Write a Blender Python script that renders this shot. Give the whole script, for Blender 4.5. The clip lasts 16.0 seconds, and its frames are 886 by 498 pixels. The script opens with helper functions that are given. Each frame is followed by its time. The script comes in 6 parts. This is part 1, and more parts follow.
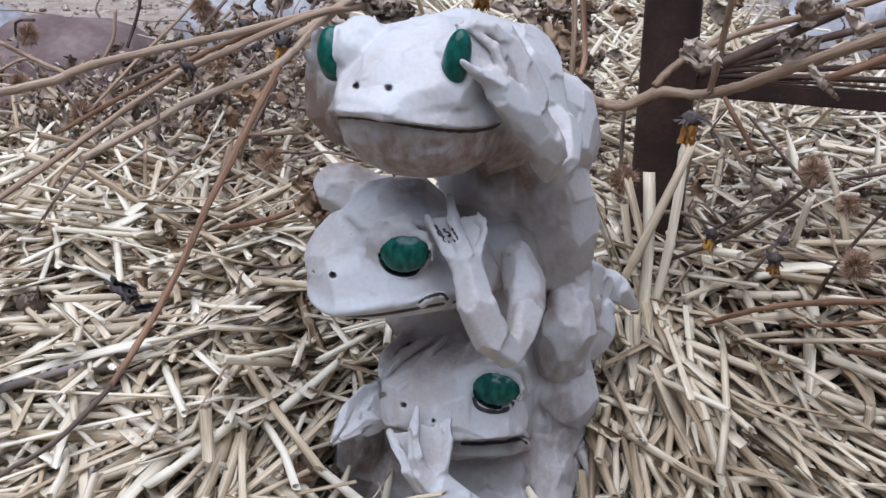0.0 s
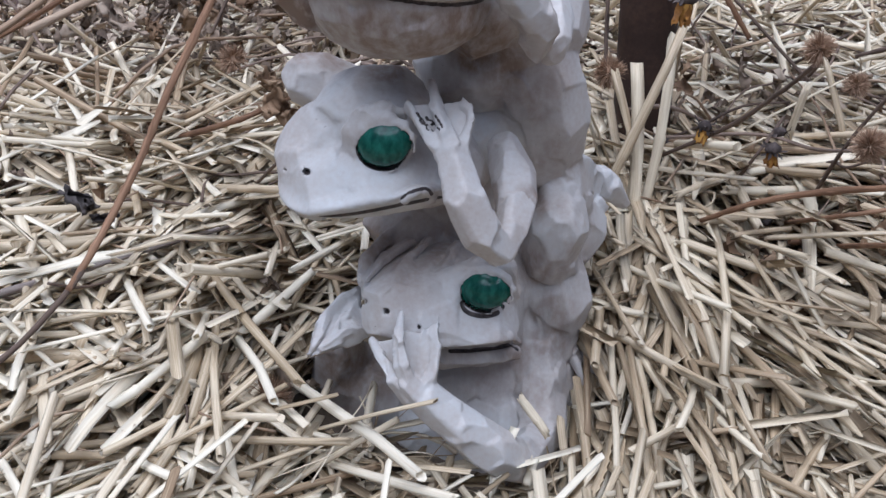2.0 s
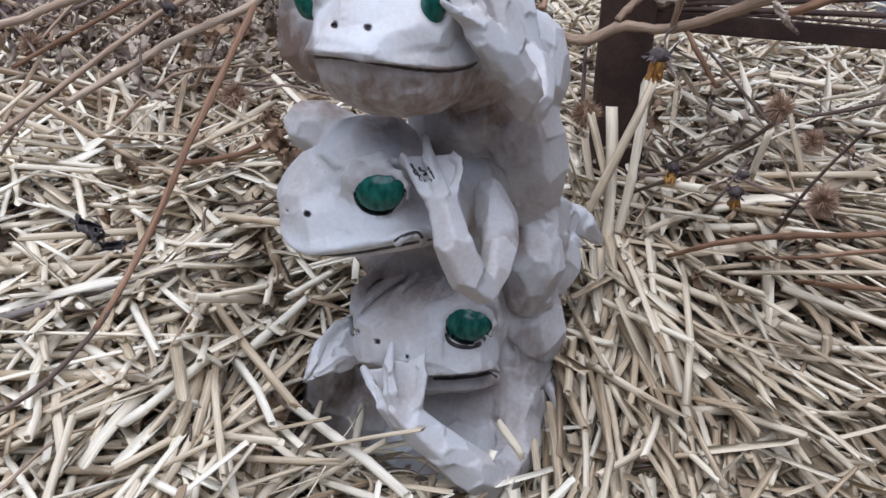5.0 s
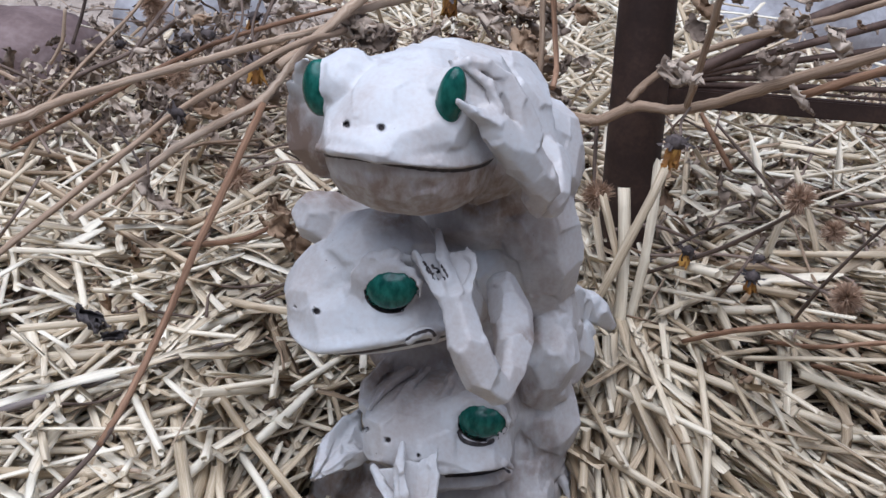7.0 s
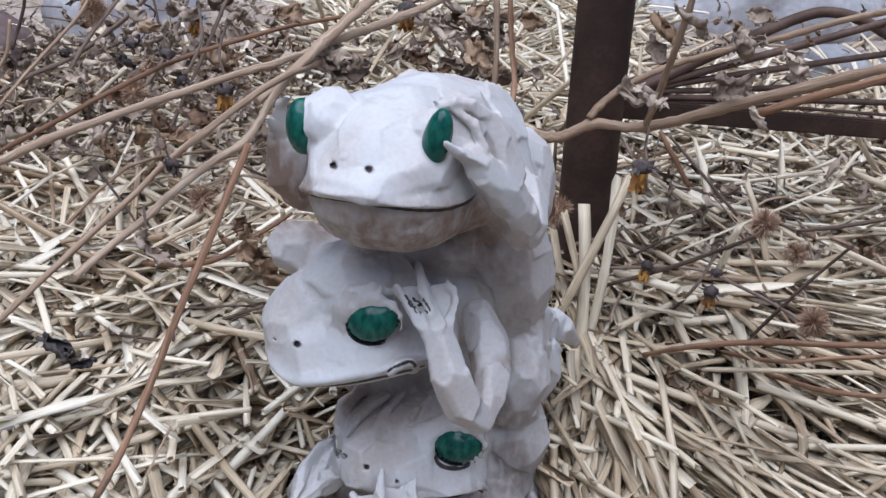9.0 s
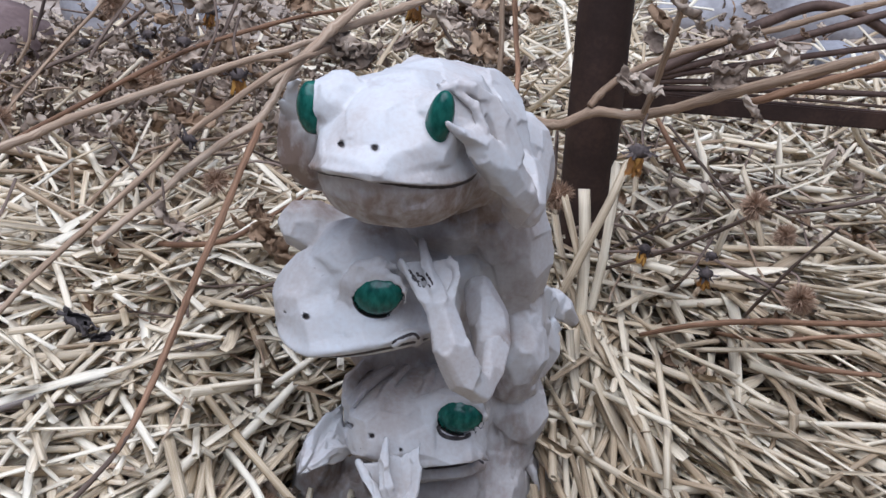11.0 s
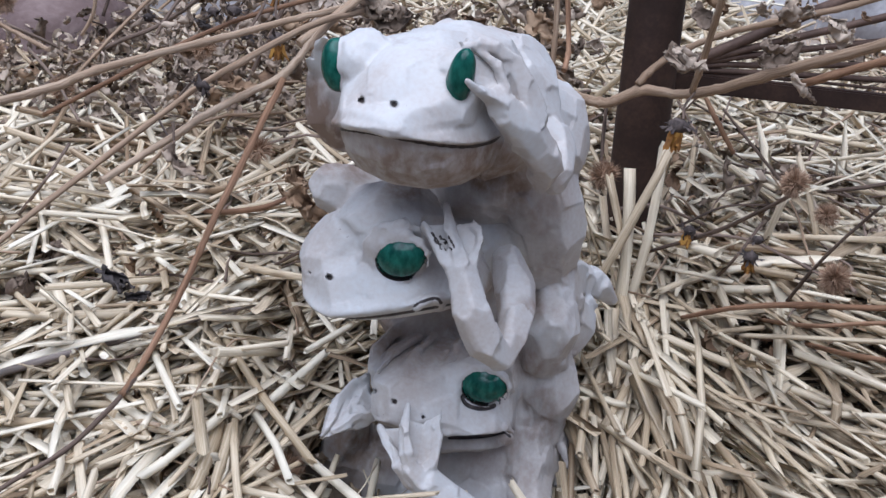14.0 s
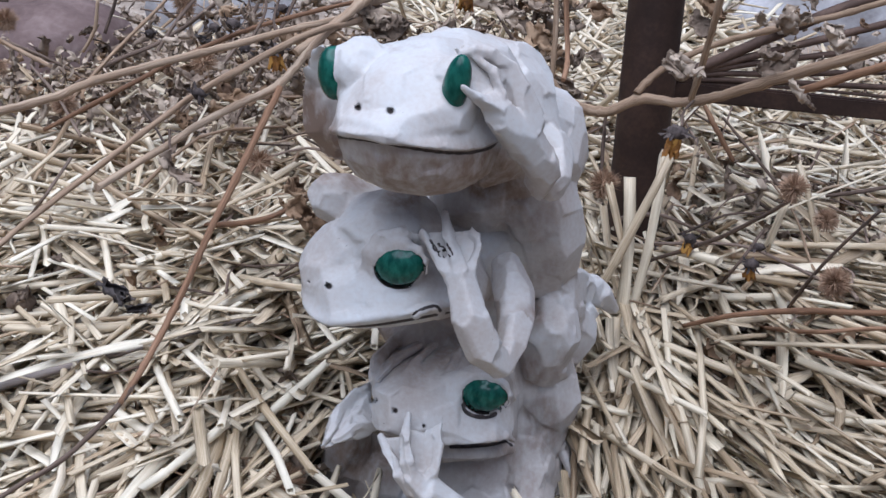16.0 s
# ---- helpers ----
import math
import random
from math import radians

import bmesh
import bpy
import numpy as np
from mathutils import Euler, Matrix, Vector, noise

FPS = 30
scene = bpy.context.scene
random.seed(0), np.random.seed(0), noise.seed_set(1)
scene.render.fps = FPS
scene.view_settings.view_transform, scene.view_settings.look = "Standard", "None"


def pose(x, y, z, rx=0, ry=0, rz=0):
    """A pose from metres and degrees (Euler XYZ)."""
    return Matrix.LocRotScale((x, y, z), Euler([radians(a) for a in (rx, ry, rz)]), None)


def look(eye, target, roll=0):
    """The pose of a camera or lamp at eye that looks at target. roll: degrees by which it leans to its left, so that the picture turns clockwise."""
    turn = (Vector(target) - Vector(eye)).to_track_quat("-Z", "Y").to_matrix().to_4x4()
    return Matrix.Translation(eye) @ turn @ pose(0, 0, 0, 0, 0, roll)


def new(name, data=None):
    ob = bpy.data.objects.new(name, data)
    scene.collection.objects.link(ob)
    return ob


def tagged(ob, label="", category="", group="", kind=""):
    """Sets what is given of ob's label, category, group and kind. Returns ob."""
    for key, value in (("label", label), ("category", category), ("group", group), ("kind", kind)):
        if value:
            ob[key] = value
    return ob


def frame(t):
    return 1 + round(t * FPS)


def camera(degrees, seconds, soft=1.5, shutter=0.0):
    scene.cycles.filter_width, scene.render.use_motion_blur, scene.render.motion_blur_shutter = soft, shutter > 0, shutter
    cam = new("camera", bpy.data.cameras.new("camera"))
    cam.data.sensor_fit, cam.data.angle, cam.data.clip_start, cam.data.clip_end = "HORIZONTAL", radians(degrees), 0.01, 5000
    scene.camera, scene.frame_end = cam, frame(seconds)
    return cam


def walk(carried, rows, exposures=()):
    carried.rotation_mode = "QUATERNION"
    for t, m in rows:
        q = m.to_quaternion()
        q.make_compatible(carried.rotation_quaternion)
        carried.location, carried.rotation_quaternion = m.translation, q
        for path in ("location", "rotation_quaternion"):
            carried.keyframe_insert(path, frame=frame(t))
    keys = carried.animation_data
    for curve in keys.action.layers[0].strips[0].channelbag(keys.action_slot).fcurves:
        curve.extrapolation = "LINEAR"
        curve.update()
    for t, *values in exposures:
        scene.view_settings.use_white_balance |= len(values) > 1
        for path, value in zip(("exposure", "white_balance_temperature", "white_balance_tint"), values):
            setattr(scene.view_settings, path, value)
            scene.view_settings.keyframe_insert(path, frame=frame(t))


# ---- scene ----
cam = camera(37.24, 16.0, soft=1.5)
PATH = [
    (0, (0.01859, -0.02799, 0.45217), (-0.01604, 0.91090, 0.10969), 1.84),
    (0.5, (0.02029, -0.02099, 0.43555), (-0.01391, 0.91720, 0.09111), 1.62),
    (1, (0.02530, -0.01067, 0.42260), (-0.00062, 0.92374, 0.06734), 1.04),
    (1.5, (0.01708, 0.00411, 0.41514), (0.00421, 0.93278, 0.04444), 1.02),
    (2, (0.00450, 0.01534, 0.41120), (0.00246, 0.93728, 0.02388), 1.01),
    (2.5, (-0.00750, 0.02820, 0.41193), (0.00903, 0.94216, 0.00647), 0.52),
    (3, (-0.01958, 0.05116, 0.41409), (0.01996, 0.95766, -0.00625), 0.52),
    (5.5, (-0.00574, -0.03834, 0.47032), (0.01389, 0.88382, 0.08401), 2.96),
    (6, (-0.00482, -0.03395, 0.47744), (0.01147, 0.89165, 0.09927), 2.70),
    (6.5, (-0.00838, -0.01820, 0.48845), (0.01250, 0.90978, 0.11643), 2.56),
    (7, (-0.01967, 0.00380, 0.48402), (0.00670, 0.93231, 0.11364), 2.79),
    (7.5, (-0.05097, 0.02426, 0.48212), (-0.01273, 0.94990, 0.10564), 0.21),
    (8, (-0.06953, 0.03598, 0.49172), (-0.00626, 0.95677, 0.10682), 1.45),
    (8.5, (-0.06853, 0.02992, 0.50984), (0.01292, 0.94749, 0.12070), 3.02),
    (9, (-0.06026, 0.01231, 0.51764), (0.03663, 0.92810, 0.12785), 3.79),
    (11.5, (-0.05604, -0.02942, 0.51938), (0.02263, 0.88795, 0.12918), 4.03),
    (12, (-0.03983, -0.03232, 0.51344), (0.02134, 0.88527, 0.12065), 4.42),
    (12.5, (-0.03141, -0.03106, 0.51113), (0.00871, 0.88682, 0.11630), 4.94),
    (13, (-0.02479, -0.02027, 0.50674), (-0.00292, 0.90016, 0.11645), 5.18),
    (13.5, (-0.01934, -0.02307, 0.50168), (-0.00687, 0.89860, 0.11391), 4.80),
    (14, (-0.01273, -0.03245, 0.49470), (-0.00153, 0.88998, 0.10869), 3.97),
    (14.5, (-0.00872, -0.03620, 0.48301), (0.00434, 0.88457, 0.09314), 4.09),
    (15, (-0.00115, -0.03949, 0.48168), (0.01391, 0.88221, 0.09406), 3.64),
    (15.5, (-0.00476, -0.03721, 0.48671), (0.00450, 0.88814, 0.10771), 3.08),
    (16, (-0.00695, -0.03531, 0.48805), (-0.00278, 0.89301, 0.11630), 3.27),
]
walk(cam, [(t, look(eye, target, roll)) for t, eye, target, roll in PATH], [(0.0, 0.20, 5725, 16), (16.0, 0.20, 5725, 16)])


world = bpy.data.worlds.new("overcast_sky")
scene.world = world
world.use_nodes = True
_n, _l = world.node_tree.nodes, world.node_tree.links
_n.clear()
_sky = _n.new("ShaderNodeTexSky")
_sky.sky_type, _sky.sun_disc = "NISHITA", False
_sky.sun_elevation, _sky.sun_rotation = radians(80), radians(200)
_sky.air_density, _sky.dust_density, _sky.ozone_density = 1.0, 4.0, 0.6
_bg = _n.new("ShaderNodeBackground")
_bg.inputs["Strength"].default_value = 0.06
_out = _n.new("ShaderNodeOutputWorld")
_l.new(_sky.outputs[0], _bg.inputs[0])
_l.new(_bg.outputs[0], _out.inputs[0])
sun = new("sun", bpy.data.lights.new("sun", "SUN"))
sun.data.energy, sun.data.angle, sun.data.color = 3.7, radians(75), (0.89, 0.955, 1.0)
sun.matrix_world = look((-0.45, -0.15, 3.0), (0.0, 0.8, 0.0))


# ---- materials ----
def material(name, colours, rough=0.8, scale=60.0, bump=0.3, fine=400.0, spread=0.0, metal=0.0, stain_or_shade=None, spec=0.3, relief=0.001, streak=False):
    """Mottled surface: colours run from dark to light over noise at two scales; spread varies it from piece to piece."""
    m = bpy.data.materials.new(name)
    m.use_nodes = True
    n, l = m.node_tree.nodes, m.node_tree.links
    b = n["Principled BSDF"]
    b.inputs["Roughness"].default_value, b.inputs["Metallic"].default_value = rough, metal
    b.inputs["Specular IOR Level"].default_value = spec
    geo = n.new("ShaderNodeNewGeometry")
    tex = n.new("ShaderNodeTexCoord")
    big, small = n.new("ShaderNodeTexNoise"), n.new("ShaderNodeTexNoise")
    big.inputs["Scale"].default_value, small.inputs["Scale"].default_value = scale, fine
    big.inputs["Detail"].default_value, small.inputs["Detail"].default_value = 4, 6
    where = tex.outputs["Object"]
    if streak:
        along = n.new("ShaderNodeAttribute")
        along.attribute_name = "grain"
        where = along.outputs["Vector"]
    for t in (big, small):
        l.new(where, t.inputs["Vector"])
    mix = n.new("ShaderNodeMath")
    mix.operation = "MULTIPLY_ADD"
    l.new(small.outputs["Fac"], mix.inputs[0])
    mix.inputs[1].default_value = 0.45
    l.new(big.outputs["Fac"], mix.inputs[2])
    fac = mix
    if spread:
        info = n.new("ShaderNodeObjectInfo")
        add = n.new("ShaderNodeMath")
        add.operation = "ADD"
        l.new(info.outputs["Random"], add.inputs[0])
        l.new(geo.outputs["Random Per Island"], add.inputs[1])
        frac = n.new("ShaderNodeMath")
        frac.operation = "FRACT"
        l.new(add.outputs[0], frac.inputs[0])
        sp = n.new("ShaderNodeMath")
        sp.operation = "MULTIPLY_ADD"
        l.new(frac.outputs[0], sp.inputs[0])
        sp.inputs[1].default_value = spread
        l.new(mix.outputs[0], sp.inputs[2])
        sub = n.new("ShaderNodeMath")
        sub.operation = "SUBTRACT"
        l.new(sp.outputs[0], sub.inputs[0])
        sub.inputs[1].default_value = spread / 2
        fac = sub
    ramp = n.new("ShaderNodeValToRGB")
    ramp.color_ramp.elements.remove(ramp.color_ramp.elements[1])
    for i, c in enumerate(colours):
        at = 0.35 + 0.75 * i / max(1, len(colours) - 1)
        e = ramp.color_ramp.elements[0] if i == 0 else ramp.color_ramp.elements.new(min(at, 1.0))
        e.position, e.color = min(at, 1.0), (*c, 1)
    l.new(fac.outputs[0], ramp.inputs["Fac"])
    colour = ramp.outputs["Color"]
    if stain_or_shade:
        tint, at, width = stain_or_shade
        st = n.new("ShaderNodeTexNoise")
        st.inputs["Scale"].default_value, st.inputs["Detail"].default_value, st.inputs["Roughness"].default_value = 22.0, 8, 0.65
        l.new(tex.outputs["Object"], st.inputs["Vector"])
        rng = n.new("ShaderNodeMapRange")
        rng.inputs["From Min"].default_value, rng.inputs["From Max"].default_value = at, at + width
        l.new(st.outputs["Fac"], rng.inputs["Value"])
        mx = n.new("ShaderNodeMix")
        mx.data_type = "RGBA"
        l.new(rng.outputs["Result"], mx.inputs["Factor"])
        l.new(colour, mx.inputs["A"])
        mx.inputs["B"].default_value = (*tint, 1)
        colour = mx.outputs["Result"]
    l.new(colour, b.inputs["Base Color"])
    if bump:
        bp = n.new("ShaderNodeBump")
        bp.inputs["Strength"].default_value, bp.inputs["Distance"].default_value = bump, relief
        l.new(mix.outputs[0], bp.inputs["Height"])
        l.new(bp.outputs["Normal"], b.inputs["Normal"])
    return m


def painted_resin():
    """Whitewash over tan resin, with brown grime and painted shade in patches, green glazed eyes and dark painted
    lines.
    """
    m = material("whitewashed_resin", [(0.41, 0.335, 0.29), (0.515, 0.49, 0.47), (0.555, 0.565, 0.565)], 0.5, 22, 0.3, 350, stain_or_shade=((0.31, 0.225, 0.18), 0.60, 0.22), relief=0.0008)
    n, l = m.node_tree.nodes, m.node_tree.links
    b = n["Principled BSDF"]
    colour = b.inputs["Base Color"].links[0].from_socket
    # brown patches: part dirt, part shade put into the colour of undersides and folds
    grime_shade_mask, cloud, hold, grime_shade_mix = n.new("ShaderNodeAttribute"), n.new("ShaderNodeTexNoise"), n.new("ShaderNodeMath"), n.new("ShaderNodeMix")
    grime_shade_mask.attribute_name = "grime_shade"
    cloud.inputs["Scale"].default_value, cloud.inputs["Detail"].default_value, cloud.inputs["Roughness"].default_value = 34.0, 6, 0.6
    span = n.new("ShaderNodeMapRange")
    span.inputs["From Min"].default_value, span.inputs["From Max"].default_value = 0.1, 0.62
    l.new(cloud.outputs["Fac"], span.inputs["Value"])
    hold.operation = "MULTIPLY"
    l.new(grime_shade_mask.outputs["Fac"], hold.inputs[0])
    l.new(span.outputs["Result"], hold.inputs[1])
    grime_shade_mix.data_type = "RGBA"
    l.new(hold.outputs[0], grime_shade_mix.inputs["Factor"])
    l.new(colour, grime_shade_mix.inputs["A"])
    grime_shade_mix.inputs["B"].default_value = (0.22, 0.155, 0.12, 1)
    colour = grime_shade_mix.outputs["Result"]
    dots, pick = n.new("ShaderNodeTexNoise"), n.new("ShaderNodeMapRange")
    dots.inputs["Scale"].default_value, dots.inputs["Detail"].default_value, dots.inputs["Roughness"].default_value = 95.0, 4, 0.7
    pick.inputs["From Min"].default_value, pick.inputs["From Max"].default_value = 0.70, 0.76
    l.new(dots.outputs["Fac"], pick.inputs["Value"])
    fleck = n.new("ShaderNodeMix")
    fleck.data_type = "RGBA"
    l.new(pick.outputs["Result"], fleck.inputs["Factor"])
    l.new(colour, fleck.inputs["A"])
    fleck.inputs["B"].default_value = (0.10, 0.075, 0.065, 1)
    colour = fleck.outputs["Result"]
    rough = None
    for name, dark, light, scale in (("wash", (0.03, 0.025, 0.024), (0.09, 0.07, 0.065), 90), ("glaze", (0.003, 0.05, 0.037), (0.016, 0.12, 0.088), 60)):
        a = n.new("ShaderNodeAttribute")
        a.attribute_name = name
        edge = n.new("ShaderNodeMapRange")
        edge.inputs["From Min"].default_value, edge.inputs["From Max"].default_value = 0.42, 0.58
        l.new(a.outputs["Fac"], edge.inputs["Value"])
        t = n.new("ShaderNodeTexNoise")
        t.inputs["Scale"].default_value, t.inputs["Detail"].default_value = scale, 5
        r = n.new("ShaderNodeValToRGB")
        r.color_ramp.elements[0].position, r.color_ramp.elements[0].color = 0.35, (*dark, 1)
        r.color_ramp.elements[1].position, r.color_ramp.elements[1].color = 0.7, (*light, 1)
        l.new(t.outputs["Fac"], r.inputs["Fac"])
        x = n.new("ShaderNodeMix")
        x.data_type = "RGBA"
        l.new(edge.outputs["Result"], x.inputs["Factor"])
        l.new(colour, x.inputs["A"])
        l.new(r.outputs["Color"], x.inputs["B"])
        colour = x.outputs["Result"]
        if name == "glaze":
            rough = n.new("ShaderNodeMapRange")
            rough.inputs["To Min"].default_value, rough.inputs["To Max"].default_value = 0.55, 0.2
            l.new(edge.outputs["Result"], rough.inputs["Value"])
            l.new(rough.outputs["Result"], b.inputs["Roughness"])
    l.new(colour, b.inputs["Base Color"])
    return m


RESIN = painted_resin()
STRAW_TAN = material("tan_straw", [(0.30, 0.215, 0.130), (0.455, 0.355, 0.232), (0.58, 0.48, 0.338), (0.66, 0.57, 0.420)], 0.5, 1.0, 0.3, 3.0, spread=0.75, spec=0.4, streak=True)
STRAW = material("bleached_straw", [(0.42, 0.32, 0.203), (0.60, 0.495, 0.348), (0.70, 0.605, 0.454), (0.755, 0.68, 0.537)], 0.55, 1.0, 0.3, 3.0, spread=0.75, spec=0.3, streak=True)
STRAW_OLD = material("weathered_straw", [(0.27, 0.185, 0.111), (0.50, 0.385, 0.251), (0.67, 0.555, 0.392), (0.77, 0.67, 0.507)], 0.6, 1.0, 0.3, 3.0, spread=0.8, streak=True)
SOIL = material("dark_litter_soil", [(0.04, 0.029, 0.021), (0.10, 0.075, 0.055), (0.19, 0.145, 0.105)], 0.95, 30, 0.8, 250, relief=0.004)
GRIT = material("sandy_gravel", [(0.23, 0.18, 0.14), (0.38, 0.31, 0.25), (0.52, 0.45, 0.38)], 0.95, 40, 1.0, 260, spread=0.5, relief=0.006)
RUST = material("dark_rusted_steel", [(0.022, 0.013, 0.010), (0.043, 0.025, 0.019), (0.078, 0.044, 0.031)], 0.6, 30, 0.25, 300, metal=0.2)
RUST_BROWN = material("brown_rusted_rod", [(0.05, 0.029, 0.021), (0.092, 0.056, 0.041), (0.15, 0.095, 0.07)], 0.65, 40, 0.3, 300, metal=0.2)
STEM = material("dry_brown_stem", [(0.17, 0.105, 0.06), (0.34, 0.235, 0.155), (0.49, 0.375, 0.27)], 0.75, 1.0, 0.5, 3.0, spread=0.3, streak=True)
STEM_RED = material("reddish_dry_stem", [(0.10, 0.05, 0.028), (0.23, 0.125, 0.07), (0.34, 0.20, 0.12)], 0.75, 1.0, 0.5, 3.0, spread=0.3, streak=True)
STEM_DARK = material("dark_dry_twig", [(0.05, 0.034, 0.026), (0.14, 0.097, 0.073), (0.24, 0.175, 0.135)], 0.85, 1.0, 0.5, 3.0, spread=0.5, streak=True)
STEM_GREY = material("weathered_grey_stem", [(0.15, 0.12, 0.105), (0.31, 0.265, 0.24), (0.48, 0.43, 0.40)], 0.8, 1.0, 0.5, 3.0, spread=0.3, streak=True)
LEAF = material("withered_grey_leaf", [(0.11, 0.077, 0.056), (0.28, 0.21, 0.155), (0.46, 0.365, 0.28)], 0.85, 50, 0.7, 300, spread=0.7)
LEAF_BROWN = material("withered_brown_leaf", [(0.09, 0.05, 0.028), (0.21, 0.13, 0.075), (0.36, 0.245, 0.155)], 0.8, 50, 0.6, 300, spread=0.6)
BRISTLE = material("brown_seed_bristle", [(0.17, 0.10, 0.06), (0.32, 0.20, 0.125), (0.46, 0.32, 0.22)], 0.85, 80, 0.0, 300, spread=0.5)
BLACK_HEAD = material("black_flower_centre", [(0.018, 0.014, 0.013), (0.05, 0.038, 0.034), (0.10, 0.078, 0.07)], 0.85, 200, 0.6, 500, spread=0.4)
PETAL = material("withered_yellow_petal", [(0.13, 0.055, 0.018), (0.32, 0.14, 0.03), (0.50, 0.27, 0.06)], 0.7, 120, 0.4, 400, spread=0.5)
ROCK_RED = material("reddish_brown_rock", [(0.085, 0.055, 0.05), (0.16, 0.11, 0.10), (0.25, 0.185, 0.17)], 0.9, 18, 0.8, 120, relief=0.004)
ROCK_GREY = material("pale_grey_rock", [(0.15, 0.142, 0.148), (0.26, 0.255, 0.265), (0.36, 0.36, 0.375)], 0.9, 14, 0.7, 110, relief=0.004)
ROCK_PALE = material("bleached_rock", [(0.25, 0.235, 0.235), (0.41, 0.395, 0.40), (0.55, 0.54, 0.555)], 0.9, 14, 0.7, 110, relief=0.004)
ROCK_DARK = material("dark_grey_rock", [(0.06, 0.055, 0.055), (0.12, 0.11, 0.11), (0.2, 0.185, 0.18)], 0.9, 16, 0.8, 120, relief=0.004)


# ---- building helpers ----
def mesh_object(name, verts, faces, mats, parent=None, slots=None, smooth=True, grain=None):
    me = bpy.data.meshes.new(name)
    me.from_pydata([tuple(map(float, v)) for v in verts], [], [tuple(map(int, f)) for f in faces])
    for m in mats if isinstance(mats, (list, tuple)) else [mats]:
        me.materials.append(m)
    if slots is not None:
        me.polygons.foreach_set("material_index", np.array(slots, np.int32))
    if smooth:
        me.polygons.foreach_set("use_smooth", [len(p.vertices) < 5 for p in me.polygons])
    if grain is not None:
        me.attributes.new("grain", "FLOAT_VECTOR", "POINT").data.foreach_set("vector", np.array(grain, np.float32).ravel())
    me.update()
    ob = new(name, me)
    ob.parent = parent
    return ob


def holder(name, at=(0, 0, 0)):
    ob = new(name)
    ob.location = at
    ob.empty_display_size = 0.02
    return ob


def glide(points, steps):
    """A smooth curve through points (Catmull-Rom), with any number of values in each."""
    p = np.array(points, float)
    p = np.vstack([2 * p[0] - p[1], p, 2 * p[-1] - p[-2]])
    out = []
    for i in range(1, len(p) - 2):
        for s in np.linspace(0, 1, steps, endpoint=False):
            a, b, c, d = p[i - 1 : i + 3]
            out.append(0.5 * (2 * b + (c - a) * s + (2 * a - 5 * b + 4 * c - d) * s**2 + (3 * b - a - 3 * c + d) * s**3))
    return np.array(out + [p[-2]])


def tube(path, radii, sides=7, flat=1.0, wobble=0.0, rng=None):
    """Vertices and faces of a tapering tube along a path, closed at both ends."""
    path, radii = np.array(path, float), np.array(radii, float)
    way = np.gradient(path, axis=0)
    way /= np.linalg.norm(way, axis=1)[:, None] + 1e-12
    up = np.array((0.12, 0.21, 1.0)) if abs(way[0][2]) < 0.9 else np.array((1.0, 0.2, 0.0))
    verts, faces = [], []
    for i, (p, w, r) in enumerate(zip(path, way, radii)):
        a = np.cross(w, up)
        a /= np.linalg.norm(a) + 1e-12
        b = np.cross(a, w)
        for s in range(sides):
            t = 2 * math.pi * s / sides
            g = r * (1 + (rng.uniform(-wobble, wobble) if wobble else 0))
            verts.append(p + a * math.cos(t) * g + b * math.sin(t) * g * flat)
    for i in range(len(path) - 1):
        for s in range(sides):
            n = (s + 1) % sides
            faces.append((i * sides + s, i * sides + n, (i + 1) * sides + n, (i + 1) * sides + s))
    last = (len(path) - 1) * sides
    faces.append(tuple(range(sides - 1, -1, -1)))
    faces.append(tuple(range(last, last + sides)))
    return verts, faces


def grain_of(path, radii, sides, seed, extra=0):
    """Coordinates along and round a tube, by which fibres run down its length."""
    path = np.array(path, float)
    run = np.concatenate([[0], np.cumsum(np.linalg.norm(np.diff(path, axis=0), axis=1))])
    out = [(a * 22, abs(2 * s / sides - 1) * math.pi * r * 700, seed) for a, r in zip(run, radii) for s in range(sides)]
    return out + [(0.0, 0.0, seed)] * extra


class Heap:
    """Gathers many small forms into one mesh."""

    def __init__(self):
        self.verts, self.faces, self.slots, self.grain = [], [], [], []

    def add(self, form, slot=0, grain=None):
        base = len(self.verts)
        self.grain += grain or []
        self.verts += [tuple(v) for v in form[0]]
        self.faces += [tuple(i + base for i in f) for f in form[1]]
        self.slots += [slot] * len(form[1])

    def make(self, name, mats, parent=None, smooth=True):
        return mesh_object(name, self.verts, self.faces, mats, parent, self.slots, smooth, self.grain or None)


# ---- ground ----
def ease(a, b, v):
    s = min(1.0, max(0.0, (v - a) / (b - a)))
    return s * s * (3 - 2 * s)


def level(x, y):
    """Height of the straw-covered ground: a hollow round the statue, rising behind it."""
    z = -0.03 + 0.11 * ease(0.55, 0.98, y) + 0.02 * ease(1.0, 2.2, y)
    z += 0.022 * math.exp(-(((x - 0.17) / 0.09) ** 2) - ((y - 0.84) / 0.12) ** 2)
    z += 0.024 * (1 - ease(-0.13, -0.03, x)) * (1 - ease(0.86, 1.1, y))
    z += 0.026 * math.exp(-(((x + 0.03) / 0.05) ** 2) - ((y - 0.655) / 0.04) ** 2)
    z += 0.010 * noise.noise(Vector((x * 5, y * 5, 1.7))) + 0.006 * noise.noise(Vector((x * 14, y * 14, 4.1)))
    return z


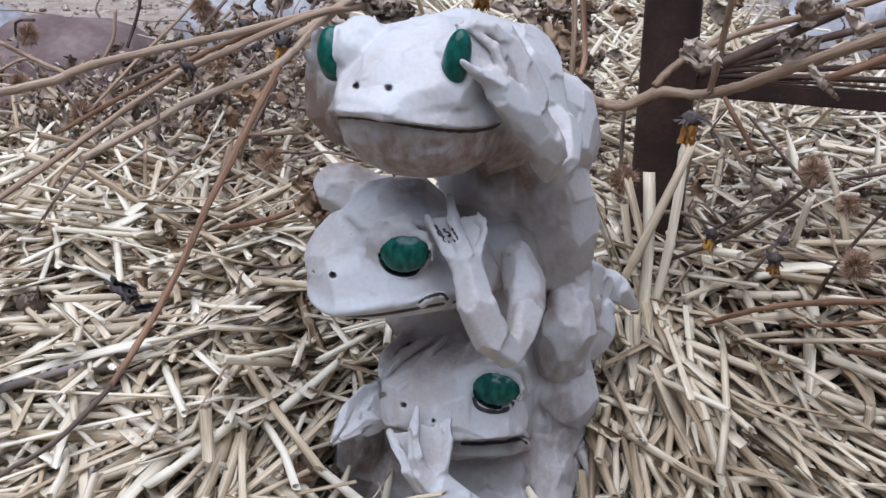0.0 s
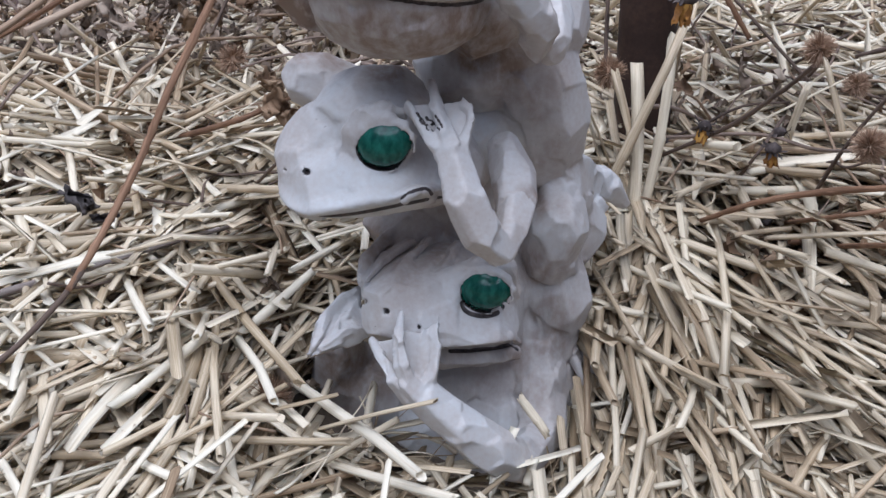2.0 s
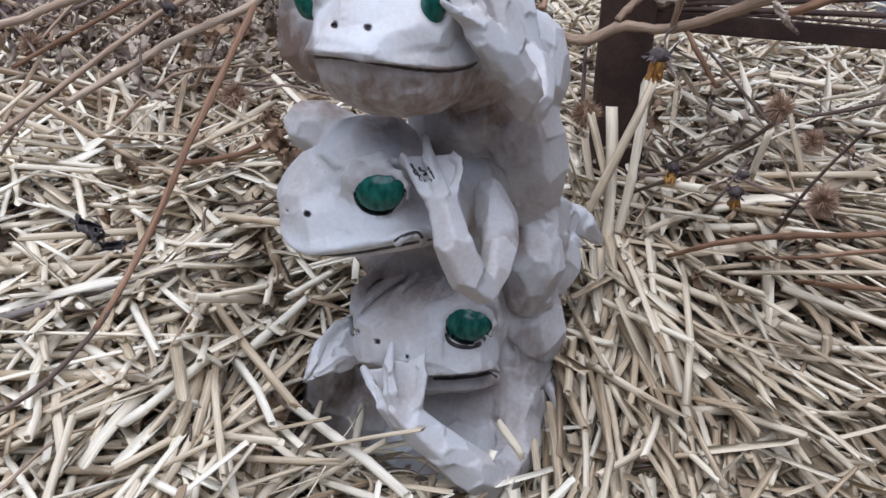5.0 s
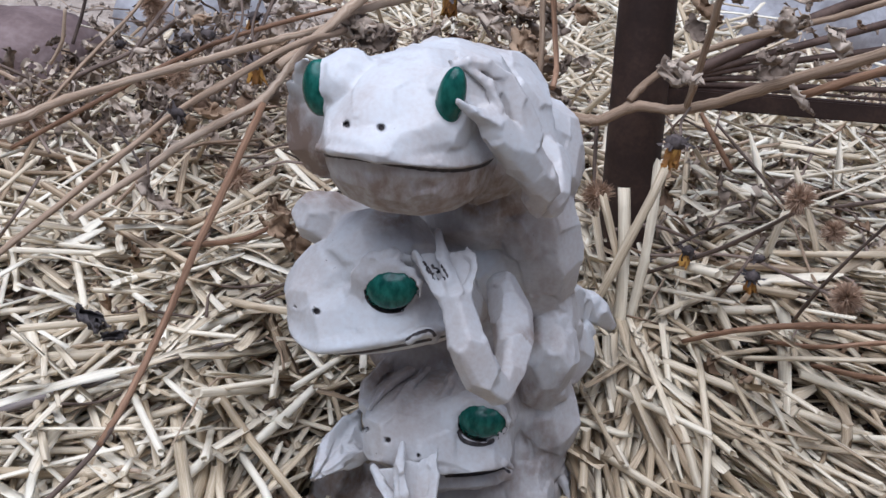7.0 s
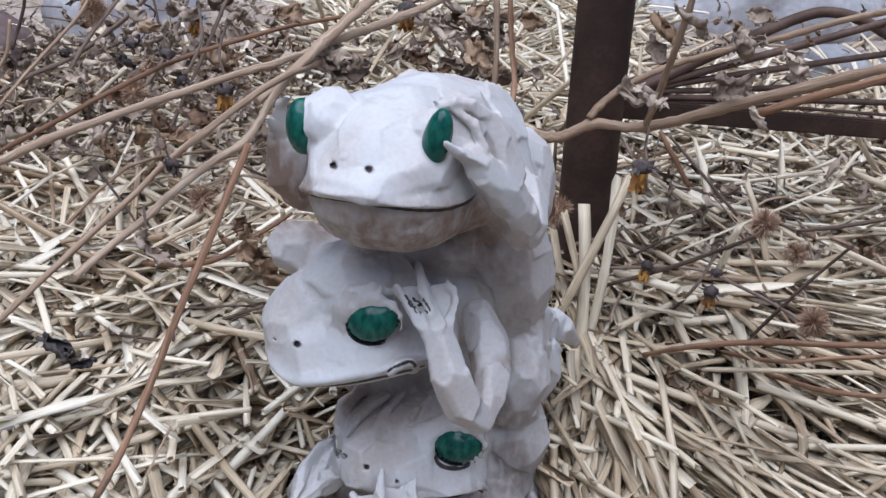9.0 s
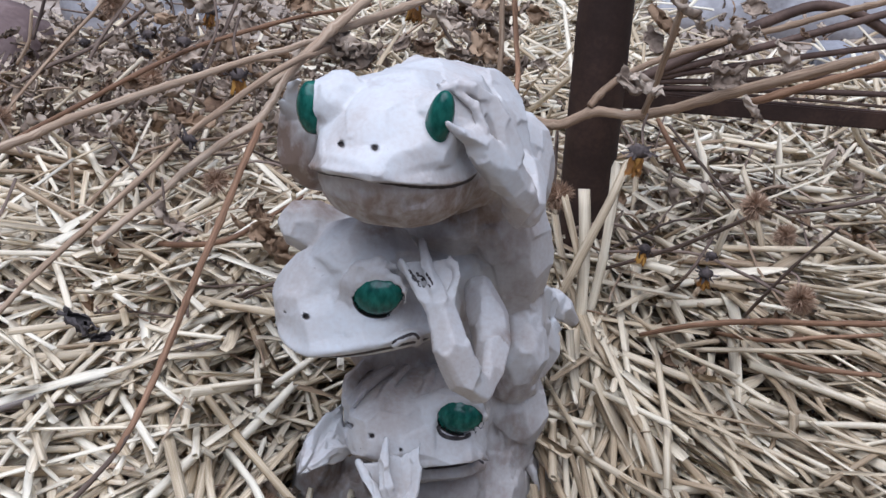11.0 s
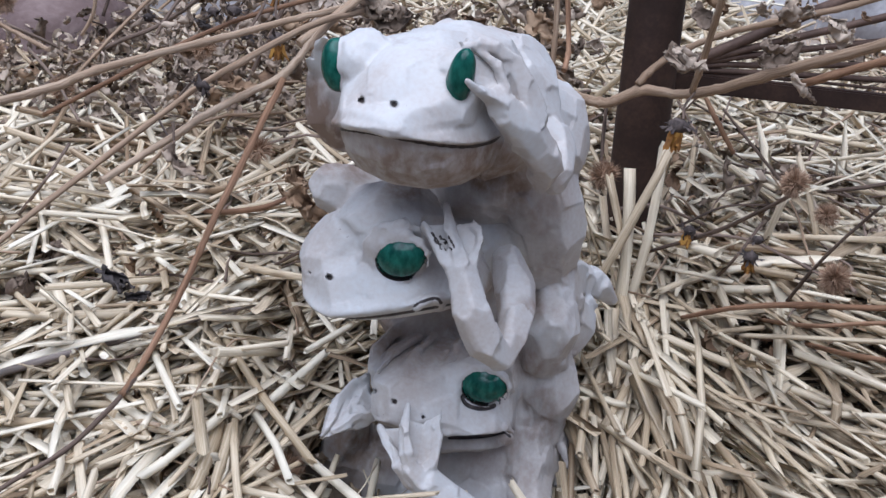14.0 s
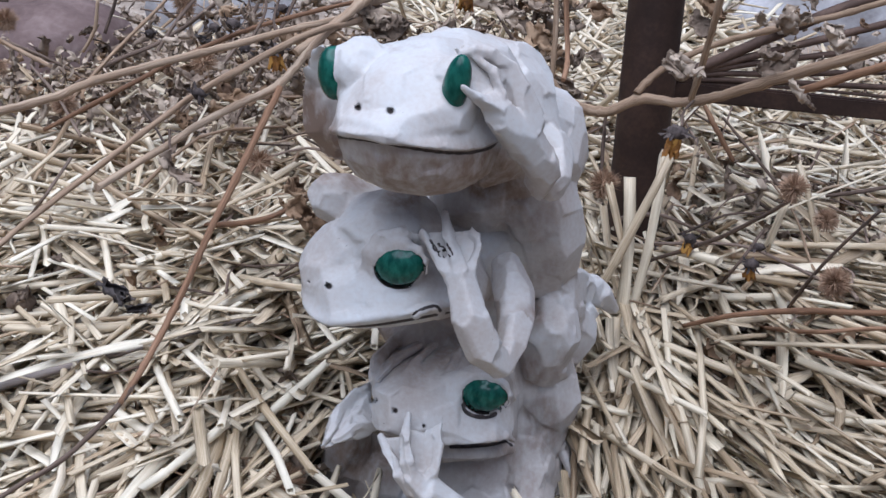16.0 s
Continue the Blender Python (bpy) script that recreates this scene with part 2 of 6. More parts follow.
def ground():
    """One sheet from under the camera to the horizon, fine near the statue and coarse far off."""
    xs = np.concatenate([-np.geomspace(900, 1.6, 22), np.linspace(-1.5, 1.5, 76), np.geomspace(1.6, 900, 22)])
    ys = np.concatenate([-np.geomspace(900, 0.7, 18), np.linspace(-0.6, 2.6, 81), np.geomspace(2.7, 900, 22)])
    verts, faces, slots = [], [], []
    for y in ys:
        for x in xs:
            bumps = 0.012 * noise.noise(Vector((x * 9, y * 9, 0))) + 0.005 * noise.noise(Vector((x * 31, y * 31, 3)))
            z = level(x, max(-0.6, min(y, 3.0))) if abs(x) < 3 else level(math.copysign(3, x), max(-0.6, min(y, 3.0)))
            verts.append((x, y, z - 0.018 + bumps))
    w = len(xs)
    for j in range(len(ys) - 1):
        for i in range(w - 1):
            faces.append((j * w + i, j * w + i + 1, (j + 1) * w + i + 1, (j + 1) * w + i))
            edge = 1.62 + 0.10 * math.sin(xs[i] * 7) + 0.1 * noise.noise(Vector((xs[i] * 4, ys[j] * 4, 9)))
            slots.append(1 if ys[j] > edge else 0)
    ob = mesh_object("ground", verts, faces, [SOIL, GRIT], None, slots)
    return tagged(ob, "dark garden soil turning to sandy gravel farther off", "ground", kind="structure")


ground()


class Clay:
    """A solid modelled as a distance field: soft unions of blobs and limbs, carved facets, then one closed skin."""

    def __init__(self, lo, hi, step):
        self.lo, self.step = np.array(lo), step
        self.count = [int((b - a) / step) + 1 for a, b in zip(lo, hi)]
        self.field = np.full(self.count, 0.02, np.float32)
        self.eyes, self.pits, self.lips, self.scores, self.cuts, self.stain_shades, self.count_forms = [], [], [], [], [], [], 0

    def _near(self, lo, hi):
        first = [max(0, int((a - o) / self.step)) for a, o in zip(lo, self.lo)]
        last = [min(n, int((b - o) / self.step) + 2) for b, o, n in zip(hi, self.lo, self.count)]
        axes = [(self.lo[i] + self.step * np.arange(first[i], max(last[i], first[i] + 1))).astype(np.float32) for i in range(3)]
        cut = tuple(slice(a, a + len(x)) for a, x in zip(first, axes))
        return cut, axes[0][:, None, None], axes[1][None, :, None], axes[2][None, None, :]

    def _join(self, cut, e, soft):
        d = self.field[cut]
        h = np.clip(0.5 + 0.5 * (d - e) / soft, 0, 1)
        self.field[cut] = d * (1 - h) + e * h - soft * h * (1 - h)

    @staticmethod
    def _local(x, y, z, c, turn):
        """Coordinates across, ahead and up of a form that is turned by yaw, pitch and roll."""
        m = (Matrix.Rotation(-radians(turn[0]), 3, "Z") @ Matrix.Rotation(radians(turn[1]), 3, "X") @ Matrix.Rotation(radians(turn[2]), 3, "Y"))
        p = [x - c[0], y - c[1], z - c[2]]
        return [p[0] * np.float32(m[0][i]) + p[1] * np.float32(m[1][i]) + p[2] * np.float32(m[2][i]) for i in range(3)]

    @staticmethod
    def _egg(p, r):
        a = np.sqrt(sum((q / s) ** 2 for q, s in zip(p, r)))
        b = np.sqrt(sum((q / s**2) ** 2 for q, s in zip(p, r))) + 1e-9
        return a * (a - 1) / b

    def _cut_egg(self, p, r, count, salt):
        """An ellipsoid hewn by flat strokes: the planes that touch it in well-spread directions."""
        i = np.arange(count) + 0.5
        rnd = np.random.RandomState(salt)
        tall, turn = 1 - 2 * i / count, i * 2.399963 + rnd.uniform(0, 6.28)
        d = np.stack([np.sqrt(1 - tall**2) * np.cos(turn), np.sqrt(1 - tall**2) * np.sin(turn), tall], 1) + rnd.normal(0, 0.07, (count, 3))
        d /= np.linalg.norm(d, axis=1)[:, None]
        n = d / np.array(r)
        n /= np.linalg.norm(n, axis=1)[:, None]
        reach = (n * d * np.array(r)).sum(1)
        out = None
        for (a, b, c), h in zip(n, reach):
            e = p[0] * np.float32(a) + p[1] * np.float32(b) + p[2] * np.float32(c) - np.float32(h)
            out = e if out is None else np.maximum(out, e)
        return out

    def blob(self, c, r, turn=(0, 0, 0), soft=0.004, strokes=28, bend=0.0):
        m = max(r) + 2 * soft + 0.004 + abs(bend) * 0.03
        cut, x, y, z = self._near([v - m for v in c], [v + m for v in c])
        p = self._local(x, y, z, c, turn)
        p[2] = p[2] - bend * p[0] ** 2 / 0.058
        self.count_forms = self.count_forms + 1
        egg = self._egg(p, r)
        self._join(cut, 0.92 * self._cut_egg(p, r, strokes, self.count_forms) + 0.08 * egg if strokes else egg, soft)

    def limb(self, rows, soft=0.004, sides=6):
        """A tapering limb with long chisel strokes down its length."""
        self.count_forms = self.count_forms + 1
        rnd = np.random.RandomState(self.count_forms)
        for a, b in zip(rows, rows[1:]):
            m = max(a[3], b[3]) + 2 * soft + 0.004
            cut, x, y, z = self._near([min(a[i], b[i]) - m for i in range(3)], [max(a[i], b[i]) + m for i in range(3)])
            way = Vector([b[i] - a[i] for i in range(3)])
            p = [x - a[0], y - a[1], z - a[2]]
            h = np.clip(sum(q * w for q, w in zip(p, way)) / (way.length_squared + 1e-12), 0, 1)
            q = [p[i] - h * way[i] for i in range(3)]
            axis = way.normalized()
            side = axis.cross(Vector((0.1, 0.97, 0.2))).normalized()
            over = axis.cross(side)
            u, v, w = (sum(q[i] * k[i] for i in range(3)) for k in (side, over, axis))
            wide = 2 * math.pi / sides
            angle = (np.arctan2(v, u) + rnd.uniform(0, 6.28)) % wide - wide / 2
            rho = np.sqrt(u * u + v * v) * (0.1 + 0.9 * np.cos(angle) / math.cos(wide / 4))
            self._join(cut, np.sqrt(rho * rho + w * w) - (a[3] + (b[3] - a[3]) * h), soft)

    def hull(self, points, round_off, soft=0.002):
        """A block hewn flat between its corners, with slightly rounded edges."""
        p = np.array(points)
        middle = p.mean(0)
        planes = []
        for i in range(len(p)):
            for j in range(i + 1, len(p)):
                for k in range(j + 1, len(p)):
                    n = np.cross(p[j] - p[i], p[k] - p[i])
                    size = np.linalg.norm(n)
                    if size < 1e-9:
                        continue
                    n = n / size * (1 if n @ (p[i] - middle) > 0 else -1)
                    if ((p - p[i]) @ n).max() < 1e-7:
                        planes.append((*n, n @ p[i]))
        m = round_off + 2 * soft + 0.004
        cut, x, y, z = self._near(p.min(0) - m, p.max(0) + m)
        e = None
        for a, b, c, h in sorted(set(tuple(np.round(q, 6)) for q in planes)):
            d = np.float32(a) * x + np.float32(b) * y + np.float32(c) * z - np.float32(h)
            e = d if e is None else np.maximum(e, d) + 0.0007 * np.exp(-np.abs(e - d) / 0.0015)
        self._join(cut, e - round_off, soft)

    def plate(self, a, b, c, r, soft=0.001):
        """A thin web of skin between three corners."""
        m = r + 2 * soft + 0.003
        a, b, c = np.array(a), np.array(b), np.array(c)
        cut, x, y, z = self._near(np.minimum(np.minimum(a, b), c) - m, np.maximum(np.maximum(a, b), c) + m)
        n = np.cross(b - a, c - a)
        n /= np.linalg.norm(n)
        e = np.abs((x - a[0]) * n[0] + (y - a[1]) * n[1] + (z - a[2]) * n[2])
        for p, q, o in ((a, b, c), (b, c, a), (c, a, b)):
            out = np.cross(q - p, n)
            out *= (-1 if out @ (o - p) > 0 else 1) / np.linalg.norm(out)
            e = np.maximum(e, (x - p[0]) * out[0] + (y - p[1]) * out[1] + (z - p[2]) * out[2])
        self._join(cut, e - r, soft)

    def shave(self, c, normal, reach, soft=0.0015):
        """One broad flat cut across the form near c."""
        n = Vector(normal).normalized()
        cut, x, y, z = self._near([v - reach for v in c], [v + reach for v in c])
        e = (x - c[0]) * n.x + (y - c[1]) * n.y + (z - c[2]) * n.z
        far = np.sqrt((x - c[0]) ** 2 + (y - c[1]) ** 2 + (z - c[2]) ** 2) - reach
        e = np.minimum(e, -far)
        d = self.field[cut]
        h = np.clip(0.5 - 0.5 * (d - e) / soft, 0, 1)
        self.field[cut] = d * (1 - h) + e * h + soft * h * (1 - h)

    def head(self, c, turn, size, crown, jaw, bend, lip, chin=1.0):
        """A broad wedge-shaped head round the middle of its mouth: flat sloping face, thin overhanging lip, full jaw."""
        m = (Matrix.Rotation(-radians(turn[0]), 3, "Z") @ Matrix.Rotation(radians(turn[1]), 3, "X") @ Matrix.Rotation(radians(turn[2]), 3, "Y"))
        spot = lambda x, y, z: tuple(Vector(c) + m @ Vector((x, -y, z)) * size)
        scaled = lambda *r: tuple(v * size for v in r)
        room = self._near([v - 0.075 for v in c], [v + 0.075 for v in c])[0]
        keep = self.field[room].copy()
        self.field[room] = 0.02
        self.blob(spot(0, -0.004, 0.006), scaled(0.0395, 0.056, crown), turn, 0.001, 34)
        self.shave(spot(0, 0.052, lip), m @ Vector((0, -0.53, 0.85)), 0.07 * size)
        for side in (-1, 1):
            self.shave(spot(side * 0.026, 0.041, lip), m @ Vector((side * 0.42, -0.56, 0.71)), 0.03 * size)
        self.blob(spot(0, -0.002, 0.0015), scaled(0.0452, 0.0588, 0.0058), turn, 0.006, 0, bend)
        mouth = (spot(0, 0, -0.0015), scaled(0.044, 0.058, 0.03), turn, bend, 0.0009 * size)
        self._undercut(*mouth)
        self.lips.append(mouth)
        self.blob(spot(0, -0.006, -0.0022), scaled(0.0425 * chin, 0.0548 * chin, jaw), turn, 0.0005, 0, bend)
        field = self.field[room].copy()
        self.field[room] = keep
        self._join(room, field, 0.003)

    def _undercut(self, c, r, turn, bend, thick):
        """Cuts a head off below its lip, along a line that bends from the front to the corners."""
        m = max(r) * 1.25
        cut, x, y, z = self._near([v - m for v in c], [v + m for v in c])
        q = self._local(x, y, z, c, turn)
        self.field[cut] = np.maximum(self.field[cut], bend * q[0] ** 2 / max(r) - q[2])

    def eye(self, c, r, turn=(0, 0, 0), lid=0.11):
        """A smooth ball in a carved socket, with a raised lid round it where lid is given."""
        m = (Matrix.Rotation(-radians(turn[0]), 3, "Z") @ Matrix.Rotation(radians(turn[1]), 3, "X") @ Matrix.Rotation(radians(turn[2]), 3, "Y"))
        ring = []
        for i in range(13):
            a = i * math.pi / 6
            p = Vector(c) + m @ Vector((1.10 * r[0] * math.cos(a), -0.12 * r[1], 1.12 * r[2] * math.sin(a)))
            ring.append((*p, (lid + 0.06 * math.sin(a)) * r[0]))
        if lid:
            self.limb(ring, 0.0035)
        self.eyes.append((c, r, turn, lid))

    def _meet(self, rays, r):
        rows = []
        fine = glide([(*a, *b) for a, b in rays], 5)
        for a, b in ((f[:3], f[3:]) for f in fine):
            for s in np.linspace(0, 1, 160):
                p = np.array(a) + (np.array(b) - np.array(a)) * s
                if self.field[tuple(((p - self.lo) / self.step).astype(int))] < 0:
                    break
            rows.append((*p, r))
        return rows

    def fold(self, rays, r, soft):
        """A raised fold of skin along the places where the rays meet the surface."""
        rows = self._meet(rays, r)
        rows[0], rows[-1] = (*rows[0][:3], r * 0.6), (*rows[-1][:3], r * 0.6)
        self.limb(rows, soft)

    def score(self, rays, r):
        """A thin painted line cut into the skin where the rays meet it."""
        self.scores.append((rays, r))

    def stain_or_shade(self, a, b, r, much):
        """Brown grime and painted-in shade round the line from a to b, where it meets the skin."""
        self.stain_shades.append((a, b, r, much))

    def pit(self, a, b, r):
        """A small hole where the line from a to b meets the skin."""
        self.pits.append((a, b, r))

    def finish(self):
        for c, r, turn, lid in self.eyes:
            m = max(r) * 1.6
            cut, x, y, z = self._near([v - m for v in c], [v + m for v in c])
            q = self._local(x, y, z, c, turn)
            wide = self._egg([q[0], q[1], q[2] + 0.08 * r[2]], [s * 1.08 for s in r])
            if lid:
                self.field[cut] = np.maximum(self.field[cut], -wide)
            self.field[cut] = np.minimum(self.field[cut], self._egg(q, r))
        for a, b, r in self.pits:
            cut, x, y, z = self._near([min(u, v) - 2 * r for u, v in zip(a, b)], [max(u, v) + 2 * r for u, v in zip(a, b)])
            hole = self._from_line((x, y, z), a, b) - r
            self.field[cut] = np.maximum(self.field[cut], -np.maximum(hole, -self.field[cut] - 0.0035))

        for rays, r in self.scores:
            rows = self._meet(rays, r)
            for a, b in zip(rows, rows[1:]):
                self.cuts.append((a[:3], b[:3], r))
        for a, b, r in self.cuts:
            cut, x, y, z = self._near([min(u, v) - 3 * r for u, v in zip(a, b)], [max(u, v) + 3 * r for u, v in zip(a, b)])
            self.field[cut] = np.maximum(self.field[cut], r - self._from_piece((x, y, z), a, b))

    @staticmethod
    def _from_piece(p, a, b):
        way = np.subtract(b, a)
        q = [p[i] - a[i] for i in range(3)]
        s = np.clip(sum(v * w for v, w in zip(q, way)) / ((way**2).sum() + 1e-12), 0, 1)
        return np.sqrt(sum((v - s * w) ** 2 for v, w in zip(q, way)))

    @staticmethod
    def _from_line(p, a, b):
        way = np.subtract(b, a) / np.linalg.norm(np.subtract(b, a))
        q = [p[i] - a[i] for i in range(3)]
        along = sum(v * w for v, w in zip(q, way))
        return np.sqrt(sum((v - along * w) ** 2 for v, w in zip(q, way)))

    def skin(self):
        """Surface nets: one vertex for each cell that the surface crosses."""
        f = self.field
        inside = f < 0
        total = np.zeros([n - 1 for n in f.shape], np.int8)
        for i in (0, 1):
            for j in (0, 1):
                for k in (0, 1):
                    total += inside[i : i + total.shape[0], j : j + total.shape[1], k : k + total.shape[2]]
        cells = np.argwhere((total > 0) & (total < 8))
        index = np.full(total.shape, -1, np.int32)
        index[tuple(cells.T)] = np.arange(len(cells))
        place, weight = np.zeros((len(cells), 3)), np.zeros(len(cells))
        corner = [np.array((i, j, k)) for i in (0, 1) for j in (0, 1) for k in (0, 1)]
        for a in corner:
            for axis in range(3):
                if a[axis]:
                    continue
                b = a.copy()
                b[axis] = 1
                fa, fb = f[tuple((cells + a).T)], f[tuple((cells + b).T)]
                cross = (fa < 0) != (fb < 0)
                s = np.where(cross, fa / np.where(cross, fa - fb, 1), 0)
                place += np.where(cross[:, None], a + s[:, None] * (b - a), 0)
                weight += cross
        verts = self.lo + (cells + place / weight[:, None]) * self.step
        faces = []
        for axis in range(3):
            u, v = [(1, 2), (2, 0), (0, 1)][axis]
            a = inside[tuple(slice(0, -1) if i == axis else slice(1, -1) for i in range(3))]
            b = inside[tuple(slice(1, None) if i == axis else slice(1, -1) for i in range(3))]
            at = np.argwhere(a != b) + [0 if i == axis else 1 for i in range(3)]
            up = inside[tuple(at.T)]
            eu, ev = np.eye(3, dtype=int)[u], np.eye(3, dtype=int)[v]
            quad = np.stack([index[tuple((at - eu - ev).T)], index[tuple((at - ev).T)], index[tuple(at.T)], index[tuple((at - eu).T)]], 1)
            quad[~up] = quad[~up][:, ::-1]
            faces.append(quad)
        faces = np.concatenate(faces)
        # ease the grain of the cells, most of all round the eyes
        rim = np.zeros(len(verts))
        for c, r, turn, lid in self.eyes:
            q = self._local(verts[:, 0], verts[:, 1], verts[:, 2], c, turn)
            e = np.sqrt(sum((a / b) ** 2 for a, b in zip(q, r)))
            rim = np.maximum(rim, (np.abs(e - 1.08) < 0.16) * 1.0)
        pairs = np.concatenate([faces[:, [i, (i + 1) % 4]] for i in range(4)])
        links = np.bincount(pairs[:, 0], minlength=len(verts)).astype(float)
        for turn in range(5):
            total = np.stack([np.bincount(pairs[:, 0], verts[pairs[:, 1], i], len(verts)) for i in range(3)], 1)
            share = np.maximum(rim * 0.6, 0.3 if turn == 0 else 0.0)[:, None]
            verts = verts * (1 - share) + share * total / np.maximum(links, 1)[:, None]
        return self._chisel(verts, faces, pairs, links), faces

    def _chisel(self, verts, faces, pairs, links):
        """Flattens small patches of the skin, as a broad knife leaves them, but not the eyes and the lips."""
        way = np.cross(verts[faces[:, 2]] - verts[faces[:, 0]], verts[faces[:, 3]] - verts[faces[:, 1]])
        normal = np.stack([np.bincount(faces.ravel(), np.repeat(way[:, i], 4), len(verts)) for i in range(3)], 1)
        normal /= np.linalg.norm(normal, axis=1)[:, None] + 1e-12
        rnd = np.random.RandomState(4)
        key = np.hstack([verts, normal * 0.012]).astype(np.float32)
        seeds = key[rnd.choice(len(verts), 900, replace=False)]
        for _ in range(2):
            near = np.concatenate([((seeds**2).sum(1) - 2 * k @ seeds.T).argmin(1) for k in np.array_split(key, 40)])
            count = np.maximum(np.bincount(near, minlength=900), 1)[:, None]
            seeds = np.stack([np.bincount(near, key[:, i], 900) for i in range(6)], 1).astype(np.float32) / count
        flat = seeds[:, 3:] / (np.linalg.norm(seeds[:, 3:], axis=1)[:, None] + 1e-9)
        off = ((verts - seeds[near, :3]) * flat[near]).sum(1)
        keep = np.ones(len(verts))
        for c, r, turn, lid in self.eyes:
            q = self._local(verts[:, 0], verts[:, 1], verts[:, 2], c, turn)
            e = np.sqrt(sum((a / b) ** 2 for a, b in zip(q, r)))
            keep = np.minimum(keep, np.clip((e - 1.2) / 0.25, 0, 1))
        for c, r, turn, bend, thick in self.lips:
            q = self._local(verts[:, 0], verts[:, 1], verts[:, 2], c, turn)
            out = np.hypot(q[0] / r[0], q[1] / r[1])
            keep = np.where((out < 1.1) & (q[2] > 0) & (q[2] < 0.05), np.minimum(keep, 0.5), keep)
            e = np.abs(q[2] - bend * q[0] ** 2 / max(r) + 0.0014) + 0.02 * (out > 1.2)
            keep = np.minimum(keep, np.clip((e - 0.003) / 0.003, 0, 1))
        for a, b, r in self.cuts:
            hold = np.all((verts > np.minimum(a, b) - 0.006) & (verts < np.maximum(a, b) + 0.006), axis=1)
            keep[hold] = np.minimum(keep[hold], np.clip((self._from_piece(verts[hold].T, a, b) - 0.002) / 0.003, 0, 1))
        verts = verts - (np.clip(off, -0.0016, 0.0016) * 0.85 * keep)[:, None] * flat[near]
        for _ in range(2):
            total = np.stack([np.bincount(pairs[:, 0], verts[pairs[:, 1], i], len(verts)) for i in range(3)], 1)
            verts = verts + 0.4 * keep[:, None] * (total / np.maximum(links, 1)[:, None] - verts)
        return verts


def shape_frogs(clay):
    # lowest frog: body, thighs and feet
    clay.blob((0.0327, 0.7750, 0.0128), (0.0563, 0.0544, 0.0738), (0, 0, 0), 0.0022)
    clay.blob((0.0236, 0.7700, 0.0912), (0.0506, 0.0450, 0.0413), (0, 0, 0), 0.0017)
    clay.blob((0.0208, 0.7350, -0.0083), (0.0526, 0.0394, 0.0394), (0, 0, 0), 0.0022)
    clay.limb([(0.0708, 0.7400, 0.0954, 0.0174), (0.0737, 0.7380, 0.0764, 0.0189), (0.0686, 0.7420, 0.0434, 0.0155)], 0.0011)
    clay.limb([(0.0546, 0.7450, 0.0638, 0.0147), (0.0624, 0.7250, 0.0337, 0.0146), (0.0602, 0.7050, -0.0003, 0.0166)], 0.0017)
    clay.limb([(0.0751, 0.7500, 0.0331, 0.0127), (0.0911, 0.7450, 0.0135, 0.0098), (0.1052, 0.7400, 0.0099, 0.0045)], 0.0017)
    clay.limb([(0.0708, 0.7420, 0.0372, 0.0059), (0.0765, 0.7300, 0.0275, 0.0051), (0.0817, 0.7250, 0.0173, 0.0029)], 0.0011)
    # lowest frog: upper head, a hewn wedge that slopes from the brow to the snout
    clay.hull([(-0.0376, 0.6760, 0.1054), (-0.0307, 0.6720, 0.1099), (-0.0391, 0.6760, 0.0903), (-0.0340, 0.6690, 0.0854), (-0.0175, 0.6690, 0.0811), (0.0049, 0.6650, 0.0830), (0.0309, 0.6720, 0.0823), (0.0420, 0.6840, 0.0799), (0.0432, 0.6940, 0.0886), (0.0101, 0.6900, 0.1132), (0.0372, 0.7060, 0.1139), (-0.0407, 0.7180, 0.1040), (-0.0169, 0.7180, 0.1176), (0.0146, 0.7220, 0.1179), (0.0539, 0.7450, 0.0923), (-0.0408, 0.7800, 0.0808), (0.0543, 0.8000, 0.0707), (0.0539, 0.7800, 0.0252), (-0.0377, 0.7600, 0.0428)], 0.0035, 0.009)
    # lowest frog: lower jaw and chest, set back under the lip
    clay.limb([(-0.0207, 0.6920, 0.0602, 0.0063), (0.0042, 0.6840, 0.0622, 0.0068), (0.0263, 0.6900, 0.0607, 0.0063), (0.0469, 0.7080, 0.0541, 0.0052)], 0.003, 9)
    clay.hull([(-0.0208, 0.7100, 0.0377), (0.0083, 0.7050, 0.0297), (0.0416, 0.7150, 0.0302), (0.0489, 0.7250, 0.0357), (-0.0174, 0.7200, 0.0469), (0.0346, 0.7150, 0.0490), (-0.0384, 0.7700, 0.0118), (0.0660, 0.7900, 0.0115), (0.0653, 0.7700, -0.0226), (0.0164, 0.7300, -0.0056), (-0.0245, 0.7400, -0.0031)], 0.004, 0.008)
    # lowest frog: folds of skin on the forehead
    clay.limb([(-0.0170, 0.7080, 0.1244, 0.0037), (-0.0292, 0.6970, 0.1204, 0.0030), (-0.0388, 0.6810, 0.1129, 0.0021)], 0.003)
    clay.limb([(-0.0062, 0.7080, 0.1263, 0.0031), (-0.0171, 0.6920, 0.1175, 0.0027), (-0.0268, 0.6710, 0.1110, 0.0018)], 0.003)
    clay.limb([(-0.0279, 0.7220, 0.1228, 0.0050), (-0.0413, 0.7120, 0.1120, 0.0037), (-0.0443, 0.7000, 0.1022, 0.0025)], 0.003)
    clay.limb([(0.0108, 0.7080, 0.1235, 0.0031), (0.0042, 0.6930, 0.1169, 0.0024), (-0.0039, 0.6760, 0.1083, 0.0018)], 0.004)
